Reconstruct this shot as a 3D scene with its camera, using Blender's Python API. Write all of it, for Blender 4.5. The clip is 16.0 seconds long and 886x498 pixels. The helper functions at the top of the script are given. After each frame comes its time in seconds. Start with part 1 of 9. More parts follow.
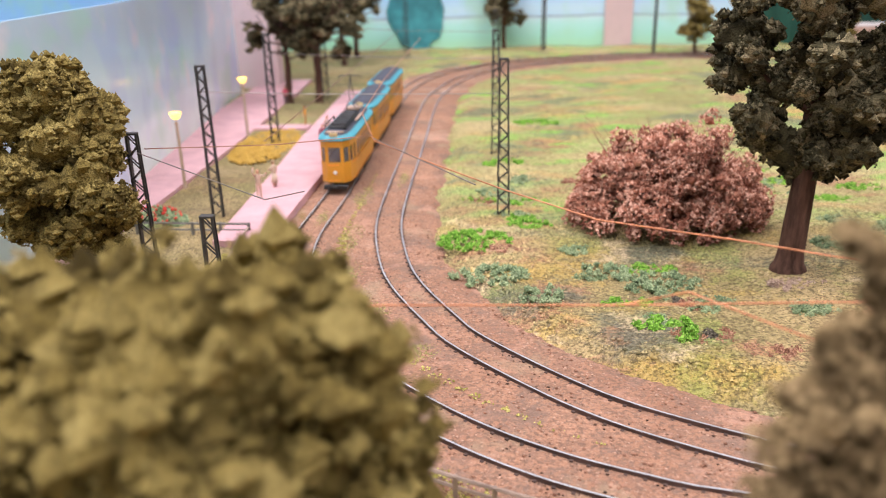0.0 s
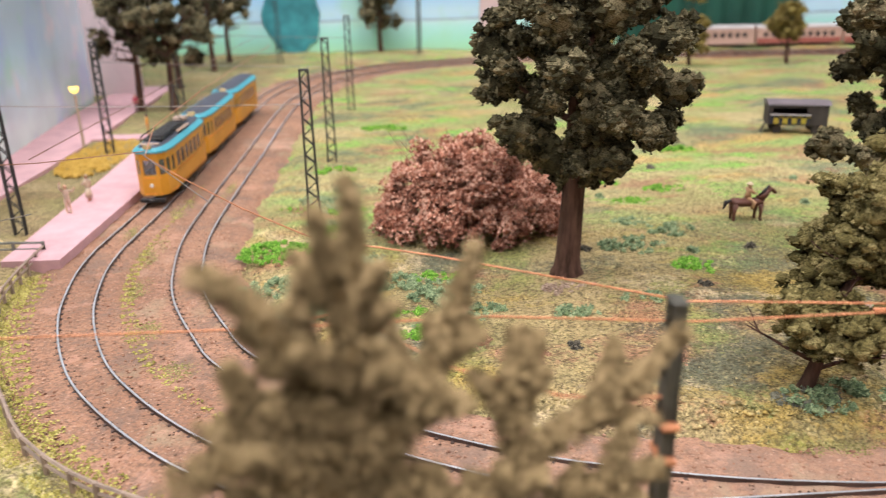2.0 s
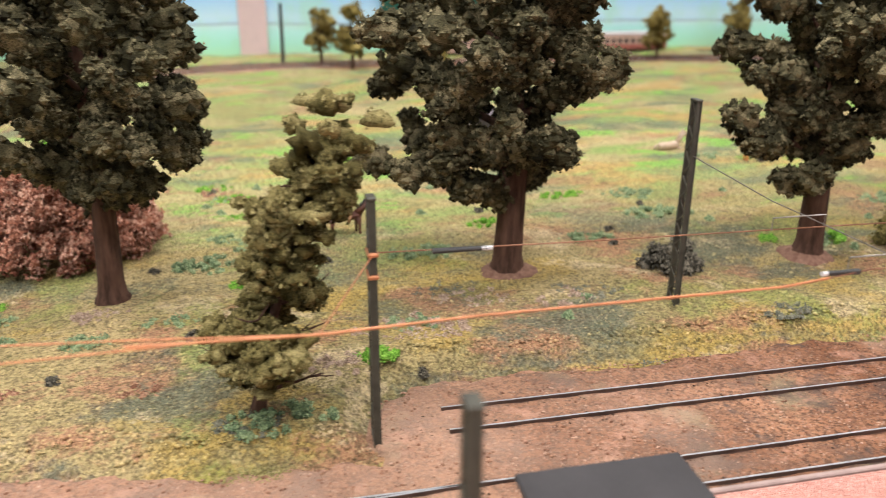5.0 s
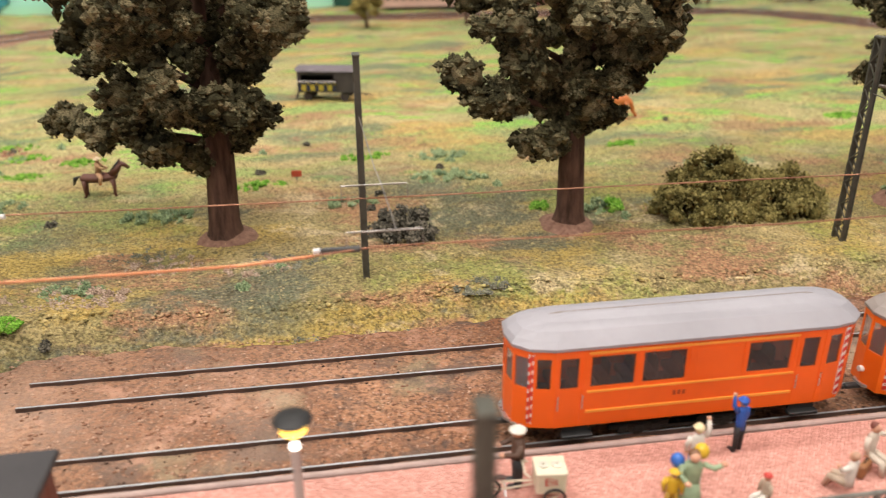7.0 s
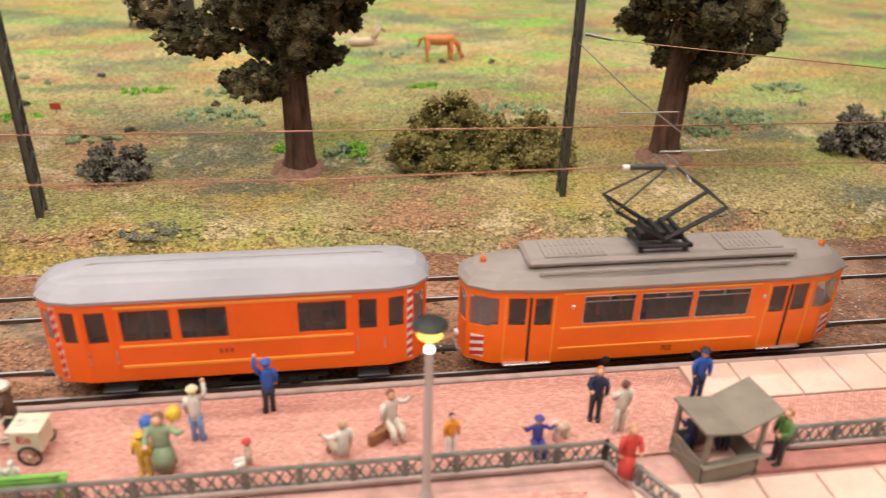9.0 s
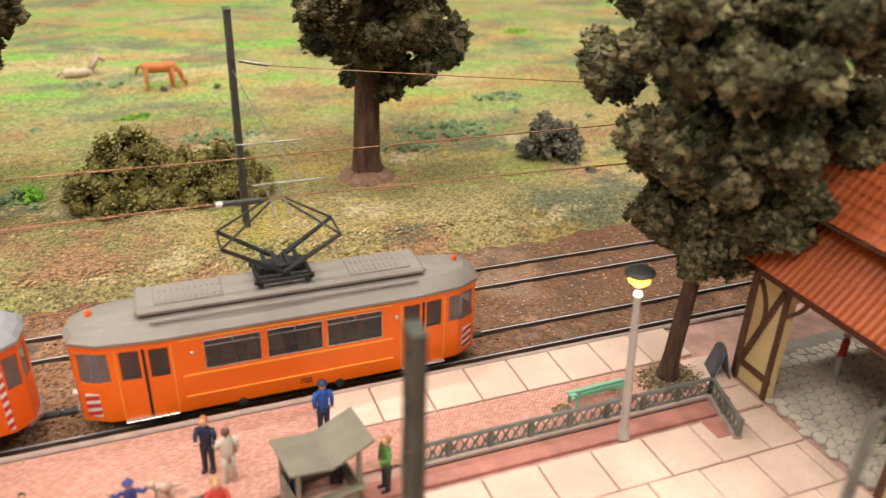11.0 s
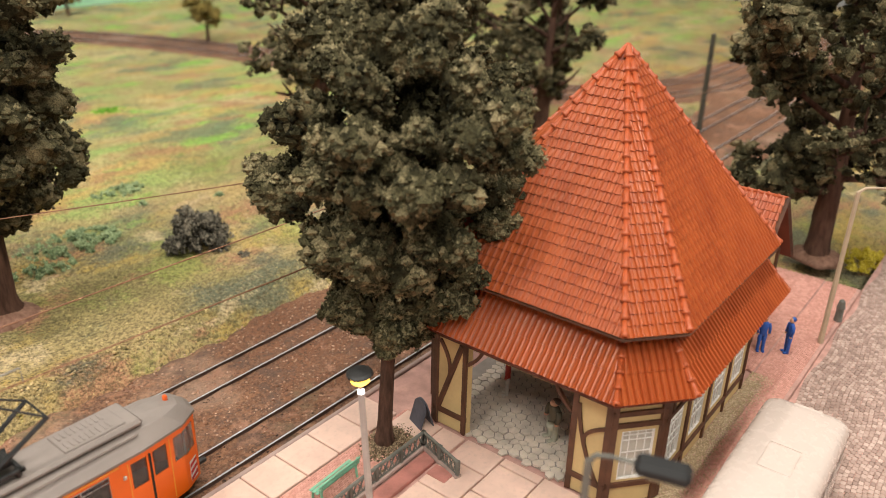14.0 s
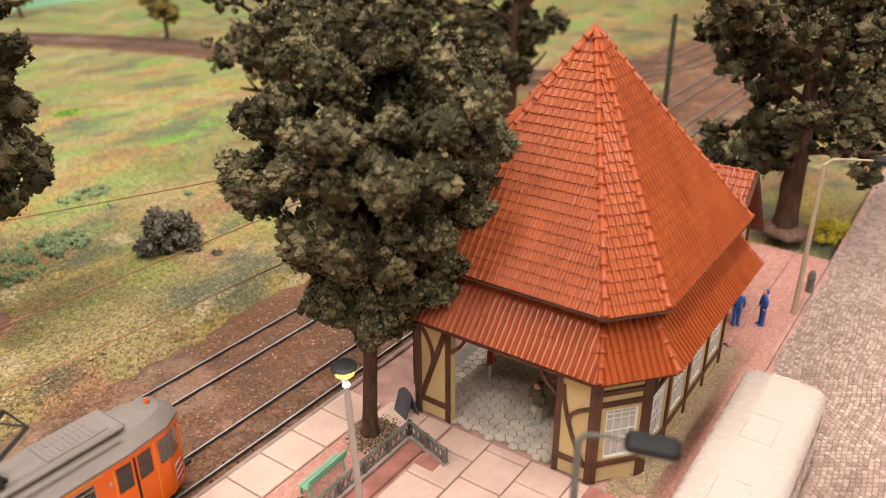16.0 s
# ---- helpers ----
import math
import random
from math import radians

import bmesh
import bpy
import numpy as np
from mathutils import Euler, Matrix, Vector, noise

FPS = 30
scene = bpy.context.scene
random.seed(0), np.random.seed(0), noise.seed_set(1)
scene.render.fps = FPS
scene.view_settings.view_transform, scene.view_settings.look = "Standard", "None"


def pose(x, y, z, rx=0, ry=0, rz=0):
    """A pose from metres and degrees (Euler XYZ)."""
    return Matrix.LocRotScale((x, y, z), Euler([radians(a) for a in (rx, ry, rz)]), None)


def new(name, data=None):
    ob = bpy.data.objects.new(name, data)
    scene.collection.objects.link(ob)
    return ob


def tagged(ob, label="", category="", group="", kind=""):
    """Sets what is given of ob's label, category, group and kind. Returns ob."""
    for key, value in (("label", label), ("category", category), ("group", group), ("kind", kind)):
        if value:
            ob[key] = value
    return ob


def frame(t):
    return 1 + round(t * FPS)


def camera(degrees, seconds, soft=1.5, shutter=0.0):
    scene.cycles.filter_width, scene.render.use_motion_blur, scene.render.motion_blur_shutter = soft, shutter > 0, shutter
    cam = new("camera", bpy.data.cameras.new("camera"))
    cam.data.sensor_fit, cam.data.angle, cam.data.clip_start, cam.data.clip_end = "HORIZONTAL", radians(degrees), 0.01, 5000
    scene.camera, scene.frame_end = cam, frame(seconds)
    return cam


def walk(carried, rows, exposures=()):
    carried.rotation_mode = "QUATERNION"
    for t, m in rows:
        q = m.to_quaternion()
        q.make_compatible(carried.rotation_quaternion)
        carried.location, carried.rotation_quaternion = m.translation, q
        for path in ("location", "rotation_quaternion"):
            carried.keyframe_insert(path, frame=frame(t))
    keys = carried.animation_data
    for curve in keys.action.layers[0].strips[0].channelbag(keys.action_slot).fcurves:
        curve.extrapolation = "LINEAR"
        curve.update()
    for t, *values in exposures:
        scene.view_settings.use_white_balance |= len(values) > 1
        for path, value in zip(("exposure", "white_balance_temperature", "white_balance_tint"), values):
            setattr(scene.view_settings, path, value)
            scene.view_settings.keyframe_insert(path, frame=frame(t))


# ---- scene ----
# A model tramway layout at 1:87 on a table in an exhibition hall, in true metres.
cam = camera(59.0, 16.0, soft=0.95, shutter=0.3)
# a phone's bright lens close to a small model: near leaves and the far backdrop lie out of focus
cam.data.dof.use_dof = True
cam.data.dof.focus_distance = 0.335
cam.data.dof.aperture_fstop = cam.data.lens / 1000 / 0.0027
METRES, EYE, TILT, LEAN, TURN = 0.743, 0.1714, 0.0, 0.0, 4.1

ROWS = [
    (0.0, 0.0, 0.0, 0.0, -0.46, -20.66, 1.23),
    (0.5, 0.0142, -0.0003, 0.0027, -1.19, -20.82, 1.44),
    (1.0, 0.037, -0.0008, 0.0075, -2.53, -20.79, 1.41),
    (1.5, 0.0672, -0.0017, 0.0062, -4.35, -20.82, 1.25),
    (2.0, 0.0996, -0.0048, 0.0068, -6.29, -20.78, 0.92),
    (2.5, 0.1294, -0.009, 0.0087, -8.54, -20.58, 0.59),
    (3.0, 0.1616, -0.0158, 0.0114, -11.44, -20.21, 0.24),
    (3.5, 0.1948, -0.02, 0.0128, -14.56, -20.18, -0.19),
    (4.0, 0.2219, -0.0236, 0.0146, -17.1, -20.2, -0.54),
    (6.5, 0.5133, -0.055, 0.009, -14.08, -22.45, 0.13),
    (7.0, 0.5645, -0.0618, 0.0068, -13.0, -23.63, 0.29),
    (7.5, 0.6172, -0.0673, 0.0079, -12.19, -25.32, 0.01),
    (8.0, 0.6685, -0.0762, 0.0091, -11.69, -26.89, -0.55),
    (8.5, 0.7167, -0.0826, 0.0096, -11.55, -27.79, -1.1),
    (9.0, 0.7648, -0.0875, 0.0082, -12.17, -28.26, -1.48),
    (9.5, 0.8181, -0.0929, 0.0058, -13.71, -28.04, -1.73),
    (10.0, 0.8677, -0.0992, 0.0062, -16.15, -27.39, -1.79),
    (12.5, 0.8641, -0.1106, 0.0437, -42.57, -26.17, -1.65),
    (13.0, 0.8482, -0.1005, 0.0539, -48.06, -25.24, -1.7),
    (13.5, 0.8382, -0.099, 0.0636, -52.65, -24.44, -1.56),
    (14.0, 0.8288, -0.0886, 0.0653, -55.85, -24.35, -1.25),
    (14.5, 0.8274, -0.0849, 0.0656, -57.82, -24.57, -1.01),
    (15.0, 0.8259, -0.0837, 0.0635, -58.48, -24.86, -0.74),
    (15.5, 0.8254, -0.0859, 0.0645, -58.73, -24.98, -0.32),
    (16.0, 0.8268, -0.0855, 0.0647, -58.87, -25.08, 0.21),
]

EXPOSURES = [
    (0.0, -0.01, 6000, 21),
    (1.5, -0.07, 5980, 18),
    (3.0, -0.02, 6020, 9),
    (4.0, 0.0, 6000, 12),
    (6.5, -0.08, 6380, 10),
    (8.0, -0.11, 6600, 12),
    (9.0, -0.11, 6650, 10),
    (10.0, -0.07, 6500, 12),
    (12.5, -0.02, 6800, -16),
    (13.5, -0.06, 6580, 5),
    (14.0, -0.09, 6600, 7),
    (16.0, -0.08, 6680, 11),
]
walk(cam, [(t, pose(0, 0, EYE, TILT, LEAN, TURN) @ pose(METRES * x, METRES * y, METRES * z, 90 + pitch, roll, yaw)) for t, x, y, z, yaw, pitch, roll in ROWS], EXPOSURES)

# ---- light: the hall's ceiling lamps ----
world = bpy.data.worlds.new("hall_air")
world.use_nodes = True
world.node_tree.nodes["Background"].inputs[0].default_value = (0.80, 0.86, 1.0, 1)
world.node_tree.nodes["Background"].inputs[1].default_value = 0.14
scene.world = world


def ceiling_lamp(x, y, z, sx, sy, power, colour):
    data = bpy.data.lights.new("ceiling_lamp", "AREA")
    data.shape, data.size, data.size_y, data.energy, data.color = "RECTANGLE", sx, sy, power, colour
    ob = new("ceiling_lamp", data)
    ob.matrix_world = pose(x, y, z)
    return ob


LAMP_Z = 2.1
for lx, share in ((-0.9, 1.3), (0.5, 1.0), (1.9, 0.7)):
    for ly, watts in ((-1.1, 23), (0.1, 18.5), (1.3, 18)):
        ceiling_lamp(lx, ly, LAMP_Z, 0.9, 0.12, watts * share, (1.0, 0.95, 0.90))


# ---- mesh helpers ----
class Geo:
    """Gathers faces of one mesh; m is the material's slot."""

    def __init__(self):
        self.v, self.f, self.m = [], [], []

    def add(self, verts, faces, m=0):
        n = len(self.v)
        self.v.extend(tuple(p) for p in verts)
        self.f.extend(tuple(i + n for i in f) for f in faces)
        self.m.extend([m] * len(faces))
        return self

    def box(self, c, s, m=0, bev=0.0, rot=None):
        """A box about c of size s with chamfered edges."""
        h = [x / 2 for x in s]
        b = min(bev, 0.45 * min(s))
        corners = [(i, j, k) for i in (-1, 1) for j in (-1, 1) for k in (-1, 1)]
        rot = rot or Matrix.Identity(3)
        c = Vector(c)
        if b <= 0:
            vs = [Vector((i * h[0], j * h[1], k * h[2])) for i, j, k in corners]
            fs = [(0, 1, 3, 2), (4, 6, 7, 5), (0, 4, 5, 1), (2, 3, 7, 6), (0, 2, 6, 4), (1, 5, 7, 3)]
        else:
            vs, at = [], {}
            for n, (i, j, k) in enumerate(corners):
                at[i, j, k] = n * 3
                vs += [Vector((i * h[0], j * (h[1] - b), k * (h[2] - b))), Vector((i * (h[0] - b), j * h[1], k * (h[2] - b))), Vector((i * (h[0] - b), j * (h[1] - b), k * h[2]))]
            fs = []
            for ax in range(3):
                o1, o2 = [a for a in range(3) if a != ax]
                for s1 in (-1, 1):
                    q = []
                    for e1, e2 in ((-1, -1), (1, -1), (1, 1), (-1, 1)):
                        key = [0, 0, 0]
                        key[ax], key[o1], key[o2] = s1, e1, e2
                        q.append(at[tuple(key)] + ax)
                    fs.append(tuple(q))
                for e1 in (-1, 1):
                    for e2 in (-1, 1):
                        ka, kb = [0, 0, 0], [0, 0, 0]
                        ka[ax], kb[ax] = -1, 1
                        ka[o1] = kb[o1] = e1
                        ka[o2] = kb[o2] = e2
                        a, d = at[tuple(ka)], at[tuple(kb)]
                        fs.append((a + o1, d + o1, d + o2, a + o2))
            for key, a in at.items():
                fs.append((a, a + 1, a + 2))
            out = []
            for f in fs:
                mid = sum((vs[i] for i in f), Vector()) / len(f)
                nrm = (vs[f[1]] - vs[f[0]]).cross(vs[f[2]] - vs[f[0]])
                out.append(f if nrm.dot(mid) > 0 else f[::-1])
            fs = out
        return self.add([c + rot @ p for p in vs], fs, m)

    def tube(self, pts, r, n=6, m=0, caps=True):
        """A tube along points; r a number or one radius a point."""
        pts = [Vector(p) for p in pts]
        rs = [r] * len(pts) if isinstance(r, (int, float)) else list(r)
        base = len(self.v)
        side = None
        for i, p in enumerate(pts):
            d = (pts[min(i + 1, len(pts) - 1)] - pts[max(i - 1, 0)])
            d = d.normalized() if d.length > 1e-9 else Vector((0, 0, 1))
            if side is None:
                side = d.orthogonal().normalized()
            side = (side - d * side.dot(d))
            side = side.normalized() if side.length > 1e-6 else d.orthogonal().normalized()
            up = d.cross(side)
            self.v.extend(tuple(p + rs[i] * (math.cos(a) * side + math.sin(a) * up)) for a in (2 * math.pi * k / n for k in range(n)))
        fs = []
        for i in range(len(pts) - 1):
            for k in range(n):
                a, b2 = base + i * n + k, base + i * n + (k + 1) % n
                fs.append((a, b2, b2 + n, a + n))
        if caps:
            fs.append(tuple(base + k for k in range(n))[::-1])
            fs.append(tuple(base + (len(pts) - 1) * n + k for k in range(n)))
        self.f.extend(fs)
        self.m.extend([m] * len(fs))
        return self

    def lathe(self, c, prof, n=12, m=0):
        """Turns a profile of (radius, z) about the upright through c."""
        return self.tube([(c[0], c[1], c[2] + z) for r, z in prof], [max(r, 1e-5) for r, z in prof], n, m) if all(prof[i][1] < prof[i + 1][1] for i in range(len(prof) - 1)) else self._lathe(c, prof, n, m)

    def _lathe(self, c, prof, n, m):
        vs = [(c[0] + r * math.cos(2 * math.pi * k / n), c[1] + r * math.sin(2 * math.pi * k / n), c[2] + z) for r, z in prof for k in range(n)]
        fs = [(i * n + k, i * n + (k + 1) % n, (i + 1) * n + (k + 1) % n, (i + 1) * n + k) for i in range(len(prof) - 1) for k in range(n)]
        return self.add(vs, fs, m)

    def ball(self, c, r, m=0, level=1, seed=0, rough=0.0):
        """A ball or ellipsoid (r may be three radii), roughened."""
        vs, fs = ICO[level]
        rr = (r, r, r) if isinstance(r, (int, float)) else r
        out = []
        for p in vs:
            k = 1.0
            if rough:
                k += rough * noise.noise(Vector(p) * 2.1 + Vector((seed * 3.7, seed * 1.3, 0)))
            out.append((c[0] + rr[0] * p[0] * k, c[1] + rr[1] * p[1] * k, c[2] + rr[2] * p[2] * k))
        return self.add(out, fs, m)

    def prism(self, poly, z0, z1, m=0):
        """An upright prism on a counter-clockwise plan."""
        n = len(poly)
        vs = [(x, y, z0) for x, y in poly] + [(x, y, z1) for x, y in poly]
        fs = [tuple(range(n))[::-1], tuple(range(n, 2 * n))] + [(i, (i + 1) % n, (i + 1) % n + n, i + n) for i in range(n)]
        return self.add(vs, fs, m)

    def welded(self):
        """Joins points that lie on one another."""
        at, keep, back = {}, [], []
        for p in self.v:
            key = tuple(round(c, 6) for c in p)
            if key not in at:
                at[key] = len(keep)
                keep.append(p)
            back.append(at[key])
        self.v = keep
        fm = [(tuple(back[i] for i in f), m) for f, m in zip(self.f, self.m)]
        fm = [(f, m) for f, m in fm if len(set(f)) == len(f)]
        self.f, self.m = [f for f, m in fm], [m for f, m in fm]
        return self

    def data(self, name, mats, smooth=False):
        me = bpy.data.meshes.new(name)
        me.from_pydata(self.v, [], self.f)
        for mt in mats:
            me.materials.append(mt)
        if len(mats) > 1:
            me.polygons.foreach_set("material_index", self.m)
        if smooth:
            me.polygons.foreach_set("use_smooth", [True] * len(self.f))
        me.update()
        return me

    def ob(self, name, mats, parent=None, label="", smooth=False):
        mats = mats if isinstance(mats, (list, tuple)) else [mats]
        o = new(name, self.data(name, mats, smooth))
        o.parent = parent
        return tagged(o, label)


def ico(level):
    bm = bmesh.new()
    bmesh.ops.create_icosphere(bm, subdivisions=level, radius=1.0)
    out = [tuple(v.co) for v in bm.verts], [tuple(v.index for v in f.verts) for f in bm.faces]
    bm.free()
    return out


ICO = {k: ico(k) for k in (1, 2, 3)}
OCTA = (np.array([(1, 0, 0), (-1, 0, 0), (0, 1, 0), (0, -1, 0), (0, 0, 1), (0, 0, -1)], float), np.array([(0, 2, 4), (2, 1, 4), (1, 3, 4), (3, 0, 4), (2, 0, 5), (1, 2, 5), (3, 1, 5), (0, 3, 5)]))
TETRA = (np.array([(1, 0, 0), (-0.5, 0.87, 0), (-0.5, -0.87, 0), (0, 0, 1.4)], float), np.array([(0, 1, 3), (1, 2, 3), (2, 0, 3)]))


def scatter(name, shape, places, sizes, mat, rng, squash=(1, 1, 1), parent=None):
    """One mesh of many small grains: a shape set at each place with its size and a random turn."""
    sv, sf = shape
    n = len(places)
    a = rng.uniform(0, 2 * math.pi, n)
    ca, sa = np.cos(a), np.sin(a)
    jit = sv[None] * (1 + rng.uniform(-0.25, 0.25, (n, len(sv), 1))) * np.array(squash)
    x = jit[..., 0] * ca[:, None] - jit[..., 1] * sa[:, None]
    y = jit[..., 0] * sa[:, None] + jit[..., 1] * ca[:, None]
    v = np.stack([x, y, jit[..., 2]], -1) * np.reshape(sizes, (-1, 1, 1)) + np.asarray(places)[:, None]
    f = (sf[None] + (np.arange(n) * len(sv))[:, None, None]).reshape(-1, 3)
    me = bpy.data.meshes.new(name)
    v = v.reshape(-1, 3)
    me.vertices.add(len(v))
    me.vertices.foreach_set("co", v.astype(np.float32).ravel())
    me.loops.add(f.size)
    me.loops.foreach_set("vertex_index", f.astype(np.int32).ravel())
    me.polygons.add(len(f))
    me.polygons.foreach_set("loop_start", np.arange(0, f.size, 3, dtype=np.int32))
    me.materials.append(mat)
    me.update(calc_edges=True)
    me.validate()
    o = new(name, me)
    o.parent = parent
    return o


def group_thing(name, m, label, category, group=""):
    """An Empty at a thing's base that carries its parts."""
    o = new(name)
    o.empty_display_size = 0.01
    o.matrix_world = m
    return tagged(o, label, category, group)


def shell(perim, z0, z1, holes, thick, closed=True, extra_z=()):
    """A wall that follows a plan (counter-clockwise, outside to the right) with real openings. holes: (u0, u1, v0, v1), u along the plan.
    Returns a Geo and a function place(u, v, depth)."""
    P = [Vector((x, y, 0)) for x, y in perim]
    n = len(P)
    segs = n if closed else n - 1
    us = [0.0]
    for i in range(segs):
        us.append(us[-1] + (P[(i + 1) % n] - P[i]).length)
    nrm = []
    for i in range(segs):
        d = (P[(i + 1) % n] - P[i]).normalized()
        nrm.append(Vector((d.y, -d.x, 0)))
    vn = []
    for i in range(n):
        a = nrm[(i - 1) % segs] if (closed or i > 0) else nrm[0]
        b = nrm[i % segs] if (closed or i < segs) else nrm[-1]
        s = a + b
        vn.append(s / max(0.3, s.dot(a)))

    def place(u, v, depth=0.0):
        i = 0
        while i < segs - 1 and u > us[i + 1] + 1e-9:
            i += 1
        k = (u - us[i]) / (us[i + 1] - us[i])
        p = P[i].lerp(P[(i + 1) % n], k)
        w = vn[i].lerp(vn[(i + 1) % n], k)
        q = p - w * depth
        return Vector((q.x, q.y, v))

    U = sorted(set(round(u, 7) for u in us) | {round(h[k], 7) for h in holes for k in (0, 1)})
    V = sorted({round(z0, 7), round(z1, 7)} | {round(h[k], 7) for h in holes for k in (2, 3)} | {round(z, 7) for z in extra_z})
    g = Geo()

    def solid(i, j):
        if j < 0 or j >= len(V) - 1:
            return False
        if closed:
            i %= len(U) - 1
        elif i < 0 or i >= len(U) - 1:
            return False
        a, b = (U[i] + U[i + 1]) / 2, (V[j] + V[j + 1]) / 2
        return not any(h[0] < a < h[1] and h[2] < b < h[3] for h in holes)

    for i in range(len(U) - 1):
        for j in range(len(V) - 1):
            if not solid(i, j):
                continue
            a, b, c, d = (place(U[i], V[j]), place(U[i + 1], V[j]), place(U[i + 1], V[j + 1]), place(U[i], V[j + 1]))
            e, f2, g2, h2 = (place(U[i], V[j], thick), place(U[i + 1], V[j], thick), place(U[i + 1], V[j + 1], thick), place(U[i], V[j + 1], thick))
            fs = [(0, 1, 2, 3), (5, 4, 7, 6)]
            if not solid(i, j - 1):
                fs.append((0, 4, 5, 1))
            if not solid(i, j + 1):
                fs.append((3, 2, 6, 7))
            if not solid(i - 1, j):
                fs.append((0, 3, 7, 4))
            if not solid(i + 1, j):
                fs.append((1, 5, 6, 2))
            g.add([a, b, c, d, e, f2, g2, h2], fs)
    return g.welded(), place, us[-1]


def loft(g, rings, m=0, cap_top=True, cap_bottom=False):
    """Joins rings of equal count, bottom to top."""
    n = len(rings[0])
    base = len(g.v)
    for r in rings:
        g.v.extend(tuple(p) for p in r)
    fs = [(base + i * n + k, base + i * n + (k + 1) % n, base + (i + 1) * n + (k + 1) % n, base + (i + 1) * n + k) for i in range(len(rings) - 1) for k in range(n)]
    if cap_top:
        fs.append(tuple(base + (len(rings) - 1) * n + k for k in range(n)))
    if cap_bottom:
        fs.append(tuple(base + k for k in range(n))[::-1])
    g.f.extend(fs)
    g.m.extend([m] * len(fs))
    return g


# ---- materials ----
class Mat:
    def __init__(self, name, rough=0.6, metal=0.0, spec=0.5):
        self.mat = bpy.data.materials.new(name)
        self.mat.use_nodes = True
        self.t = self.mat.node_tree
        self.bsdf = self.t.nodes["Principled BSDF"]
        self.bsdf.inputs["Roughness"].default_value = rough
        self.bsdf.inputs["Metallic"].default_value = metal
        self.bsdf.inputs["Specular IOR Level"].default_value = spec
        self.co = self.t.nodes.new("ShaderNodeTexCoord").outputs["Object"]

    def link(self, a, b):
        self.t.links.new(a, b)

    def noise(self, scale, detail=3.0, rough=0.55, vec=None):
        n = self.t.nodes.new("ShaderNodeTexNoise")
        n.inputs["Scale"].default_value, n.inputs["Detail"].default_value, n.inputs["Roughness"].default_value = scale, detail, rough
        self.link(vec or self.co, n.inputs["Vector"])
        return n.outputs["Fac"]

    def cells(self, scale, feature="F1", vec=None, out="Distance", rand=1.0):
        n = self.t.nodes.new("ShaderNodeTexVoronoi")
        n.feature = feature
        n.inputs["Scale"].default_value = scale
        n.inputs["Randomness"].default_value = rand
        self.link(vec or self.co, n.inputs["Vector"])
        return n.outputs[out]

    def ramp(self, fac, stops, mode="LINEAR"):
        n = self.t.nodes.new("ShaderNodeValToRGB")
        n.color_ramp.interpolation = mode
        e = n.color_ramp.elements
        while len(e) < len(stops):
            e.new(0.5)
        for el, (p, c) in zip(e, stops):
            el.position = p
            el.color = (*c, 1) if isinstance(c, tuple) else (c, c, c, 1)
        self.link(fac, n.inputs[0])
        return n.outputs[0]

    def mix(self, fac, a, b, mode="MIX"):
        n = self.t.nodes.new("ShaderNodeMix")
        n.data_type, n.blend_type = "RGBA", mode
        n.clamp_factor = True
        for sock, val in ((n.inputs[0], fac), (n.inputs[6], a), (n.inputs[7], b)):
            if isinstance(val, (int, float)):
                sock.default_value = val
            elif isinstance(val, tuple):
                sock.default_value = (*val, 1)
            else:
                self.link(val, sock)
        return n.outputs[2]

    def math(self, op, a, b=0.0):
        n = self.t.nodes.new("ShaderNodeMath")
        n.operation = op
        for s, v in ((n.inputs[0], a), (n.inputs[1], b)):
            if isinstance(v, (int, float)):
                s.default_value = v
            else:
                self.link(v, s)
        return n.outputs[0]

    def island(self):
        return self.t.nodes.new("ShaderNodeNewGeometry").outputs["Random Per Island"]

    def each(self):
        return self.t.nodes.new("ShaderNodeObjectInfo").outputs["Random"]

    def scaled(self, s, vec=None):
        n = self.t.nodes.new("ShaderNodeMapping")
        n.inputs["Scale"].default_value = s
        self.link(vec or self.co, n.inputs["Vector"])
        return n.outputs[0]

    def place(self):
        return self.t.nodes.new("ShaderNodeNewGeometry").outputs["Position"]

    def colour(self, c):
        if isinstance(c, tuple):
            self.bsdf.inputs["Base Color"].default_value = (*c, 1)
        else:
            self.link(c, self.bsdf.inputs["Base Color"])
        return self

    def rough(self, r):
        self.link(r, self.bsdf.inputs["Roughness"])
        return self

    def bump(self, h, dist, strength=1.0):
        n = self.t.nodes.new("ShaderNodeBump")
        n.inputs["Strength"].default_value, n.inputs["Distance"].default_value = strength, dist
        self.link(h, n.inputs["Height"])
        self.link(n.outputs[0], self.bsdf.inputs["Normal"])
        return self


def painted(name, c, rough=0.45, vary=0.12, scale=60.0, bump=0.00004, metal=0.0, spec=0.5, grime=0.25):
    """Plain paint or plastic with faint unevenness, dust and fine relief."""
    m = Mat(name, rough, metal, spec)
    n1, n2 = m.noise(scale, 4), m.noise(scale * 9, 3)
    dark = tuple(x * (1 - vary * 2) for x in c)
    light = tuple(min(1, x * (1 + vary)) for x in c)
    col = m.mix(m.ramp(n1, [(0.3, 0.0), (0.7, 1.0)]), dark, light)
    dust = m.math("MULTIPLY", m.ramp(n2, [(0.52, 0.0), (0.75, 1.0)]), grime)
    col = m.mix(dust, col, tuple(0.55 * x + 0.06 for x in c))
    m.colour(col)
    m.rough(m.math("ADD", m.math("MULTIPLY", n2, 0.3), rough - 0.15))
    if bump:
        m.bump(n2, bump)
    return m.mat


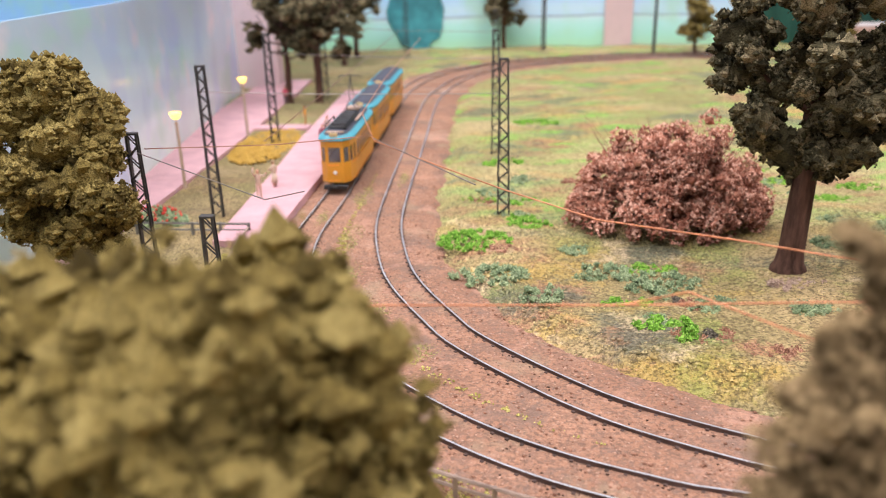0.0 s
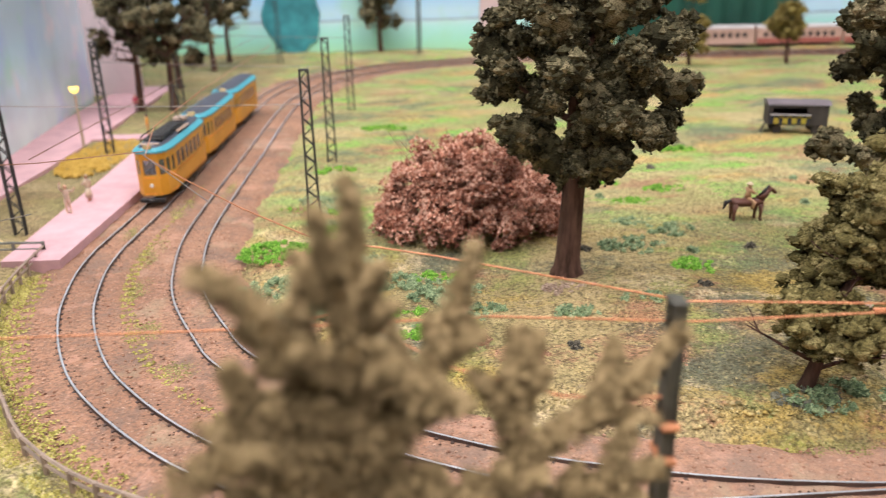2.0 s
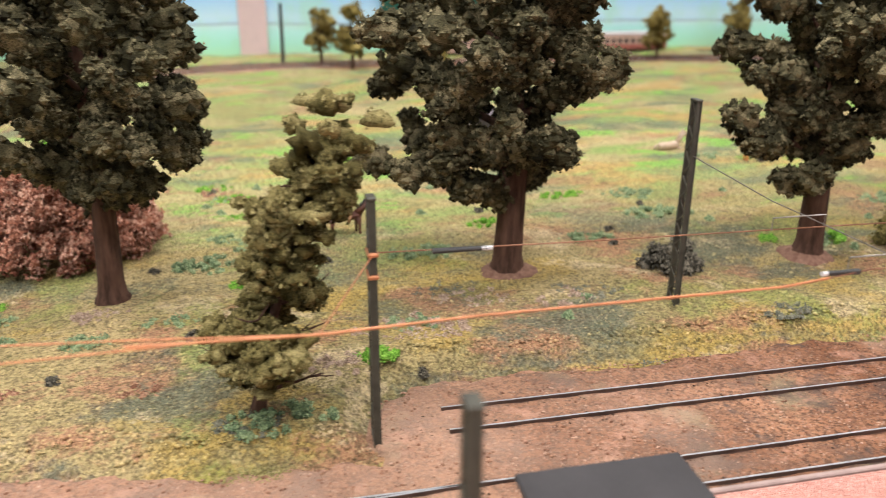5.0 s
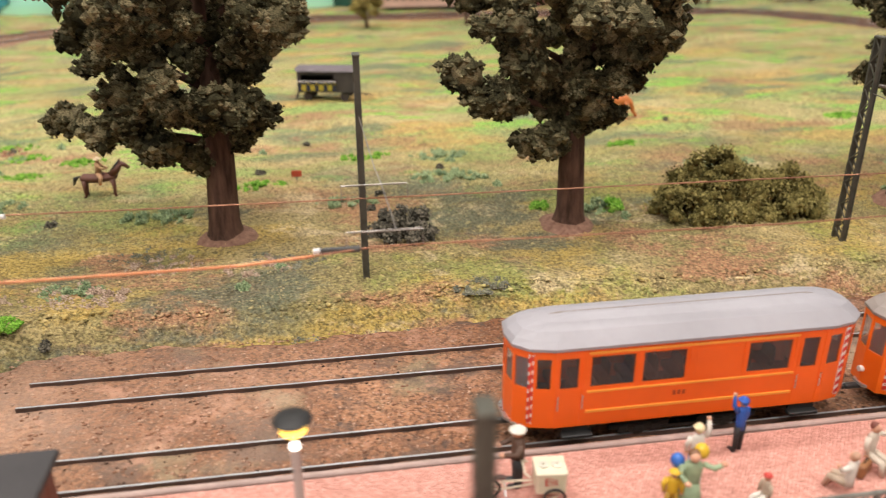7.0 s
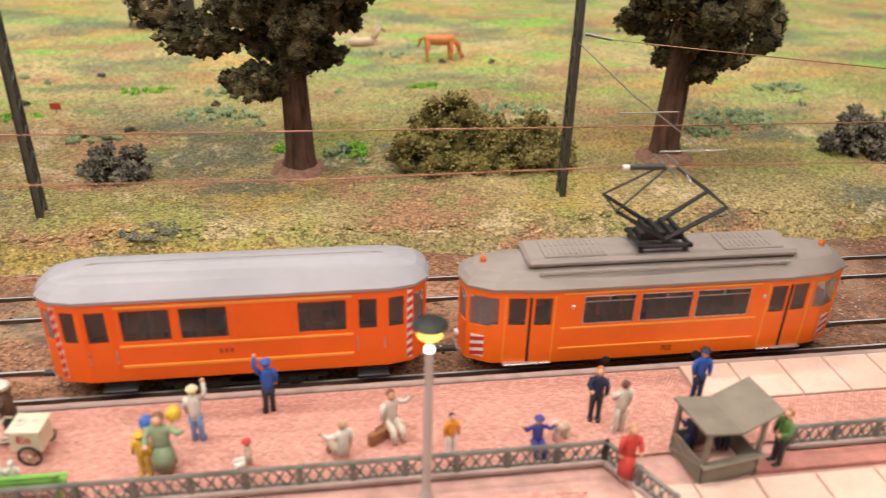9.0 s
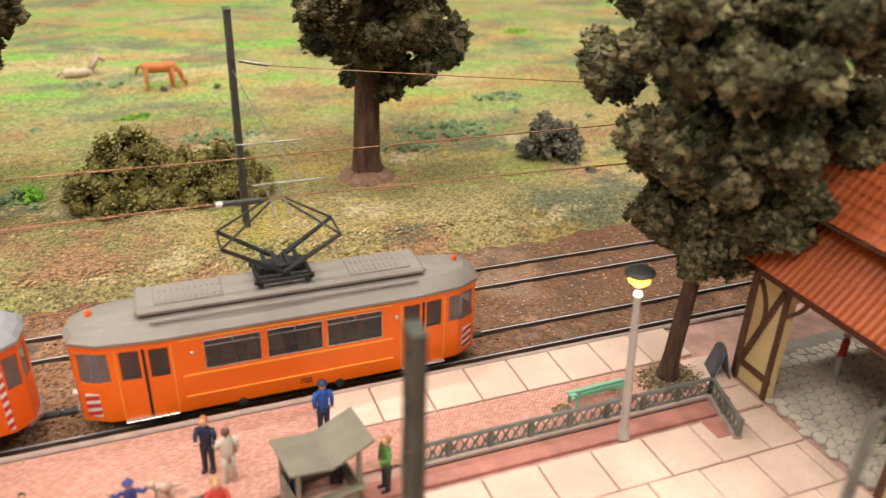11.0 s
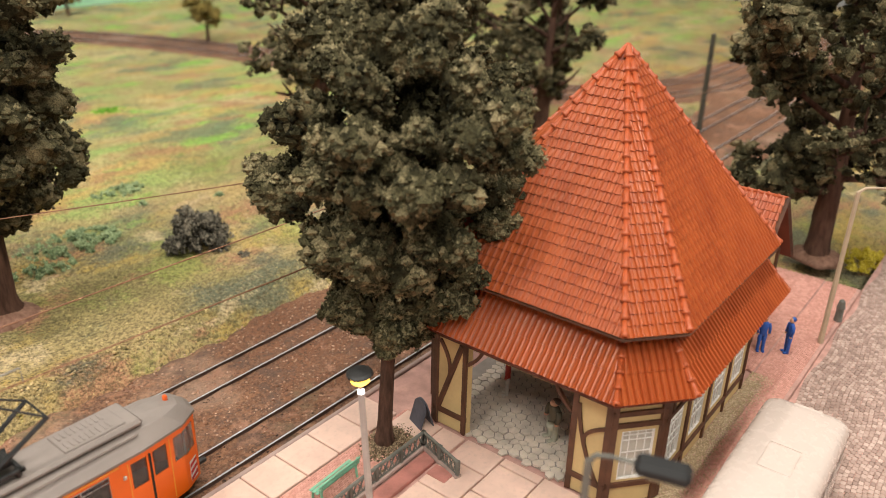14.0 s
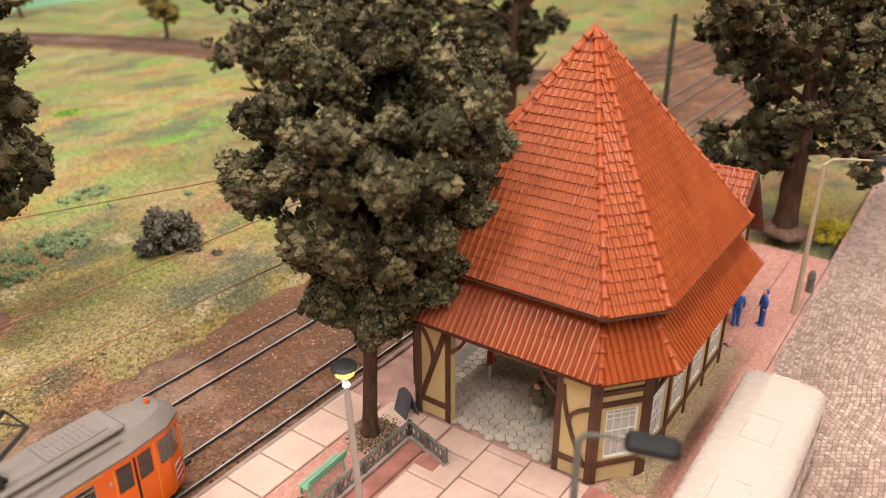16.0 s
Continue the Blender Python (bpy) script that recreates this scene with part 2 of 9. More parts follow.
def turf_colour(m):
    """Mottled model turf: trampled straw before the trees, painted pasture behind them; patches stipple into one another."""
    big = m.noise(5.5, 3, 0.6)
    sep = m.t.nodes.new("ShaderNodeSeparateXYZ")
    m.link(m.co, sep.inputs[0])
    side = m.ramp(m.math("MULTIPLY", sep.outputs[0], -1.0), [(0.11, 0.0), (0.15, 0.28)])
    stipple = m.math("MULTIPLY", m.math("SUBTRACT", m.noise(330, 3, 0.75), 0.5), 0.30)
    depth = m.math("ADD", m.math("SUBTRACT", sep.outputs[1], side), m.math("MULTIPLY", m.math("SUBTRACT", big, 0.5), 0.35))
    far = m.ramp(depth, [(0.40, 0.0), (0.56, 1.0)])

    def patch(c, scale, stretch, lo, hi, amount, tone):
        f = m.math("ADD", m.noise(scale, 4, 0.62, m.scaled(stretch)), stipple)
        return m.mix(m.ramp(f, [(lo, 0.0), (hi, amount)]), c, tone)

    near = m.mix(m.ramp(m.math("ADD", m.noise(9, 3, 0.6), stipple), [(0.40, 0.0), (0.60, 1.0)]), (0.33, 0.275, 0.115), (0.53, 0.40, 0.19))
    near = patch(near, 13, (0.8, 1.5, 1.0), 0.51, 0.60, 0.62, (0.62, 0.41, 0.09))
    near = patch(near, 17, (0.9, 1.3, 2.0), 0.52, 0.60, 0.85, (0.48, 0.24, 0.14))
    near = patch(near, 12, (0.9, 1.4, 3.0), 0.52, 0.61, 0.85, (0.155, 0.175, 0.125))
    near = patch(near, 14, (1.2, 0.9, 1.5), 0.54, 0.63, 0.6, (0.33, 0.39, 0.09))
    near = patch(near, 21, (1.0, 1.2, 4.0), 0.58, 0.66, 0.8, (0.72, 0.56, 0.33))
    past = m.mix(m.ramp(m.math("ADD", m.noise(8, 3, 0.6), stipple), [(0.38, 0.0), (0.62, 1.0)]), (0.46, 0.43, 0.165), (0.68, 0.55, 0.27))
    past = patch(past, 11, (0.7, 1.7, 1.0), 0.49, 0.57, 0.85, (0.36, 0.53, 0.15))
    past = patch(past, 10, (0.8, 1.8, 2.0), 0.52, 0.60, 0.8, (0.70, 0.44, 0.15))
    past = patch(past, 12, (0.8, 1.5, 3.0), 0.53, 0.62, 0.85, (0.19, 0.26, 0.155))
    past = patch(past, 15, (0.9, 1.6, 4.0), 0.56, 0.64, 0.7, (0.50, 0.24, 0.145))
    past = patch(past, 19, (0.7, 1.7, 5.0), 0.58, 0.64, 0.9, (0.30, 0.62, 0.10))
    c = m.mix(far, near, past)
    return m.mix(m.math("MULTIPLY", side, 2.6), c, m.mix(m.ramp(m.noise(16, 3, 0.6), [(0.4, 0.0), (0.6, 1.0)]), (0.26, 0.21, 0.10), (0.44, 0.34, 0.17)))


def turf_mat(name):
    m = Mat(name, 0.95, spec=0.15)
    c = turf_colour(m)
    fine = m.noise(620, 3, 0.7)
    grain = m.cells(900)
    clod = m.noise(240, 3, 0.7)
    c = m.mix(m.ramp(clod, [(0.38, 0.5), (0.52, 0.0)]), c, (0.13, 0.10, 0.05))
    c = m.mix(m.ramp(fine, [(0.38, 0.7), (0.52, 0.0)]), c, (0.08, 0.065, 0.035))
    c = m.mix(m.ramp(fine, [(0.56, 0.0), (0.70, 0.5)]), c, (0.70, 0.56, 0.27))
    m.colour(c)
    m.bump(m.math("ADD", m.math("ADD", fine, m.math("MULTIPLY", clod, 1.6)), m.math("MULTIPLY", grain, 0.6)), 0.0014)
    return m.mat


def fibre_mat(name):
    """Static grass: each fibre near the tone of the turf that it stands in."""
    m = Mat(name, 0.95, spec=0.1)
    c = turf_colour(m)
    i = m.island()
    c = m.mix(m.ramp(i, [(0.0, 0.8), (0.45, 0.0)]), c, (0.10, 0.09, 0.04))
    m.colour(m.mix(m.ramp(i, [(0.65, 0.0), (1.0, 0.55)]), c, (0.72, 0.56, 0.26)))
    return m.mat


def ballast_mat():
    m = Mat("ballast", 0.95, spec=0.15)
    c = m.mix(m.ramp(m.noise(11, 4, 0.6), [(0.35, 0.0), (0.65, 1.0)]), (0.25, 0.108, 0.055), (0.46, 0.235, 0.132))
    c = m.mix(m.ramp(m.noise(430, 3, 0.8), [(0.40, 0.85), (0.53, 0.0)]), c, (0.075, 0.042, 0.028))
    c = m.mix(m.ramp(m.noise(150, 3, 0.7), [(0.38, 0.6), (0.52, 0.0)]), c, (0.16, 0.085, 0.055))
    c = m.mix(m.ramp(m.noise(700, 2, 0.6), [(0.58, 0.0), (0.72, 0.7)]), c, (0.55, 0.36, 0.25))
    c = m.mix(m.ramp(m.noise(26, 4, 0.6), [(0.58, 0.0), (0.68, 0.65)]), c, (0.30, 0.25, 0.15))
    c = m.mix(m.ramp(m.noise(9, 4, 0.65), [(0.56, 0.0), (0.68, 0.6)]), c, (0.58, 0.40, 0.29))
    c = m.mix(m.ramp(m.noise(30, 5, 0.75), [(0.52, 0.0), (0.62, 0.75)]), c, (0.115, 0.085, 0.07))
    c = m.mix(m.ramp(m.noise(41, 5, 0.75), [(0.56, 0.0), (0.64, 0.6)]), c, (0.56, 0.30, 0.20))
    sep = m.t.nodes.new("ShaderNodeSeparateXYZ")
    m.link(m.co, sep.inputs[0])
    along = m.math("ADD", sep.outputs[0], m.math("MULTIPLY", m.math("SUBTRACT", m.noise(14, 4, 0.6), 0.5), 0.35))
    # pale sandy dirt at the siding's end, oily brown where the trams stop
    c = m.mix(m.ramp(along, [(0.06, 0.24), (0.26, 0.45), (0.36, 0.15), (0.46, 0.0)]), c, (0.62, 0.40, 0.28))
    c = m.mix(m.ramp(along, [(0.62, 0.0), (0.80, 0.38)]), c, (0.17, 0.095, 0.065))
    m.colour(c)
    m.bump(m.math("ADD", m.noise(500, 4, 0.7), m.math("MULTIPLY", m.cells(650), 0.7)), 0.0011)
    return m.mat


def grains(name, stops, rough=0.95, spec=0.1, patch=18.0):
    """Loose grains: each its own tone, shifted in patches."""
    m = Mat(name, rough, spec=spec)
    f = m.math("ADD", m.math("MULTIPLY", m.island(), 0.55), m.math("MULTIPLY", m.noise(patch, 3, 0.6), 0.45))
    m.colour(m.ramp(f, stops))
    return m.mat


def foliage(name, dark, mid, light, own=0.5):
    m = Mat(name, 0.95, spec=0.12)
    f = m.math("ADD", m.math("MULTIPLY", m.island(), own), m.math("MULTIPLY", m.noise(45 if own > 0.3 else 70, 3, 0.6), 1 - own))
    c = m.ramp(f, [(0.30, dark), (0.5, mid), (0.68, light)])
    # pores are darkened in the colour too, for the shade inside the foam
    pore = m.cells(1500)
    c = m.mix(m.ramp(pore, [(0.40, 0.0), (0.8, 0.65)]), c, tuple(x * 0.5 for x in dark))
    m.colour(c)
    m.bump(m.math("SUBTRACT", m.noise(900, 3, 0.65), m.math("MULTIPLY", pore, 0.5)), 0.0005)
    return m.mat


TURF = turf_mat("turf")
BALLAST = ballast_mat()
GRIT = grains("grit", [(0.15, (0.15, 0.07, 0.045)), (0.45, (0.36, 0.19, 0.12)), (0.8, (0.58, 0.38, 0.27))])
GRIT_DARK = grains("oily_grit", [(0.2, (0.04, 0.025, 0.018)), (0.5, (0.13, 0.08, 0.055)), (0.8, (0.30, 0.19, 0.13))])
TUFT = fibre_mat("grass_fibre")
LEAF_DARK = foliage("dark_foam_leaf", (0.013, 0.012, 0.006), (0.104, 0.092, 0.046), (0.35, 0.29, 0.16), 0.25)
LEAF_OLIVE = foliage("olive_foam_leaf", (0.065, 0.047, 0.013), (0.25, 0.188, 0.052), (0.42, 0.33, 0.11), 0.28)
LEAF_BUSH = foliage("olive_brown_foam", (0.06, 0.05, 0.014), (0.22, 0.18, 0.055), (0.44, 0.36, 0.13), 0.35)
LEAF_PINE = foliage("pine_foam", (0.055, 0.046, 0.014), (0.20, 0.163, 0.057), (0.38, 0.31, 0.13), 0.3)
LEAF_RED = foliage("russet_leaf", (0.25, 0.09, 0.052), (0.55, 0.24, 0.148), (0.80, 0.47, 0.33))
LEAF_LIME = foliage("bright_green_leaf", (0.09, 0.22, 0.02), (0.20, 0.46, 0.045), (0.36, 0.62, 0.10))
LEAF_GREEN = foliage("green_leaf", (0.15, 0.21, 0.11), (0.28, 0.37, 0.18), (0.43, 0.51, 0.27))
LEAF_GREY = foliage("grey_brown_leaf", (0.045, 0.04, 0.03), (0.13, 0.115, 0.085), (0.26, 0.225, 0.165))


def bark_mat(name, a, b):
    m = Mat(name, 0.9, spec=0.2)
    n = m.noise(260, 5, 0.65, m.scaled((1, 1, 0.18)))
    m.colour(m.mix(m.ramp(n, [(0.3, 0.0), (0.7, 1.0)]), a, b))
    m.bump(n, 0.0012)
    return m.mat


BARK = bark_mat("bark", (0.035, 0.018, 0.012), (0.15, 0.08, 0.055))
TWIG = bark_mat("dry_twig", (0.16, 0.11, 0.06), (0.38, 0.28, 0.17))
PEDESTAL = bark_mat("tree_mound", (0.15, 0.075, 0.05), (0.35, 0.20, 0.14))
RAIL = painted("rail_steel", (0.66, 0.67, 0.68), 0.32, 0.12, 90, metal=0.55, grime=0.1)
RAIL_SIDE = painted("rail_rust", (0.10, 0.06, 0.045), 0.75, 0.25, 120)
IRON = painted("dark_iron", (0.045, 0.043, 0.04), 0.55, 0.2, 150)
IRON_GREY = painted("grey_cast_iron", (0.17, 0.165, 0.14), 0.6, 0.2, 150)
POLE_OLIVE = painted("olive_pole_paint", (0.085, 0.08, 0.06), 0.55, 0.2, 150)
WIRE = painted("copper_wire", (0.34, 0.17, 0.10), 0.4, 0.15, 200, metal=0.7)
WIRE_BRIGHT = painted("bright_copper_wire", (0.62, 0.25, 0.11), 0.4, 0.1, 200, metal=0.3)
WIRE_GREY = painted("grey_wire", (0.30, 0.27, 0.24), 0.4, 0.15, 200, metal=0.6)
ORANGE = painted("orange_tram_paint", (0.93, 0.138, 0.008), 0.38, 0.05, 40, grime=0.08)
ORANGE_MOTOR = painted("bright_orange_tram_paint", (0.94, 0.160, 0.008), 0.38, 0.05, 40, grime=0.08)
ORANGE_TRIM = painted("orange_trim", (0.95, 0.36, 0.05), 0.4, 0.05, 40, grime=0.05)
GREY_ROOF = painted("grey_roof_paint", (0.345, 0.325, 0.345), 0.5, 0.06, 30, grime=0.15)
BROWN_ROOF = painted("brown_grey_roof_paint", (0.285, 0.238, 0.21), 0.55, 0.08, 40, grime=0.25)
BLACK = painted("black_underframe", (0.018, 0.017, 0.016), 0.5, 0.2, 120)
RUBBER = painted("black_gap", (0.012, 0.012, 0.012), 0.7, 0.1, 120)
CHROME = painted("silver_trim", (0.60, 0.60, 0.60), 0.3, 0.05, 100, metal=0.8)
WHITE = painted("white_paint", (0.80, 0.78, 0.74), 0.45, 0.03, 60, grime=0.1)
RED = painted("red_paint", (0.62, 0.03, 0.02), 0.45, 0.08, 80)
YELLOW_TRAM = painted("ochre_tram_paint", (0.68, 0.30, 0.02), 0.4, 0.06, 40, grime=0.1)
TEAL_ROOF = painted("teal_roof_edge", (0.07, 0.35, 0.42), 0.5, 0.1, 40)
SLATE_ROOF = painted("slate_tram_roof", (0.07, 0.075, 0.095), 0.55, 0.1, 50)
CREAM = painted("cream_infill", (0.62, 0.46, 0.22), 0.7, 0.06, 70, grime=0.2)
TIMBER = painted("brown_timber", (0.11, 0.045, 0.022), 0.6, 0.2, 160)



def glass_mat(name, tint, rough=0.06):
    m = Mat(name, rough, spec=0.5)
    m.bsdf.inputs["Transmission Weight"].default_value = 0.92
    m.bsdf.inputs["IOR"].default_value = 1.35
    m.colour(tint)
    return m.mat


GLASS_PALE = glass_mat("clear_cab_pane", (0.92, 0.94, 0.95), 0.05)
GLASS = glass_mat("smoky_pane", (0.44, 0.42, 0.41), 0.03)
MILKY = painted("milky_pane", (0.60, 0.56, 0.49), 0.25, 0.06, 90)


def glow_mat(name, c, power):
    m = Mat(name, 0.4)
    m.colour(c)
    m.bsdf.inputs["Emission Color"].default_value = (*c, 1)
    m.bsdf.inputs["Emission Strength"].default_value = power
    return m.mat

# ---- the ways of the tracks ----
def spline(pts, step=0.004):
    """A smooth line through plan points, sampled evenly."""
    P = [np.array(p, float) for p in pts]
    P = [2 * P[0] - P[1], *P, 2 * P[-1] - P[-2]]
    out = []
    for i in range(1, len(P) - 2):
        a, b, c, d = P[i - 1 : i + 3]
        n = max(2, int(np.linalg.norm(c - b) / step))
        for k in range(n):
            t = k / n
            out.append(0.5 * (2 * b + (c - a) * t + (2 * a - 5 * b + 4 * c - d) * t * t + (3 * b - a - 3 * c + d) * t**3))
    out.append(P[-2])
    return np.array(out)


INNER = spline([(2.6, 0.2067), (1.2, 0.2067), (0.60, 0.2067), (0.30, 0.2067), (0.20, 0.2105), (0.125, 0.2265), (0.075, 0.247), (0.035, 0.272), (-0.0095, 0.3165), (-0.027, 0.3435), (-0.049, 0.388), (-0.061, 0.4295), (-0.0705, 0.4895), (-0.0735, 0.576), (-0.075, 0.707), (-0.078, 0.913), (-0.072, 1.01), (-0.046, 1.13), (0.005, 1.215), (0.09, 1.285), (0.26, 1.335), (0.6, 1.35), (1.0, 1.33), (1.18, 1.27), (1.28, 1.1), (1.34, 0.87), (1.37, 0.6), (1.45, 0.40), (1.58, 0.32), (1.75, 0.30), (2.6, 0.30)])
OUTER = spline([(0.30, 0.2067), (0.20, 0.2035), (0.12, 0.2025), (0.07, 0.209), (0.048, 0.216), (0.0235, 0.226), (-0.0005, 0.2395), (-0.025, 0.258), (-0.0515, 0.284), (-0.0745, 0.313), (-0.095, 0.3525), (-0.1095, 0.395), (-0.1195, 0.456), (-0.118, 0.55), (-0.119, 0.7), (-0.121, 0.9), (-0.117, 1.03), (-0.093, 1.145), (-0.042, 1.235), (0.05, 1.315), (0.24, 1.375), (0.6, 1.392), (1.03, 1.37), (1.22, 1.30), (1.325, 1.11), (1.385, 0.87), (1.415, 0.6), (1.49, 0.43), (1.6, 0.37), (1.75, 0.345), (2.6, 0.345)])
FAR = spline([(2.6, 0.2577), (1.2, 0.2577), (0.6, 0.2577), (0.297, 0.2577)])
BACK = spline([(0.20, 1.445), (0.6, 1.45), (1.45, 1.45)])
RAIL_TOP, GAUGE = 0.006, 0.0165
ALL_TRACKS = np.vstack([INNER[::2], OUTER[::2], FAR[::2]])


def track_gap(xy):
    """Distance of plan points from the nearest track's middle."""
    out = np.empty(len(xy))
    for i in range(0, len(xy), 4000):
        d = xy[i : i + 4000, None] - ALL_TRACKS[None]
        out[i : i + 4000] = np.sqrt((d * d).sum(-1).min(1))
    return out


def smooth(a, b, x):
    t = np.clip((x - a) / (b - a), 0, 1)
    return t * t * (3 - 2 * t)


def waves(x, y):
    return 0.0012 * np.sin(31 * x + 2 * np.sin(19 * y)) + 0.0010 * np.sin(43 * y + 1.5 * np.sin(27 * x)) + 0.0005 * np.sin(120 * x + 90 * y)


def land(x, y, gap=None):
    """Height of the ground."""
    x, y = np.atleast_1d(np.asarray(x, float)), np.atleast_1d(np.asarray(y, float))
    if gap is None:
        gap = track_gap(np.stack([x, y], -1))
    high = 0.0065 + 0.0065 * smooth(0.0, 0.22, x) * (1 - smooth(0.75, 1.0, y)) * (1 - smooth(1.0, 1.3, x))
    inside = (y > 0.24) & (x > -0.07)
    high = np.where(inside, high, 0.0048)
    return 0.0018 + (high + waves(x, y) - 0.0018) * smooth(0.029, 0.048, gap)


def ground_z(x, y):
    return float(land(x, y)[0])


X0, X1, Y0, Y1 = -0.42, 2.60, -0.30, 1.50


def sheet(name, xs, ys, z, keep, mat):
    """A grid mesh over xs, ys with heights z and only the kept cells."""
    nx, ny = len(xs), len(ys)
    gx, gy = np.meshgrid(xs, ys)
    v = np.stack([gx.ravel(), gy.ravel(), z.ravel()], -1)
    idx = np.arange(nx * ny).reshape(ny, nx)
    quads = np.stack([idx[:-1, :-1], idx[:-1, 1:], idx[1:, 1:], idx[1:, :-1]], -1)[keep]
    used = np.unique(quads)
    back = np.full(nx * ny, -1)
    back[used] = np.arange(len(used))
    me = bpy.data.meshes.new(name)
    me.from_pydata(v[used].tolist(), [], back[quads].tolist())
    me.materials.append(mat)
    me.polygons.foreach_set("use_smooth", [True] * len(quads))
    me.update()
    return new(name, me)


def build_ground():
    xs, ys = np.arange(X0, X1 + 0.005, 0.010), np.arange(Y0, Y1 + 0.005, 0.010)
    gx, gy = np.meshgrid(xs, ys)
    z = land(gx.ravel(), gy.ravel()).reshape(gx.shape)
    z = np.where((gx > 0.24) & (gy < 0.18), 0.0, z)
    keep = np.ones((len(ys) - 1, len(xs) - 1), bool)
    tagged(sheet("ground", xs, ys, z, keep, TURF), "meadow of yellow and green model turf", "ground", kind="structure")
    xs, ys = np.arange(X0, X1, 0.004), np.arange(0.12, 1.45, 0.004)
    gx, gy = np.meshgrid(xs, ys)
    gap = track_gap(np.stack([gx.ravel(), gy.ravel()], -1)).reshape(gx.shape)
    rag = 0.0026 * np.sin(47 * gx + 3 * np.sin(31 * gy)) + 0.0022 * np.sin(130 * gy + 40 * gx + 2 * np.sin(60 * gx)) + 0.0016 * np.sin(333 * gx + 290 * gy) - 0.001
    z = 0.0043 + 0.0003 * np.sin(310 * gx + 170 * gy) - 0.006 * smooth(0.027, 0.040, gap + rag)
    keep = (gap[:-1, :-1] < 0.042) & ~((gx[:-1, :-1] > 0.28) & (gy[:-1, :-1] < 0.17))
    tagged(sheet("ballast", xs, ys, z, keep, BALLAST), "reddish brown ballast between the rails", "ballast", kind="structure")


build_ground()


def rail_line(way, side, parent):
    """One rail along a way, on one side of its middle."""
    g = Geo()
    d = np.gradient(way, axis=0)
    d /= np.linalg.norm(d, axis=1)[:, None]
    nrm = np.stack([-d[:, 1], d[:, 0]], -1)
    prof = [(-0.0008, 0.0030), (0.0008, 0.0030), (0.0004, 0.0045), (0.0005, 0.0055), (0.00044, RAIL_TOP), (-0.00044, RAIL_TOP), (-0.0005, 0.0055), (-0.0004, 0.0045)]
    n = len(prof)
    for p, w in zip(way, nrm):
        for o, z in prof:
            q = p + w * (side * GAUGE / 2 + o)
            g.v.append((q[0], q[1], z))
    for i in range(len(way) - 1):
        for k in range(n):
            a, b = i * n + k, i * n + (k + 1) % n
            g.f.append((a, b, b + n, a + n))
            g.m.append(0 if k == 4 else 1)
    return g.ob("rail", [RAIL, RAIL_SIDE], parent)


def rail_chairs(way, parent):
    """Small dark chairs that hold both rails, in one mesh, along the stretches near the front."""
    d = np.gradient(way, axis=0)
    d /= np.linalg.norm(d, axis=1)[:, None]
    run = np.concatenate([[0], np.cumsum(np.linalg.norm(np.diff(way, axis=0), axis=1))])
    g = Geo()
    for u in np.arange(0.003, run[-1], 0.0066):
        p = np.array([np.interp(u, run, way[:, 0]), np.interp(u, run, way[:, 1])])
        if p[1] > 0.62 or p[0] > 0.17:
            continue
        t = np.array([np.interp(u, run, d[:, 0]), np.interp(u, run, d[:, 1])])
        rot = Matrix.Rotation(math.atan2(t[1], t[0]), 3, "Z")
        for s in (-1, 1):
            q = p + s * GAUGE / 2 * np.array([-t[1], t[0]])
            g.box((q[0], q[1], 0.0042), (0.0013, 0.0034, 0.0010), rot=rot)
    if g.f:
        o = g.ob("rail_chairs", RAIL_SIDE, parent)
        o["kind"] = "stuff"


for way, words in ((INNER, "inner loop track of steel rails sunk in brown ballast"), (OUTER, "outer loop track of steel rails sunk in brown ballast"), (FAR, "siding of worn steel rails ending in the dirt"), (BACK, "distant track along the painted backdrop")):
    line = group_thing("track", Matrix.Identity(4), words, "track")
    tagged(line, kind="structure")
    thin = way[::2] if len(way) > 40 else way
    for s in (-1, 1):
        rail_line(thin, s, line)
    rail_chairs(way, line)


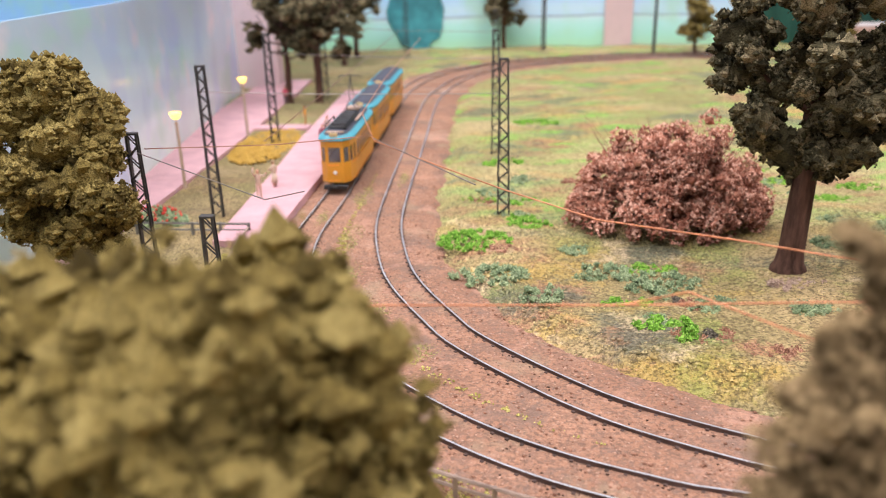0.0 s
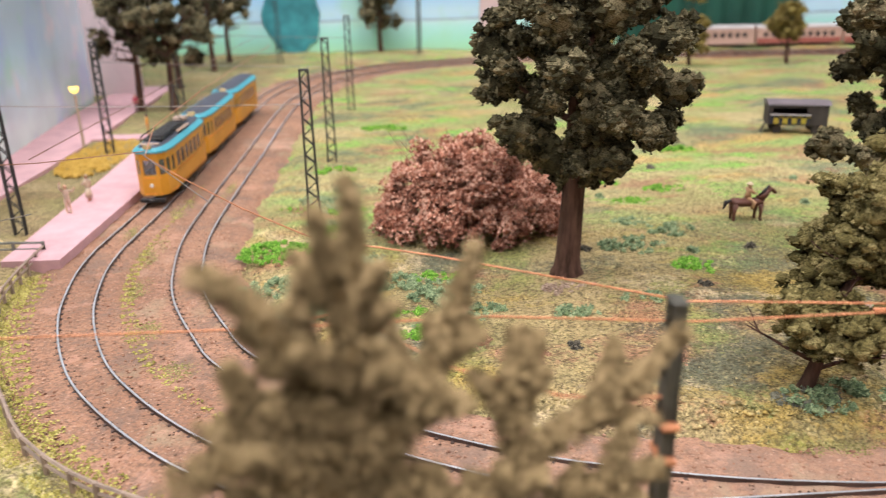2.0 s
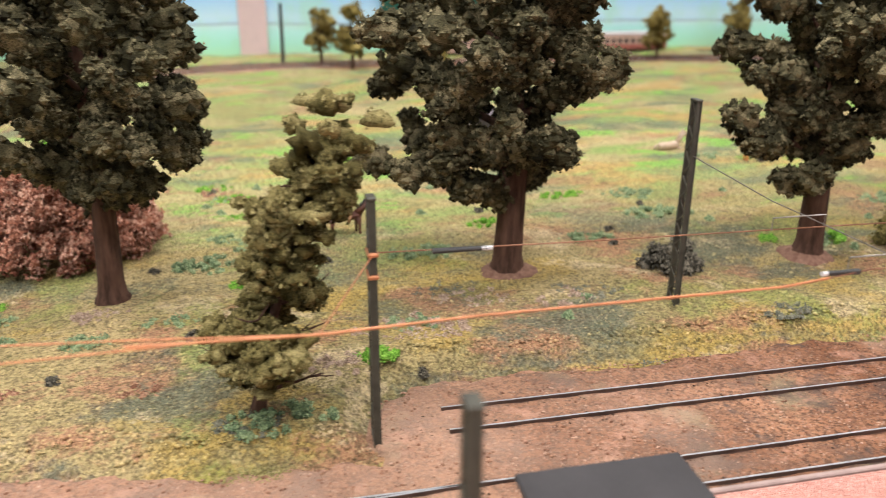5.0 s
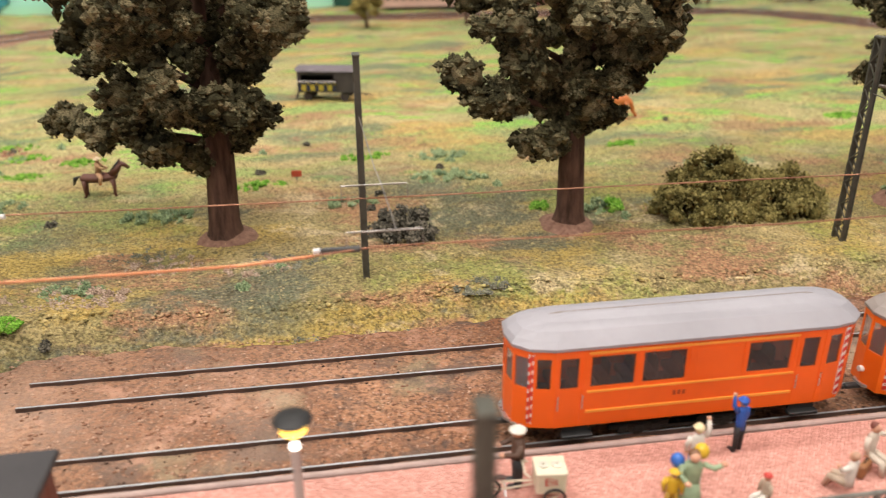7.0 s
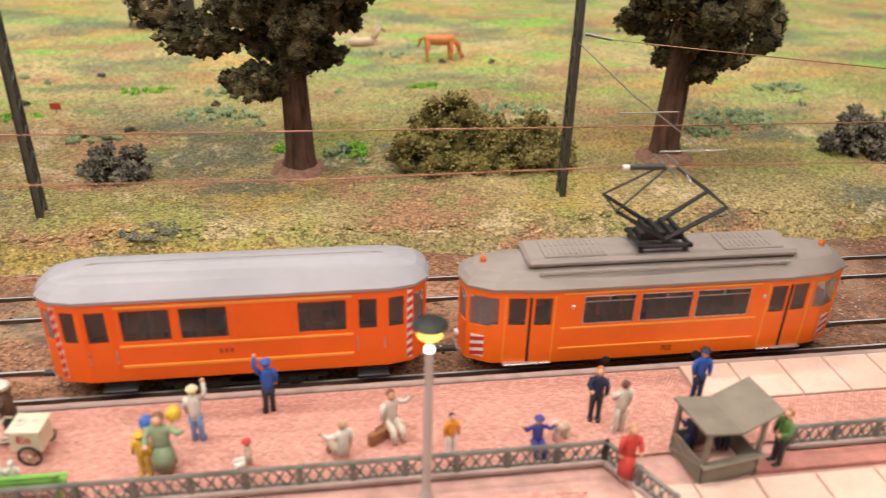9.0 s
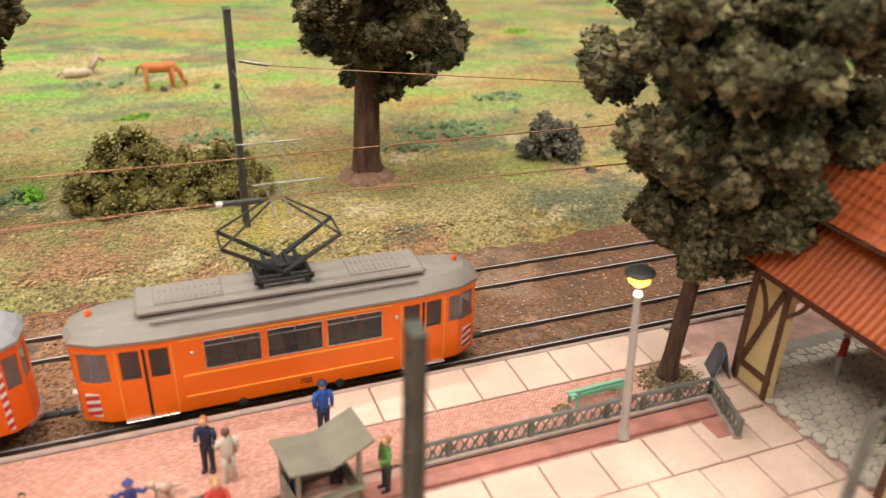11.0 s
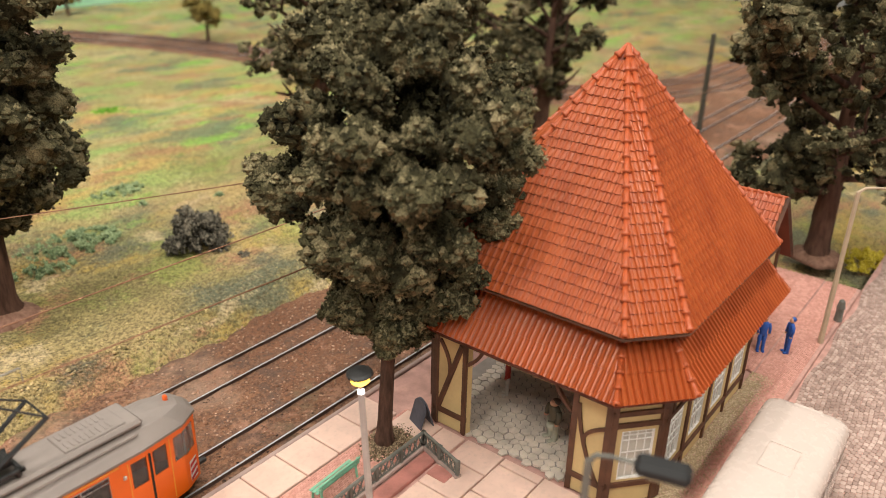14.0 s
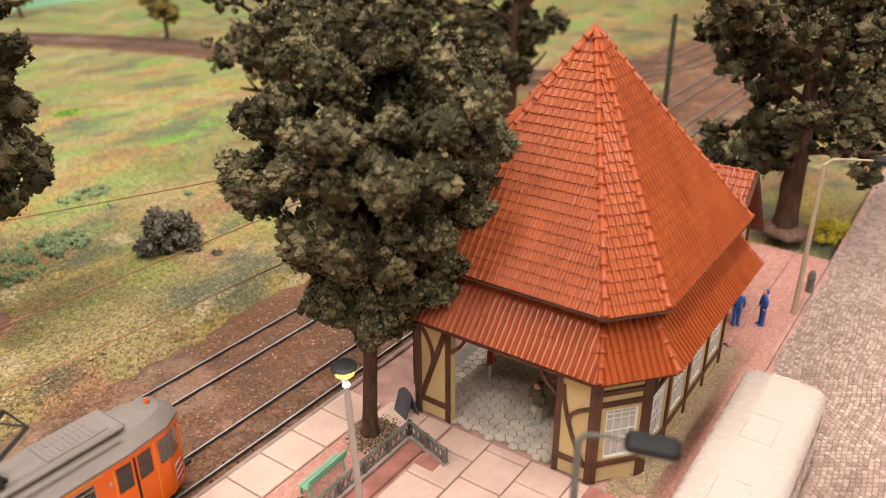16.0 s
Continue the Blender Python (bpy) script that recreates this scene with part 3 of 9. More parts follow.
# ---- hall and painted backdrop ----
def hall():
    wall_mat = painted("hall_wall", (0.46, 0.45, 0.44), 0.8, 0.03, 2, bump=0.0005)
    floor_mat = painted("hall_floor", (0.30, 0.27, 0.24), 0.6, 0.08, 3, bump=0.0005)
    ceil_mat = painted("hall_ceiling", (0.55, 0.55, 0.54), 0.8, 0.02, 2, bump=0.0005)
    a, b, c, d, z0, z1, t = -2.6, 4.4, -2.4, 3.0, -0.95, 2.25, 0.1
    for nm, cc, ss, mt in (("wall_west", (a - t / 2, (c + d) / 2, (z0 + z1) / 2), (t, d - c, z1 - z0), wall_mat), ("wall_east", (b + t / 2, (c + d) / 2, (z0 + z1) / 2), (t, d - c, z1 - z0), wall_mat), ("wall_south", ((a + b) / 2, c - t / 2, (z0 + z1) / 2), (b - a, t, z1 - z0), wall_mat), ("wall_north", ((a + b) / 2, d + t / 2, (z0 + z1) / 2), (b - a, t, z1 - z0), wall_mat), ("floor", ((a + b) / 2, (c + d) / 2, z0 - t / 2), (b - a, d - c, t), floor_mat), ("ceiling", ((a + b) / 2, (c + d) / 2, z1 + t / 2), (b - a, d - c, t), ceil_mat)):
        tagged(Geo().box(cc, ss).ob(nm, mt), kind="structure")
    wood = painted("table_edge", (0.30, 0.20, 0.12), 0.6, 0.1, 12)
    tagged(Geo().box(((X0 + X1) / 2, (Y0 + Y1) / 2, -0.03), (X1 - X0 + 0.04, Y1 - Y0 + 0.04, 0.05), bev=0.003).ob("layout_table", wood), "wooden table top that carries the layout", "table", kind="structure")
    g = Geo()
    for x in (X0 + 0.1, (X0 + X1) / 2, X1 - 0.1):
        for y in (Y0 + 0.1, Y1 - 0.1):
            g.box((x, y, -0.5), (0.06, 0.06, 0.9), bev=0.003)
    tagged(g.ob("table_legs", wood), kind="structure")


hall()


def sky_panel_mat():
    m = Mat("painted_backdrop", 0.55)
    sep = m.t.nodes.new("ShaderNodeSeparateXYZ")
    m.link(m.co, sep.inputs[0])
    z = m.math("ADD", sep.outputs[2], m.math("MULTIPLY", m.math("SUBTRACT", m.noise(9, 4), 0.5), 0.012))
    c = m.ramp(m.math("MULTIPLY", z, 4.0), [(0.0, (0.48, 0.80, 0.50)), (0.10, (0.44, 0.85, 0.70)), (0.19, (0.52, 0.90, 0.86)), (0.236, (0.66, 0.88, 0.94)), (0.240, (0.16, 0.24, 0.32)), (0.252, (0.58, 0.82, 0.98)), (0.30, (0.60, 0.84, 0.99)), (0.42, (0.40, 0.70, 0.98)), (0.6, (0.28, 0.58, 0.97))])
    c = m.mix(m.ramp(m.noise(13, 3), [(0.5, 0.0), (0.68, 0.55)]), c, (0.45, 0.80, 0.55))
    m.colour(c)
    return m.mat


def side_panel_mat():
    m = Mat("misty_painted_panel", 0.22)
    sep = m.t.nodes.new("ShaderNodeSeparateXYZ")
    m.link(m.co, sep.inputs[0])
    c = m.ramp(m.math("MULTIPLY", m.math("ADD", sep.outputs[2], m.math("MULTIPLY", m.noise(10, 3), 0.03)), 4.0), [(0.0, (0.66, 0.88, 0.76)), (0.16, (0.66, 0.88, 0.84)), (0.30, (0.62, 0.80, 0.96)), (0.44, (0.56, 0.76, 0.90)), (0.56, (0.52, 0.66, 0.78))])
    c = m.mix(m.ramp(m.noise(8, 3, 0.55), [(0.48, 0.0), (0.68, 0.6)]), c, (0.46, 0.52, 0.60))
    c = m.mix(m.ramp(m.noise(10, 3, 0.5, m.scaled((1, 1.3, 1.0))), [(0.50, 0.0), (0.66, 0.7)]), c, (0.46, 0.56, 0.90))
    c = m.mix(m.ramp(m.noise(13, 3, 0.5, m.scaled((1, 1, 1.4))), [(0.54, 0.0), (0.68, 0.6)]), c, (0.44, 0.74, 0.62))
    c = m.mix(m.ramp(m.noise(17, 3), [(0.58, 0.0), (0.72, 0.6)]), c, (0.90, 0.74, 0.78))
    m.colour(c)
    m.bsdf.inputs["Coat Weight"].default_value = 0.6
    m.bsdf.inputs["Coat Roughness"].default_value = 0.12
    return m.mat


def backdrop():
    tagged(Geo().box(((X0 + X1) / 2, Y1 + 0.006, 0.14), (X1 - X0, 0.008, 0.34)).ob("backdrop", sky_panel_mat()), "painted backdrop of pale sky over green fields", "backdrop", kind="structure")
    tagged(Geo().box((X0 - 0.006, (Y0 + Y1) / 2 + 0.2, 0.14), (0.008, Y1 - Y0 - 0.4, 0.34)).ob("backdrop_west", sky_panel_mat()), "painted backdrop of blue sky behind the side panel", "backdrop", kind="structure")
    g = Geo()
    a, b = Vector((-0.255, 0.33, 0)), Vector((-0.335, 1.02, 0))
    d = (b - a).normalized()
    w = Vector((-d.y, d.x, 0)) * 0.005
    g.prism([(p.x, p.y) for p in (a, b, b + w, a + w)], 0.0, 0.142)
    tagged(g.ob("side_panel", side_panel_mat()), "misty painted side panel behind a glossy sheet", "backdrop", kind="structure")
    pink = painted("pale_pink_board", (0.72, 0.55, 0.54), 0.6, 0.04, 8)
    tagged(Geo().box((-0.345, 1.08, 0.13), (0.10, 0.03, 0.27), bev=0.002).ob("pillar", pink), "pale pink upright board beside the side panel", "pillar", kind="structure")
    tagged(Geo().box((0.222, 1.497, 0.13), (0.05, 0.006, 0.26)).ob("backdrop_post", pink), "pale pink post on the painted backdrop", "post", kind="structure")
    teal = painted("teal_painted_tree", (0.06, 0.33, 0.38), 0.6, 0.25, 30)
    g = Geo()
    n = 26
    for cx, wid, hgt in ((-0.147, 0.052, 0.12),):
        ring = [(cx + wid * math.cos(2 * math.pi * k / n) * (1 + 0.08 * math.sin(5 * k)), 1.4985, 0.075 + hgt * 0.6 * math.sin(2 * math.pi * k / n) * (1 + 0.06 * math.cos(3 * k))) for k in range(n)]
        g.add(ring + [(x, 1.501, z) for x, y, z in ring], [tuple(range(n))] + [(k, (k + 1) % n, (k + 1) % n + n, k + n) for k in range(n)])
    tagged(g.ob("painted_tree", teal), "teal tree painted on the backdrop", "painting", kind="structure")
    green = painted("dark_green_cloth", (0.012, 0.085, 0.055), 0.8, 0.15, 14)
    g = Geo()
    m = 60
    for i in range(m + 1):
        x = 0.455 + 0.33 * i / m
        y = 1.488 + 0.004 * math.sin(i * 0.9)
        g.v += [(x, y, 0.004), (x, y, 0.30)]
        if i < m:
            g.f.append((2 * i, 2 * i + 2, 2 * i + 3, 2 * i + 1))
            g.m.append(0)
    o = g.ob("green_curtain", green)
    sol = o.modifiers.new("thick", "SOLIDIFY")
    sol.thickness = 0.002
    tagged(o, "dark green cloth hanging before the backdrop", "curtain", kind="structure")


backdrop()

# ---- platform, paving and road ----
PAVE_Z = 0.012
SLAB = painted("sandstone_slab", (0.74, 0.505, 0.405), 0.8, 0.08, 55, bump=0.0002, grime=0.3)
SETT = grains("pink_sett", [(0.2, (0.53, 0.255, 0.20)), (0.5, (0.61, 0.305, 0.245)), (0.8, (0.69, 0.37, 0.30))], 0.85, 0.25, patch=30)
GREY_SETT = grains("grey_brown_sett", [(0.2, (0.30, 0.205, 0.17)), (0.5, (0.43, 0.30, 0.25)), (0.8, (0.55, 0.41, 0.35))], 0.8, 0.3, patch=16)
JOINT = painted("joint_sand", (0.58, 0.33, 0.275), 0.9, 0.15, 120, bump=0.0002)
RED_STRIP = painted("red_brick_strip", (0.50, 0.20, 0.16), 0.8, 0.15, 120, bump=0.0002)
KERB = painted("kerb_stone", (0.42, 0.30, 0.26), 0.85, 0.12, 120, bump=0.0002)


def setts(name, x0, x1, y0, y1, z, sx, sy, mat, seed, label, skip=None, high=0.00026, arc=0.0):
    """Small paving stones in staggered rows, joined in one mesh."""
    rng = np.random.default_rng(seed)
    nx, ny = int((x1 - x0) / sx), int((y1 - y0) / sy)
    i, j = np.meshgrid(np.arange(nx), np.arange(ny))
    i, j = i.ravel(), j.ravel()
    cx = x0 + (i + 0.5 + 0.5 * (j % 2)) * sx
    cy = y0 + (j + 0.5) * sy + arc * np.sin(cx / sx * 0.28)
    ok = (cx < x1 - sx * 0.4) & (cy > y0) & (cy < y1)
    if skip is not None:
        ok &= ~skip(cx, cy)
    cx, cy = cx[ok], cy[ok]
    n = len(cx)
    hx, hy = sx * rng.uniform(0.465, 0.495, n), sy * rng.uniform(0.455, 0.495, n)
    cx, cy = cx + rng.normal(0, sx * 0.03, n), cy + rng.normal(0, sy * 0.03, n)
    top = z + rng.normal(0, high * 0.16, n)
    v = np.empty((n, 8, 3))
    for k, (a, b) in enumerate(((-1, -1), (1, -1), (1, 1), (-1, 1))):
        v[:, k] = np.stack([cx + a * hx, cy + b * hy, np.full(n, z - high)], -1)
        v[:, k + 4] = np.stack([cx + a * hx * 0.88, cy + b * hy * 0.88, top], -1)
    f = np.array([(4, 5, 6, 7), (0, 1, 5, 4), (1, 2, 6, 5), (2, 3, 7, 6), (3, 0, 4, 7)])
    f = (f[None] + (np.arange(n) * 8)[:, None, None]).reshape(-1, 4)
    me = bpy.data.meshes.new(name)
    me.from_pydata(v.reshape(-1, 3).tolist(), [], f.tolist())
    me.materials.append(mat)
    return tagged(new(name, me), label, "paving", kind="stuff")


HOUSE_WALL = [(0.839, 0.151), (0.839, 0.070), (0.855, 0.0565), (0.951, 0.0565), (0.967, 0.070), (0.967, 0.151), (0.951, 0.1645), (0.855, 0.1645)]


def paving():
    g = Geo().prism([(0.285, 0.0360), (1.10, 0.0360), (1.10, 0.1855), (0.285, 0.1855)], 0.0, PAVE_Z - 0.0012)
    tagged(g.ob("platform", JOINT), "low tram stop platform with sandy joints", "platform", kind="structure")
    tagged(Geo().box((0.6925, 0.1868, 0.0062), (0.815, 0.0024, 0.0122), bev=0.0005).ob("kerb", KERB), "grey pink platform kerb beside the track", "kerb", kind="structure")
    setts("pink_cobbles", 0.290, 0.6885, 0.1445, 0.1852, PAVE_Z, 0.0014, 0.00095, SETT, 1, "pink cobbles of the tram stop platform")
    setts("pink_cobbles", 0.6885, 0.838, 0.1455, 0.1655, PAVE_Z, 0.0014, 0.00095, SETT, 2, "pink cobbles between slabs and railing")
    setts("pink_cobbles", 0.290, 0.64, 0.05, 0.1335, PAVE_Z, 0.0023, 0.0017, SETT, 3, "pink cobbles in front of the railing")
    setts("pink_cobbles", 0.828, 1.10, 0.0375, 0.056, PAVE_Z, 0.0014, 0.0011, SETT, 4, "pink cobbled pavement between house and road", skip=lambda x, y: (x > 0.835) & (y > 0.049) & (x < 0.96))
    setts("pink_cobbles", 0.968, 1.10, 0.056, 0.12, PAVE_Z, 0.0020, 0.0016, SETT, 5, "pink cobbled pavement behind the house")
    setts("road_cobbles", 0.72, 1.45, -0.11, 0.0350, 0.0095, 0.0027, 0.0020, GREY_SETT, 6, "grey brown cobbled street", arc=0.0012)
    tagged(Geo().prism([(0.25, -0.30), (1.75, -0.30), (1.75, 0.0362), (0.25, 0.0358)], 0.0, 0.0090).ob("road", JOINT), "sandy bed of the cobbled street", "road", kind="structure")
    tagged(Geo().box((0.675, 0.0368, 0.0061), (0.85, 0.0022, 0.0112), bev=0.0004).ob("kerb", JOINT), "narrow sandy pink kerb along the street", "kerb", kind="structure")
    floor = tagged(new("slab_paving"), "sandstone slab paving of the tram stop", "paving", kind="structure")
    rng = random.Random(4)
    xs = [0.6895, 0.708, 0.7265, 0.744, 0.7615, 0.779, 0.7965, 0.8145, 0.832]
    for a, b in zip(xs, xs[1:]):
        z = PAVE_Z + rng.uniform(0, 0.0002)
        Geo().box(((a + b) / 2, 0.1758, z - 0.0005), (b - a - 0.0006, 0.0192, 0.0018), bev=0.0003).ob("slab", SLAB, floor)
    y = 0.1312
    for row in range(5):
        d = 0.0187
        off = 0.0 if row % 2 == 0 else 0.0092
        x = 0.652 + off
        while x < 0.834:
            w = min(0.0190, 0.8372 - x)
            if w > 0.003:
                z = PAVE_Z + rng.uniform(0, 0.0003)
                Geo().box((x + w / 2, y - d / 2, z - 0.0005), (w - 0.0006, d - 0.0006, 0.0018), bev=0.0003).ob("slab", SLAB, floor)
            x += w
        y -= d
    for y0, y1 in ((0.1325, 0.1440), (0.1446, 0.1640)):
        Geo().box((0.8305, (y0 + y1) / 2, PAVE_Z - 0.0005), (0.0125, y1 - y0, 0.0018), bev=0.0003).ob("slab", SLAB, floor)
    tagged(Geo().box((0.757, 0.1368, PAVE_Z - 0.0004), (0.130, 0.0070, 0.0018), bev=0.0003).ob("red_edging", RED_STRIP), "red brick edging along the railing", "edging", kind="structure")
    tagged(Geo().box((0.8125, 0.1265, PAVE_Z + 0.0003), (0.0068, 0.0090, 0.0019), bev=0.0003).ob("red_edging", RED_STRIP), "small red brick patch before the pavilion", "edging", kind="structure")
    tagged(Geo().box((0.8320, 0.0630, PAVE_Z + 0.0003), (0.0090, 0.0110, 0.0019), bev=0.0003).ob("red_edging", RED_STRIP), "red brick patch at the pavilion corner", "edging", kind="structure")


paving()


# ---- the half-timbered pavilion ----
TILE = Mat("glazed_roof_tile", 0.42, spec=0.35)
_n = TILE.math("ADD", TILE.math("MULTIPLY", TILE.noise(70, 4), 0.75), TILE.math("MULTIPLY", TILE.math("ADD", TILE.island(), TILE.each()), 0.125))
TILE.colour(TILE.mix(TILE.ramp(_n, [(0.3, 0.0), (0.7, 1.0)]), (0.325, 0.062, 0.016), (0.465, 0.108, 0.028)))
TILE.rough(TILE.math("ADD", TILE.math("MULTIPLY", TILE.noise(300, 3), 0.20), 0.22))
TILE = TILE.mat
RIDGE_TILE = painted("ridge_tile", (0.47, 0.095, 0.028), 0.4, 0.12, 150)
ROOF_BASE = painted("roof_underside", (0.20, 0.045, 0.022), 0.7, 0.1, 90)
CRAZY = painted("crazy_paving_stone", (0.76, 0.65, 0.54), 0.8, 0.15, 90, bump=0.0002)
CRAZY_JOINT = painted("crazy_paving_joint", (0.36, 0.31, 0.27), 0.9, 0.1, 90)
HC = Vector((0.903, 0.1105, 0))


def grown(poly, d):
    """A convex counter-clockwise plan moved outwards by d."""
    n = len(poly)
    out = []
    for i in range(n):
        p, q, r = Vector(poly[i - 1]), Vector(poly[i]), Vector(poly[(i + 1) % n])
        a, b = (q - p).normalized(), (r - q).normalized()
        na, nb = Vector((a.y, -a.x)), Vector((b.y, -b.x))
        s = na + nb
        out.append(tuple(q + s * (d / s.dot(na))))
    return out


def tile_mesh(w, l, wave=0.0007):
    """One curved roof tile: a roll along one side, thick at its lower edge."""
    g = Geo()
    prof = [(-0.5, -0.25), (-0.38, 0.70), (-0.22, 1.0), (-0.06, 0.70), (0.06, 0.10), (0.30, 0.0), (0.5, -0.25)]
    k = len(prof)
    t = 0.00055
    vs = [(x * w, 0.0, t + z * wave) for x, z in prof] + [(x * w, l * 1.06, z * wave + 0.00002) for x, z in prof] + [(x * w, 0.0, -0.0002) for x, z in prof]
    fs = [(i, i + 1, i + 1 + k, i + k) for i in range(k - 1)] + [(i + 2 * k, i + 1 + 2 * k, i + 1, i) for i in range(k - 1)]
    g.add(vs, fs)
    return g


def tile_face(corners, tw, tl, parent, singles, name, wave=0.0007):
    """Lays tiles on a roof face given as eave start, eave end, top end, top start. The lowest rows are single tiles, the rest one mesh."""
    a, b, c, d = [Vector(p) for p in corners]
    ex = (b - a).normalized()
    up = ((c + d) / 2 - (a + b) / 2)
    up = (up - ex * up.dot(ex)).normalized()
    nz = ex.cross(up)
    rows = int(((d - a).dot(up)) / tl)
    total = (d - a).dot(up)
    rest = Geo()
    base = tile_mesh(tw, tl, wave)
    data = base.data("tile", [TILE], False)
    made = 0
    turn = Matrix((ex, up, nz)).transposed()
    for r in range(rows):
        k = (r + 0.0) * tl / total
        l, rr = a.lerp(d, k), b.lerp(c, k)
        k2 = min(1, (r + 1) * tl / total)
        l2, r2 = a.lerp(d, k2), b.lerp(c, k2)
        xb = (rr - l).dot(ex)
        # columns run straight up the face; the hips cut the end tiles
        off = (l - a).dot(ex)
        half = (b - a).length / 2
        lo, hi = off - half, off + xb - half
        lo2, hi2 = (l2 - a).dot(ex) - half, (r2 - a).dot(ex) - half
        for i in range(math.floor(lo / tw), math.ceil(hi / tw)):
            x = (i + 0.5) * tw
            if x + tw * 0.4 < lo or x - tw * 0.4 > hi:
                continue
            p = l + ex * (x - lo) + nz * 0.0003
            if x - tw / 2 < lo2 or x + tw / 2 > hi2:
                vs = []
                for vx, vy, vz in base.v:
                    k3 = min(1.0, vy / tl)
                    vx = min(max(vx, lo + (lo2 - lo) * k3 - x), hi + (hi2 - hi) * k3 - x)
                    vs.append(p + turn @ Vector((vx, vy, vz)))
                rest.add(vs, base.f)
                continue
            if made < singles:
                o = new("tile", data)
                o.parent = parent
                o.matrix_basis = Matrix.Translation(p) @ turn.to_4x4()
                made += 1
            else:
                rest.add([p + turn @ Vector(v) for v in base.v], base.f)
    if rest.f:
        o = rest.ob(name, TILE, parent)
        o["kind"] = "stuff"
    return made


def ridge_caps(parent, p, q, r, step):
    """A row of overlapping half-round caps from p up to q, each with a knob at its foot."""
    p, q = Vector(p), Vector(q)
    n = int((q - p).length / step)
    d = (q - p) / n
    me = Geo().tube([(0, 0, 0), (0, 0, step * 0.16), (0, 0, step * 0.24), (0, 0, step * 1.02)], [r * 1.5, r * 1.5, r * 1.05, r * 0.95], 8).data("ridge_cap", [RIDGE_TILE], True)
    turn = d.to_track_quat("Z", "Y").to_matrix().to_4x4()
    for i in range(n):
        o = new("ridge_cap", me)
        o.parent = parent
        o.matrix_basis = Matrix.Translation(p + d * i) @ turn


def pavilion():
    house = group_thing("pavilion", Matrix.Identity(4), "half-timbered pavilion with steep red tiled roof", "house")
    zf, zt = PAVE_Z, 0.0685
    wall = HOUSE_WALL
    us = [0.0]
    for i in range(8):
        us.append(us[-1] + (Vector(wall[(i + 1) % 8]) - Vector(wall[i])).length)
    w0 = 0.151
    gate = (w0 - 0.134, w0 - 0.086)
    holes = [(gate[0], gate[1], zf, 0.0545)]
    wz = (0.0225, 0.0445)
    panes = [(us[1] + 0.0045, us[2] - 0.0035, *wz)]
    k = 3
    span = (us[3] - us[2]) / 4
    for i in range(4):
        panes.append((us[2] + span * i + 0.0055, us[2] + span * (i + 1) - 0.0055, *wz))
    holes += panes
    holes += [(us[4] + 0.006, us[5] - 0.006, zf, 0.0610), (us[6] + 0.006, us[7] - 0.006, zf, 0.0610), (us[5] + 0.003, us[6] - 0.003, 0.0225, 0.0610), (us[7] + 0.003, us[8] - 0.003, 0.0225, 0.0610)]
    g, place, total = shell(wall, zf, zt, holes, 0.0022)
    g.ob("wall", CREAM, house)

    def beam(u0, v0, u1, v1, w=0.0024, name="beam"):
        a, b = place(u0, v0, -0.0002), place(u1, v1, -0.0002)
        d = b - a
        um = (u0 + u1) / 2
        nrm = (place(um, v0, -0.001) - place(um, v0, 0.0)).normalized()
        side = nrm.cross(d).normalized() * (w / 2)
        g2 = Geo()
        g2.add([a - side - nrm * 0.0004, b - side - nrm * 0.0004, b + side - nrm * 0.0004, a + side - nrm * 0.0004, a - side * 0.9 + nrm * 0.0007, b - side * 0.9 + nrm * 0.0007, b + side * 0.9 + nrm * 0.0007, a + side * 0.9 + nrm * 0.0007], [(4, 5, 6, 7), (0, 1, 5, 4), (1, 2, 6, 5), (2, 3, 7, 6), (3, 0, 4, 7)])
        g2.ob(name, TIMBER, house)

    def curved(u0, v0, u1, v1, bulge, w=0.0022):
        pts = []
        for i in range(7):
            k = i / 6
            pts.append((u0 + (u1 - u0) * k + bulge * 4 * k * (1 - k), v0 + (v1 - v0) * k))
        g2 = Geo()
        g2.tube([place(u, v, -0.0002) for u, v in pts], w * 0.45, 4)
        g2.ob("curved_brace", TIMBER, house)

    top, low, sill = 0.0665, 0.0195, 0.0565
    for i in range(8):
        a, b = us[i], us[i + 1]
        beam(a + 0.0012, zf, a + 0.0012, zt)
        beam(b - 0.0012, zf, b - 0.0012, zt)
        beam(a, top, b, top)
    # west face: narrow panels either side of the gateway
    beam(0.0, low, gate[0], low)
    beam(0.0, sill, us[1], sill, 0.0026)
    beam(gate[0] - 0.0012, zf, gate[0] - 0.0012, top)
    beam(gate[1] + 0.0012, zf, gate[1] + 0.0012, top)
    beam(0.0025, 0.021, gate[0] - 0.003, 0.0545)
    curved(0.003, 0.054, 0.008, 0.038, 0.002)
    beam(gate[1] + 0.002, low, us[1], low)
    curved(gate[1] + 0.0028, 0.052, us[1] - 0.003, 0.0195, -0.002)
    curved(gate[1] + 0.006, 0.036, us[1] - 0.001, 0.046, -0.003)
    for uu in (gate[0] + 0.016, gate[0] + 0.032):
        beam(uu, sill, uu, top, 0.002)
    curved(gate[0], 0.047, gate[0] + 0.007, 0.0555, 0.001)
    curved(gate[1], 0.047, gate[1] - 0.007, 0.0555, -0.001)
    # corner face
    for z in (low + 0.001, 0.0475, 0.0525, 0.058):
        beam(us[1], z, us[2], z, 0.0022)
    # south face: four bays with windows
    for i in range(4):
        a, b = us[2] + span * i, us[2] + span * (i + 1)
        beam(b - 0.0008, zf, b - 0.0008, zt, 0.002)
        curved(a + 0.0015, 0.06, a + 0.006, 0.0475, 0.0015)
        curved(b - 0.0015, 0.06, b - 0.006, 0.0475, -0.0015)
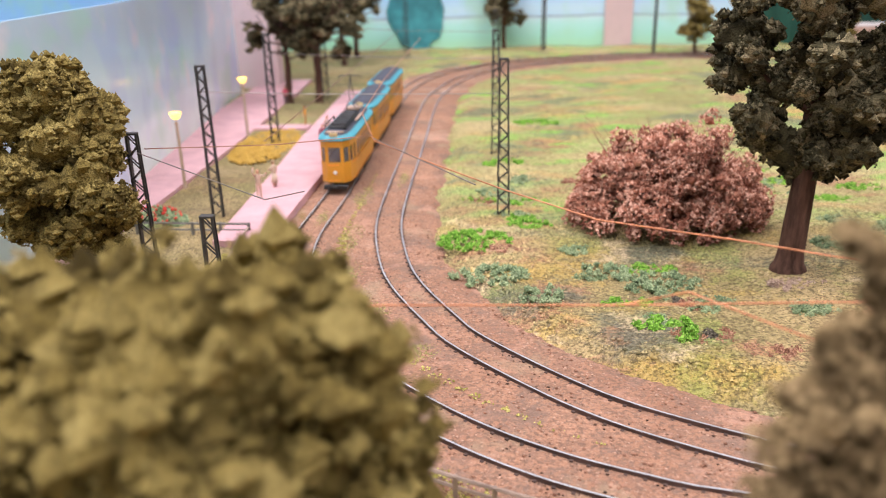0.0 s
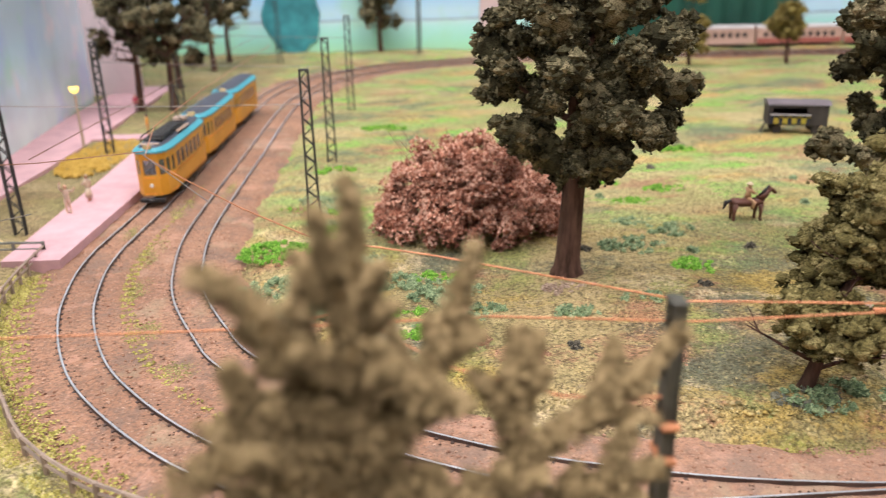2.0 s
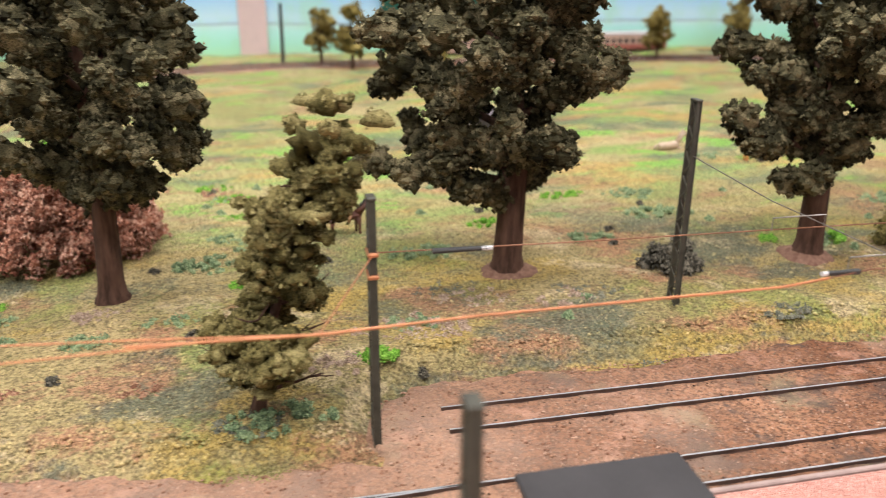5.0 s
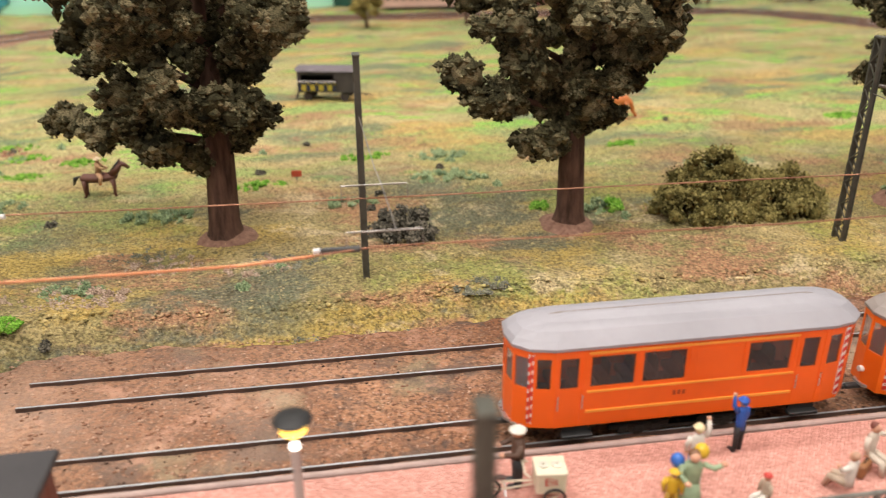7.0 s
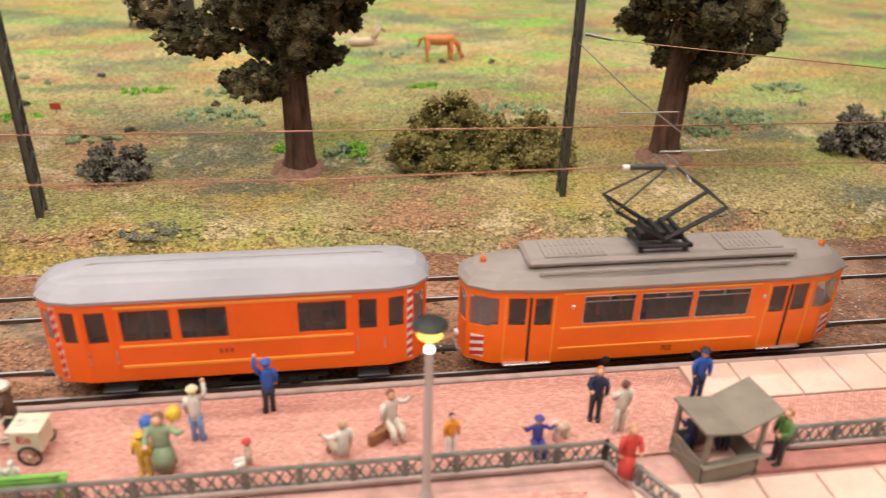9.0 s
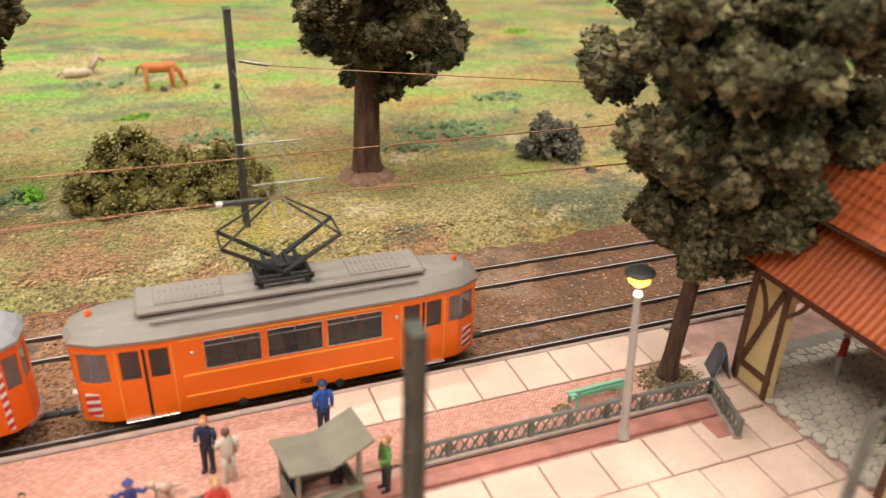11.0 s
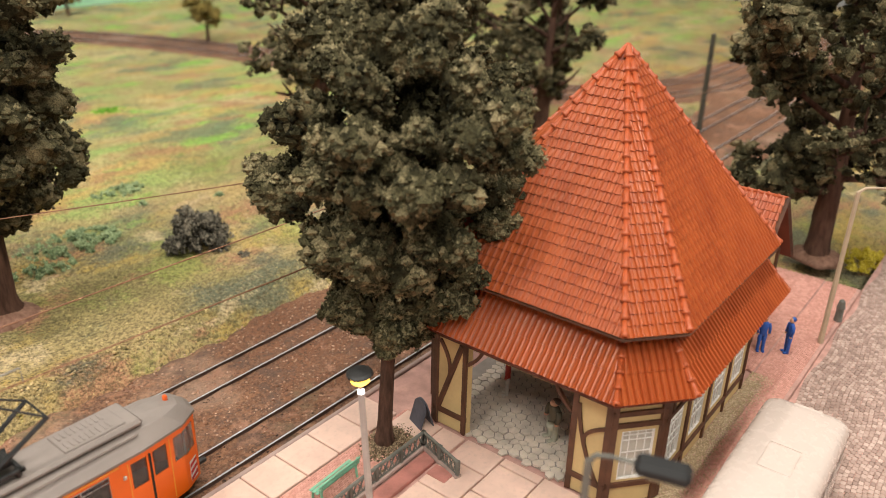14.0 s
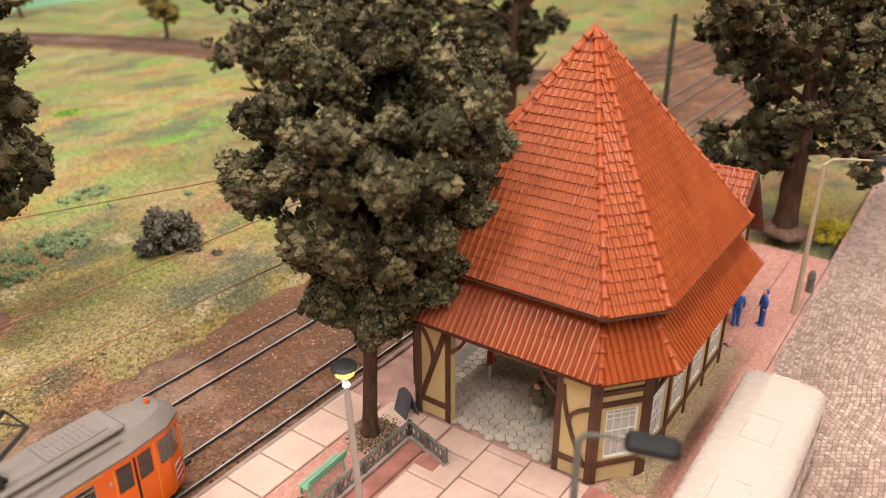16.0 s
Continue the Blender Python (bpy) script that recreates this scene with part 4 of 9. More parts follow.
    beam(us[2], low, us[3], low, 0.002)
    beam(us[2], 0.0475, us[3], 0.0475, 0.002)
    for a, b, z0, z1 in panes:
        frame_ob = Geo()
        bars = [(a, z0, b, z0), (a, z1, b, z1), (a, z0, a, z1), (b, z0, b, z1)]
        um, n = (a + b) / 2, 3
        nrm = (place(um, z0, -0.001) - place(um, z0, 0.0)).normalized()

        def bar(gg, u0, v0, u1, v1, w):
            p, q = place(u0, v0, 0.0006), place(u1, v1, 0.0006)
            gg.tube([p, q], w, 4)

        for q in bars:
            bar(frame_ob, *q, 0.0007)
        win = frame_ob.ob("window", WHITE, house)
        for i in range(1, 4):
            gb = Geo()
            bar(gb, a + (b - a) * i / 4, z0, a + (b - a) * i / 4, z1, 0.00028)
            gb.ob("glazing_bar", WHITE, win)
        for zz in (0.38, 0.55, 0.8, 0.9):
            gb = Geo()
            bar(gb, a, z0 + (z1 - z0) * zz, b, z0 + (z1 - z0) * zz, 0.00028)
            gb.ob("glazing_bar", WHITE, win)
        gp = Geo()
        p4 = [place(a, z0, 0.0012), place(b, z0, 0.0012), place(b, z1, 0.0012), place(a, z1, 0.0012)]
        gp.add(p4 + [p - nrm * 0.0003 for p in p4], [(0, 1, 2, 3), (5, 4, 7, 6), (0, 4, 5, 1), (1, 5, 6, 2), (2, 6, 7, 3), (3, 7, 4, 0)])
        gp.ob("pane", MILKY, win)
    # inside floor of irregular flat stones
    inner = grown(wall, -0.0024)
    tagged(Geo().prism(inner, PAVE_Z - 0.0012, PAVE_Z).ob("floor", CRAZY_JOINT, house), "pale jointed floor")
    # roofs
    eave2 = grown(wall, 0.0035)
    z2 = 0.086
    apex = Vector((0.903, 0.1107, 0.1687))
    eave1, ztop1 = grown(wall, 0.0105), 0.0838
    z1 = 0.0640
    g = Geo()
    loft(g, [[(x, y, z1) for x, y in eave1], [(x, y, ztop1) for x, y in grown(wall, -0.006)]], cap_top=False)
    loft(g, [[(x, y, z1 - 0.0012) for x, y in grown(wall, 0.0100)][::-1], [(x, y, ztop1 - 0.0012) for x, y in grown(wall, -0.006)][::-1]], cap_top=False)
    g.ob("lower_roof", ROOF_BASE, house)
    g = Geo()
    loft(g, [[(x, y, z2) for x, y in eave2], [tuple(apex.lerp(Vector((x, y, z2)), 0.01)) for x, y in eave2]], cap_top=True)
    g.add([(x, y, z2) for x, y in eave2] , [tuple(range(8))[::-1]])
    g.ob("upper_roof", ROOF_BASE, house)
    gutter = Geo()
    gutter.tube([(x, y, z2 - 0.0006) for x, y in eave2 + eave2[:1]], 0.0006, 5)
    gutter.ob("eave_board", TIMBER, house)
    tw, tl = 0.0029, 0.0040
    made = 0
    for i in range(8):
        j = (i + 1) % 8
        near = i in (0, 1, 2)
        e0, e1 = Vector((*eave2[i], z2)), Vector((*eave2[j], z2))
        t0, t1 = e0.lerp(apex, 0.97), e1.lerp(apex, 0.97)
        n1 = {0: 90, 1: 60, 2: 40}.get(i, 0)
        tile_face((e0, e1, t1, t0), tw, tl, house, n1, "roof_tiles")
        f0, f1 = Vector((*eave1[i], z1)), Vector((*eave1[j], z1))
        q = grown(wall, -0.006)
        n2 = {0: 60, 1: 25, 2: 25}.get(i, 0)
        tile_face((f0, f1, Vector((*q[j], ztop1)), Vector((*q[i], ztop1))), 0.0026, 0.0105, house, n2, "roof_tiles", 0.0012)
    for i in range(8):
        ridge_caps(house, (*eave2[i], z2 + 0.0008), apex + Vector((0, 0, 0.0006)), 0.00110, 0.0058)
        ridge_caps(house, (*eave1[i], z1 + 0.0009), (*grown(wall, -0.006)[i], ztop1 + 0.0008), 0.00105, 0.0050)
    Geo().lathe((apex.x, apex.y, apex.z - 0.002), [(0.0022, 0), (0.002, 0.0014), (0.0012, 0.0026), (0.0002, 0.003)], 9).ob("finial", painted("weathered_cap", (0.6, 0.42, 0.33), 0.6), house)
    # annex with its ridge across the main house
    ax0, ax1, ay0, ay1, ze, zr = 0.958, 1.014, 0.067, 0.132, 0.060, 0.0955
    xm = (ax0 + ax1) / 2
    gw, pl2, tot = shell([(ax0, ay1), (ax0, ay0), (ax1, ay0), (ax1, ay1)], PAVE_Z, ze, [(tot_a, tot_a + 0.012, 0.026, 0.046) for tot_a in (0.071, 0.100)], 0.002)
    gw.ob("annex_wall", CREAM, house)
    for y in (ay0, ay1 - 0.002):
        gg = Geo()
        gg.add([(ax0, y, ze), (ax1, y, ze), (xm, y, zr - 0.002), (ax0, y + 0.002, ze), (ax1, y + 0.002, ze), (xm, y + 0.002, zr - 0.002)], [(0, 1, 2), (3, 5, 4), (0, 2, 5, 3), (1, 4, 5, 2), (0, 3, 4, 1)])
        gg.ob("annex_gable", CREAM, house)
    for z, w in ((0.022, ax1 - ax0), (0.045, ax1 - ax0), (0.0605, ax1 - ax0), (0.076, (ax1 - ax0) * 0.52)):
        Geo().box((xm, ay0 - 0.0004, z), (w, 0.0014, 0.0024)).ob("beam", TIMBER, house)
    for x in (ax0 + 0.001, ax0 + 0.018, xm, ax1 - 0.018, ax1 - 0.001):
        Geo().box((x, ay0 - 0.0005, 0.036), (0.0024, 0.0014, 0.048)).ob("beam", TIMBER, house)
    Geo().box((xm, ay0 - 0.0005, 0.075), (0.0022, 0.0014, 0.030)).ob("beam", TIMBER, house)
    for s in (-1, 1):
        x = ax0 - 0.005 if s < 0 else ax1 + 0.005
        zz = ze - 0.005
        cs = [Vector((x, ay1 + 0.004, zz)), Vector((x, ay0 - 0.006, zz)), Vector((xm, ay0 - 0.006, zr)), Vector((xm, ay1 + 0.004, zr))]
        if s > 0:
            cs = [cs[1], cs[0], cs[3], cs[2]]
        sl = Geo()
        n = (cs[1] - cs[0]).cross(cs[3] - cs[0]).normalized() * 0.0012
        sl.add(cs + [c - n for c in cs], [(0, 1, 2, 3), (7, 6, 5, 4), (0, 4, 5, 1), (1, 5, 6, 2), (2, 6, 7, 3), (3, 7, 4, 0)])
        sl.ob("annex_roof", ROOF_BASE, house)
        tile_face(cs, tw, tl, house, 0, "roof_tiles")
        Geo().tube([cs[1] if s < 0 else cs[0], cs[2] if s < 0 else cs[3]], 0.0012, 5).ob("verge_board", TIMBER, house)
    ridge_caps(house, (xm, ay1 + 0.004, zr), (xm, ay0 - 0.006, zr), 0.0009, 0.0046)
    return house


pavilion()


def crazy_paving():
    """Irregular flat stones on the pavilion's floor and its threshold."""
    rng = random.Random(9)
    floor = tagged(new("crazy_paving"), "irregular grey flagstones on the pavilion floor", "paving", kind="structure")
    cell = 0.0042
    pts = {}
    for i in range(-3, 36):
        for j in range(-3, 36):
            pts[i, j] = (0.833 + (i + 0.5 * (j % 2)) * cell + rng.uniform(-0.0016, 0.0016), 0.074 + j * cell * 0.9 + rng.uniform(-0.0016, 0.0016))
    for i in range(0, 28):
        for j in range(-1, 24):
            c = Vector(pts[i, j])
            if not (0.8388 < c.x < 0.940 and 0.066 < c.y < 0.155) or (c.x < 0.8435 and not 0.0865 < c.y < 0.133):
                continue
            o = j % 2
            ring = [pts[i + di, j + dj] for di, dj in ((1, 0), (o, 1), (o - 1, 1), (-1, 0), (o - 1, -1), (o, -1))]
            poly = []
            for a in range(6):
                q = (c + Vector(ring[a]) + Vector(ring[(a + 1) % 6])) / 3
                poly.append(tuple(c + (q - c) * 0.88))
            Geo().prism(poly, PAVE_Z - 0.0004, PAVE_Z + 0.0004 + rng.uniform(0, 0.0003)).ob("flagstone", CRAZY, floor)


crazy_paving()

# ---- trams ----
def tram_plan(L, W, nose, taper, flat=False):
    """Half-rounded plan of a tram body, counter-clockwise from the front left; returns points."""
    x1, x2, x3 = L / 2 - taper, L / 2 - nose, L / 2
    w, wt, wn = W / 2, W / 2 * 0.86, W / 2 * 0.5
    right = [(x1, -w), (x2, -wt), (x3 - nose * 0.18, -wn * 1.08), (x3, 0), (x3 - nose * 0.18, wn * 1.08), (x2, wt), (x1, w)]
    if flat:
        right = [(x1, -w), (x2, -wt), (x3, -wn), (x3, wn), (x2, wt), (x1, w)]
    left = [(-x, -y) for x, y in right]
    return [(-x1, -w)] + right + [(-x1, w)] + [p for p in left[1:-1]]


def seg_u(plan, i):
    u = 0.0
    for k in range(i):
        u += (Vector(plan[k + 1]) - Vector(plan[k])).length
    return u


def squeezed(plan, sx, sy, z, L, W):
    """A plan drawn in by sx, sy metres at each side."""
    return [(x * (1 - 2 * sx / L), y * (1 - 2 * sy / W), z) for x, y in plan]


def wheelset(parent, x, r, w):
    for s in (-1, 1):
        g = Geo()
        g.tube([(x, s * (w - 0.0012), r), (x, s * (w + 0.0012), r)], r, 14)
        g.tube([(x, s * (w - 0.0016), r), (x, s * (w - 0.0011), r)], r * 1.12, 14)
        wheel = g.ob("wheel", IRON, parent)
        Geo().tube([(x, s * (w + 0.0012), r), (x, s * (w + 0.0018), r)], r * 0.3, 8).ob("hub", CHROME, wheel)


def tram(name, m, label, L, W, z0, z1, body_mat, roof_rings, roof_mats, side, ends, style):
    """A tram with real window openings. side: list of (kind, x0, x1, z0, z1) along one flank; style: dict of extras."""
    t = group_thing(name, m, label, "tram")
    nose, taper = style["nose"], style["taper"]
    plan = tram_plan(L, W, nose, taper, style.get("flat", False))
    n = len(plan)
    u_flank0 = 0.0
    x1 = L / 2 - taper
    us = [seg_u(plan + plan[:1], i) for i in range(n + 1)]
    tot = us[-1]

    def u_of(x, flank):
        """The run along the plan at x on the near (-y) or far (+y) flank."""
        ids = range(n)
        for i in ids:
            a, b = plan[i], plan[(i + 1) % n]
            if (a[1] + b[1] < 0) == (flank < 0) and abs(b[0] - a[0]) > 1e-6 and min(a[0], b[0]) - 1e-9 <= x <= max(a[0], b[0]) + 1e-9:
                if abs(a[1] + b[1]) < W * 0.6:
                    continue
                return us[i] + (us[i + 1] - us[i]) * (x - a[0]) / (b[0] - a[0])
        return 0.0

    holes, wins = [], []
    for fl in (-1, 1):
        for kind, a, b, za, zb in side:
            if kind == "blank":
                continue
            ua, ub = sorted((u_of(a * fl * -1, fl), u_of(b * fl * -1, fl)))
            for pa, pb in ([(ua, ub)] if ub - ua < tot / 2 else [(0.0, ua), (ub, tot)]):
                holes.append((pa, pb, za, zb))
                wins.append((kind, pa, pb, za, zb))
    for i in range(n):
        a, b = plan[i], plan[(i + 1) % n]
        if abs(a[0]) > L / 2 - nose - 1e-6 and abs(b[0]) > L / 2 - nose - 1e-6 and a[0] * b[0] > 0 and ends:
            ua, ub = us[i], us[i + 1]
            e = (ub - ua) * style.get("post", 0.10)
            holes.append((ua + e, ub - e, ends[0], ends[1]))
            wins.append(("front", ua + e, ub - e, ends[0], ends[1]))
    g, place, tot = shell(plan, z0, z1, holes, 0.0006)
    body = g.ob("body", body_mat, t)
    for kind, a, b, za, zb in wins:
        um = (a + b) / 2
        cuts = [a] + [u for u in us if a + 1e-5 < u < b - 1e-5] + [b]
        gp = Geo()
        for c, d in zip(cuts, cuts[1:]):
            p = [place(c, za, 0.00035), place(d, za, 0.00035), place(d, zb, 0.00035), place(c, zb, 0.00035)]
            q = [place(c, za, 0.00055), place(d, za, 0.00055), place(d, zb, 0.00055), place(c, zb, 0.00055)]
            gp.add(p + q, [(0, 1, 2, 3), (5, 4, 7, 6)])
        w = gp.ob("window", GLASS_PALE if kind in ("front", "cab") else GLASS, t)
        if kind == "rimmed":
            gr = Geo()
            gr.tube([place(a, za, -0.0001), place(b, za, -0.0001), place(b, zb, -0.0001), place(a, zb, -0.0001), place(a, za, -0.0001)], 0.00022, 4)
            zc = za + (zb - za) * 0.8
            gr.tube([place(a, zc, 0.0001), place(b, zc, 0.0001)], 0.00018, 4)
            gr.tube([place(um, zc, 0.0001), place(um, zb, 0.0001)], 0.00018, 4)
            gr.ob("window_rim", CHROME, w)
    # roof
    gr = Geo()
    rings = [squeezed(plan, a, b, z, L, W) for a, b, z in roof_rings]
    if len(roof_mats) > 1:
        loft(gr, rings[:3], 0, cap_top=False)
        loft(gr, rings[2:], 1)
    else:
        loft(gr, rings)
    gr.ob("roof", roof_mats, t, smooth=False)
    Geo().prism([(x * 0.985, y * 0.96) for x, y in plan], z0 + 0.0004, z0 + 0.0016).ob("floor_pan", BLACK, t)
    # dim interior: benches
    gs = Geo()
    for k in range(int((L - 2 * taper) / 0.009)):
        x = -L / 2 + taper + 0.005 + k * 0.009
        for s in (-1, 1):
            gs.box((x, s * W * 0.27, z0 + 0.0065), (0.0045, W * 0.32, 0.003), bev=0.0004)
            gs.box((x + 0.002, s * W * 0.27, z0 + 0.010), (0.0008, W * 0.32, 0.007), bev=0.0003)
    gs.ob("seats", TIMBER, t)
    # underframe
    gu = Geo()
    gu.box((0, 0, 0.0052), (L * 0.52, W * 0.5, 0.004), bev=0.0004)
    for x in (-L * 0.13, L * 0.13):
        for s in (-1, 1):
            gu.box((x, s * W * 0.36, 0.0045), (0.022, 0.0014, 0.0022), bev=0.0003)
            for k in (-0.006, 0, 0.006):
                gu.box((x + k, s * W * 0.38, 0.0036), (0.0035, 0.001, 0.003), bev=0.0003)
    for s in (-1, 1):
        gu.box((0, s * W * 0.33, 0.0022), (L * 0.22, 0.001, 0.0014))
    gu.ob("underframe", BLACK, t)
    for x in (-L * 0.13, L * 0.13):
        wheelset(t, x, 0.0042, 0.0080)
    for s in (-1, 1):
        gc = Geo()
        gc.box((s * (L / 2 + 0.001), 0, 0.0048), (0.009, 0.0022, 0.0018), bev=0.0003)
        gc.ob("coupling", IRON, t)
    return t, place, u_of, plan


def strip(place, u0, v0, u1, v1, w, d, n=1):
    """A flat proud strip on a tram's flank."""
    g = Geo()
    for k in range(n):
        a, b = u0 + (u1 - u0) * k / n, u0 + (u1 - u0) * (k + 1) / n
        c, e = v0 + (v1 - v0) * k / n, v0 + (v1 - v0) * (k + 1) / n
        p = [place(a, c, -d), place(b, e, -d), place(b, e + w, -d), place(a, c + w, -d)]
        q = [place(a, c, 0.0001), place(b, e, 0.0001), place(b, e + w, 0.0001), place(a, c + w, 0.0001)]
        g.add(p + q, [(0, 1, 2, 3), (0, 4, 5, 1), (3, 2, 6, 7), (0, 3, 7, 4), (1, 5, 6, 2)])
    return g


def hazard(place, u, z0, z1, w, parent, n=7, lean=0.0):
    """Red and white striped warning band."""
    band = strip(place, u - w / 2, z0, u + w / 2, z0, z1 - z0, 0.00012).ob("warning_band", WHITE, parent)
    h = (z1 - z0) / n
    for k in range(n):
        a = z0 + h * k
        g = Geo()
        q = [place(u - w / 2, a, -0.0002), place(u + w / 2, min(z1, a + h * 0.35), -0.0002), place(u + w / 2, min(z1, a + h * 0.9), -0.0002), place(u - w / 2, a + h * 0.55, -0.0002)]
        g.add(q, [(0, 1, 2, 3)])
        g.ob("red_stripe", RED, band)


def letters(text, size, m, mat, parent, name="lettering"):
    cu = bpy.data.curves.new(name, "FONT")
    cu.body, cu.size, cu.align_x, cu.align_y, cu.extrude = text, size, "CENTER", "CENTER", 0.00004
    tmp = bpy.data.objects.new("tmp_text", cu)
    scene.collection.objects.link(tmp)
    bpy.context.view_layer.update()
    me = bpy.data.meshes.new_from_object(tmp.evaluated_get(bpy.context.evaluated_depsgraph_get()))
    bpy.data.objects.remove(tmp)
    me.materials.clear()
    me.materials.append(mat)
    o = new(name, me)
    o.parent = parent
    o.matrix_basis = m
    return o


BODY_B = 0.0095   # underside of the bodies above the rails
SIGN_RED = painted("sign_red", (0.55, 0.02, 0.02), 0.5)
FADED_PRINT = painted("faded_print", (0.52, 0.075, 0.012), 0.5)
DARK_PRINT = painted("dark_print", (0.10, 0.03, 0.01), 0.6)


def orange_trailer():
    L, W = 0.1250, 0.0262
    z0, z1 = 0.0090, 0.0392
    wz = (0.0243, 0.0357)
    spans = ((-0.0545, -0.0500), (-0.0469, -0.0407), (-0.0364, -0.0213), (-0.0184, -0.0035), (0.0189, 0.0344), (0.0386, 0.0445), (0.0484, 0.0535))
    side = [("w", p, q, *wz) for p, q in spans]
    rings = [(-0.0007, -0.0007, 0.0389), (-0.0008, -0.0008, 0.0400), (0.0006, 0.0015, 0.0418), (0.0035, 0.004, 0.0438), (0.009, 0.0075, 0.0453), (0.02, 0.0110, 0.0462)]
    t, place, u_of, plan = tram("trailer_tram", pose(0.5395, 0.2067, RAIL_TOP, 0, 0, 0), "bright orange tram trailer with light grey roof", L, W, z0, z1, ORANGE, rings, [GREY_ROOF], side, wz, dict(nose=0.006, taper=0.014))
    for s in (-1, 1):
        for z, w in ((0.0142, 0.0010), (0.0221, 0.0008), (0.0368, 0.0009)):
            a, b = sorted((u_of(-0.0375 * -s, s), u_of(0.0365 * -s, s)))
            strip(place, a, z, b, z, w, 0.0004).ob("trim_strip", ORANGE_TRIM, t)
        for xx in (-0.0385, -0.0200, -0.0020, 0.0175, 0.0360):
            u = u_of(xx * -s, s)
            strip(place, u - 0.0004, 0.0240, u + 0.0004, 0.0240, 0.0145, 0.0003).ob("window_post", ORANGE, t)
        a, b = sorted((u_of(0.0000 * -s, s), u_of(0.0155 * -s, s)))
        strip(place, a, 0.0243, b, 0.0243, 0.0110, 0.0002).ob("blind_panel", ORANGE, t)
        for xx in (-0.0565, 0.0555):
            hazard(place, u_of(xx * -s, s), 0.0105, 0.0375, 0.0018, t, 8)
        for xx in (-0.0400, 0.0430):
            g = Geo()
            g.box((xx * -s, s * W * 0.5, 0.0055), (0.011, 0.003, 0.0014), bev=0.0003)
            g.box((xx * -s, s * W * 0.44, 0.0075), (0.010, 0.001, 0.004), bev=0.0002)
            g.ob("step", BLACK, t)
        for xx in (-0.0480, -0.0395, 0.0375, 0.0465):
            u = u_of(xx * -s, s)
            strip(place, u - 0.0002, 0.0100, u + 0.0002, 0.0100, 0.0280, 0.0002).ob("door_edge", ORANGE, t)
            Geo().tube([place(u + 0.0006, 0.0160, -0.0003), place(u + 0.0006, 0.0215, -0.0003)], 0.0002, 4).ob("door_handle", CHROME, t)
    # plain bars for the small fleet figures
    for i in range(3):
        Geo().box((-0.0065 + i * 0.0017, -W / 2 - 0.00015, 0.0190), (0.0010, 0.0002, 0.0017)).ob("fleet_mark", FADED_PRINT, t)
    g = Geo()
    g.tube([(-0.052, 0, 0.0446), (-0.045, 0, 0.0460), (0.045, 0, 0.0460), (0.052, 0, 0.0446)], 0.0004, 5)
    g.ob("roof_seam", BROWN_ROOF, t)
    for s in (-1, 1):
        g = Geo()
        g.prism([(s * 0.0600, -0.009), (s * 0.0635, -0.004), (s * 0.0635, 0.004), (s * 0.0600, 0.009)][::s], 0.0082, 0.0094)
        g.ob("bumper", CHROME, t)
    return t


def pantograph(parent, x, z):
    """Diamond pantograph in black: base frame, arms and contact bow."""
    g = Geo().box((x, 0, z + 0.0042), (0.016, 0.0060, 0.0034), bev=0.0004)
    base = g.ob("pantograph_base", BLACK, parent)
    for s in (-1, 1):
        Geo().box((x, s * 0.0066, z + 0.0024), (0.0200, 0.0013, 0.0015), bev=0.0002).ob("base_rail", BLACK, base)
        Geo().box((x + s * 0.0088, 0, z + 0.0024), (0.0013, 0.0145, 0.0015), bev=0.0002).ob("cross_rail", BLACK, base)
        for k in (-1, 1):
            Geo().tube([(x + s * 0.0080, k * 0.0058, z), (x + s * 0.0080, k * 0.0058, z + 0.003)], 0.0010, 6).ob("insulator_foot", BLACK, base)
    for k in (-0.0055, -0.002, 0.002, 0.0055):
        Geo().box((x + k, 0, z + 0.0066), (0.0014, 0.0112, 0.0016), bev=0.0002).ob("spring_bar", BLACK, base)
    zk, zt = z + 0.0145, z + 0.0290
    for s in (-1, 1):
        for k in (-1, 1):
            ga = Geo()
            ga.tube([(x - s * 0.002, k * 0.0052, z + 0.0030), (x + s * 0.0195, k * 0.0070, zk + 0.002)], [0.0010, 0.0007], 6)
            ga.ob("lower_arm", BLACK, base)
            gb = Geo()
            gb.tube([(x + s * 0.0195, k * 0.0070, zk + 0.002), (x + s * 0.0018, k * 0.0014, zt)], 0.00042, 5)
            gb.ob("upper_arm", IRON, base)
        gc = Geo()
        gc.tube([(x + s * 0.0195, -0.0078, zk + 0.002), (x + s * 0.0195, 0.0078, zk + 0.002)], 0.0004, 5)
        gc.ob("knee_bar", BLACK, base)
    gd = Geo()
    for s in (-1, 1):
        gd.tube([(x + s * 0.0022, -0.0115, zt - 0.0012), (x + s * 0.0022, -0.0085, zt + 0.0009), (x + s * 0.0022, 0.0085, zt + 0.0009), (x + s * 0.0022, 0.0115, zt - 0.0012)], 0.0004, 5)
    gd.tube([(x - 0.0022, 0, zt), (x + 0.0022, 0, zt)], 0.0006, 6)
    gd.ob("contact_bow", WIRE_GREY, base)


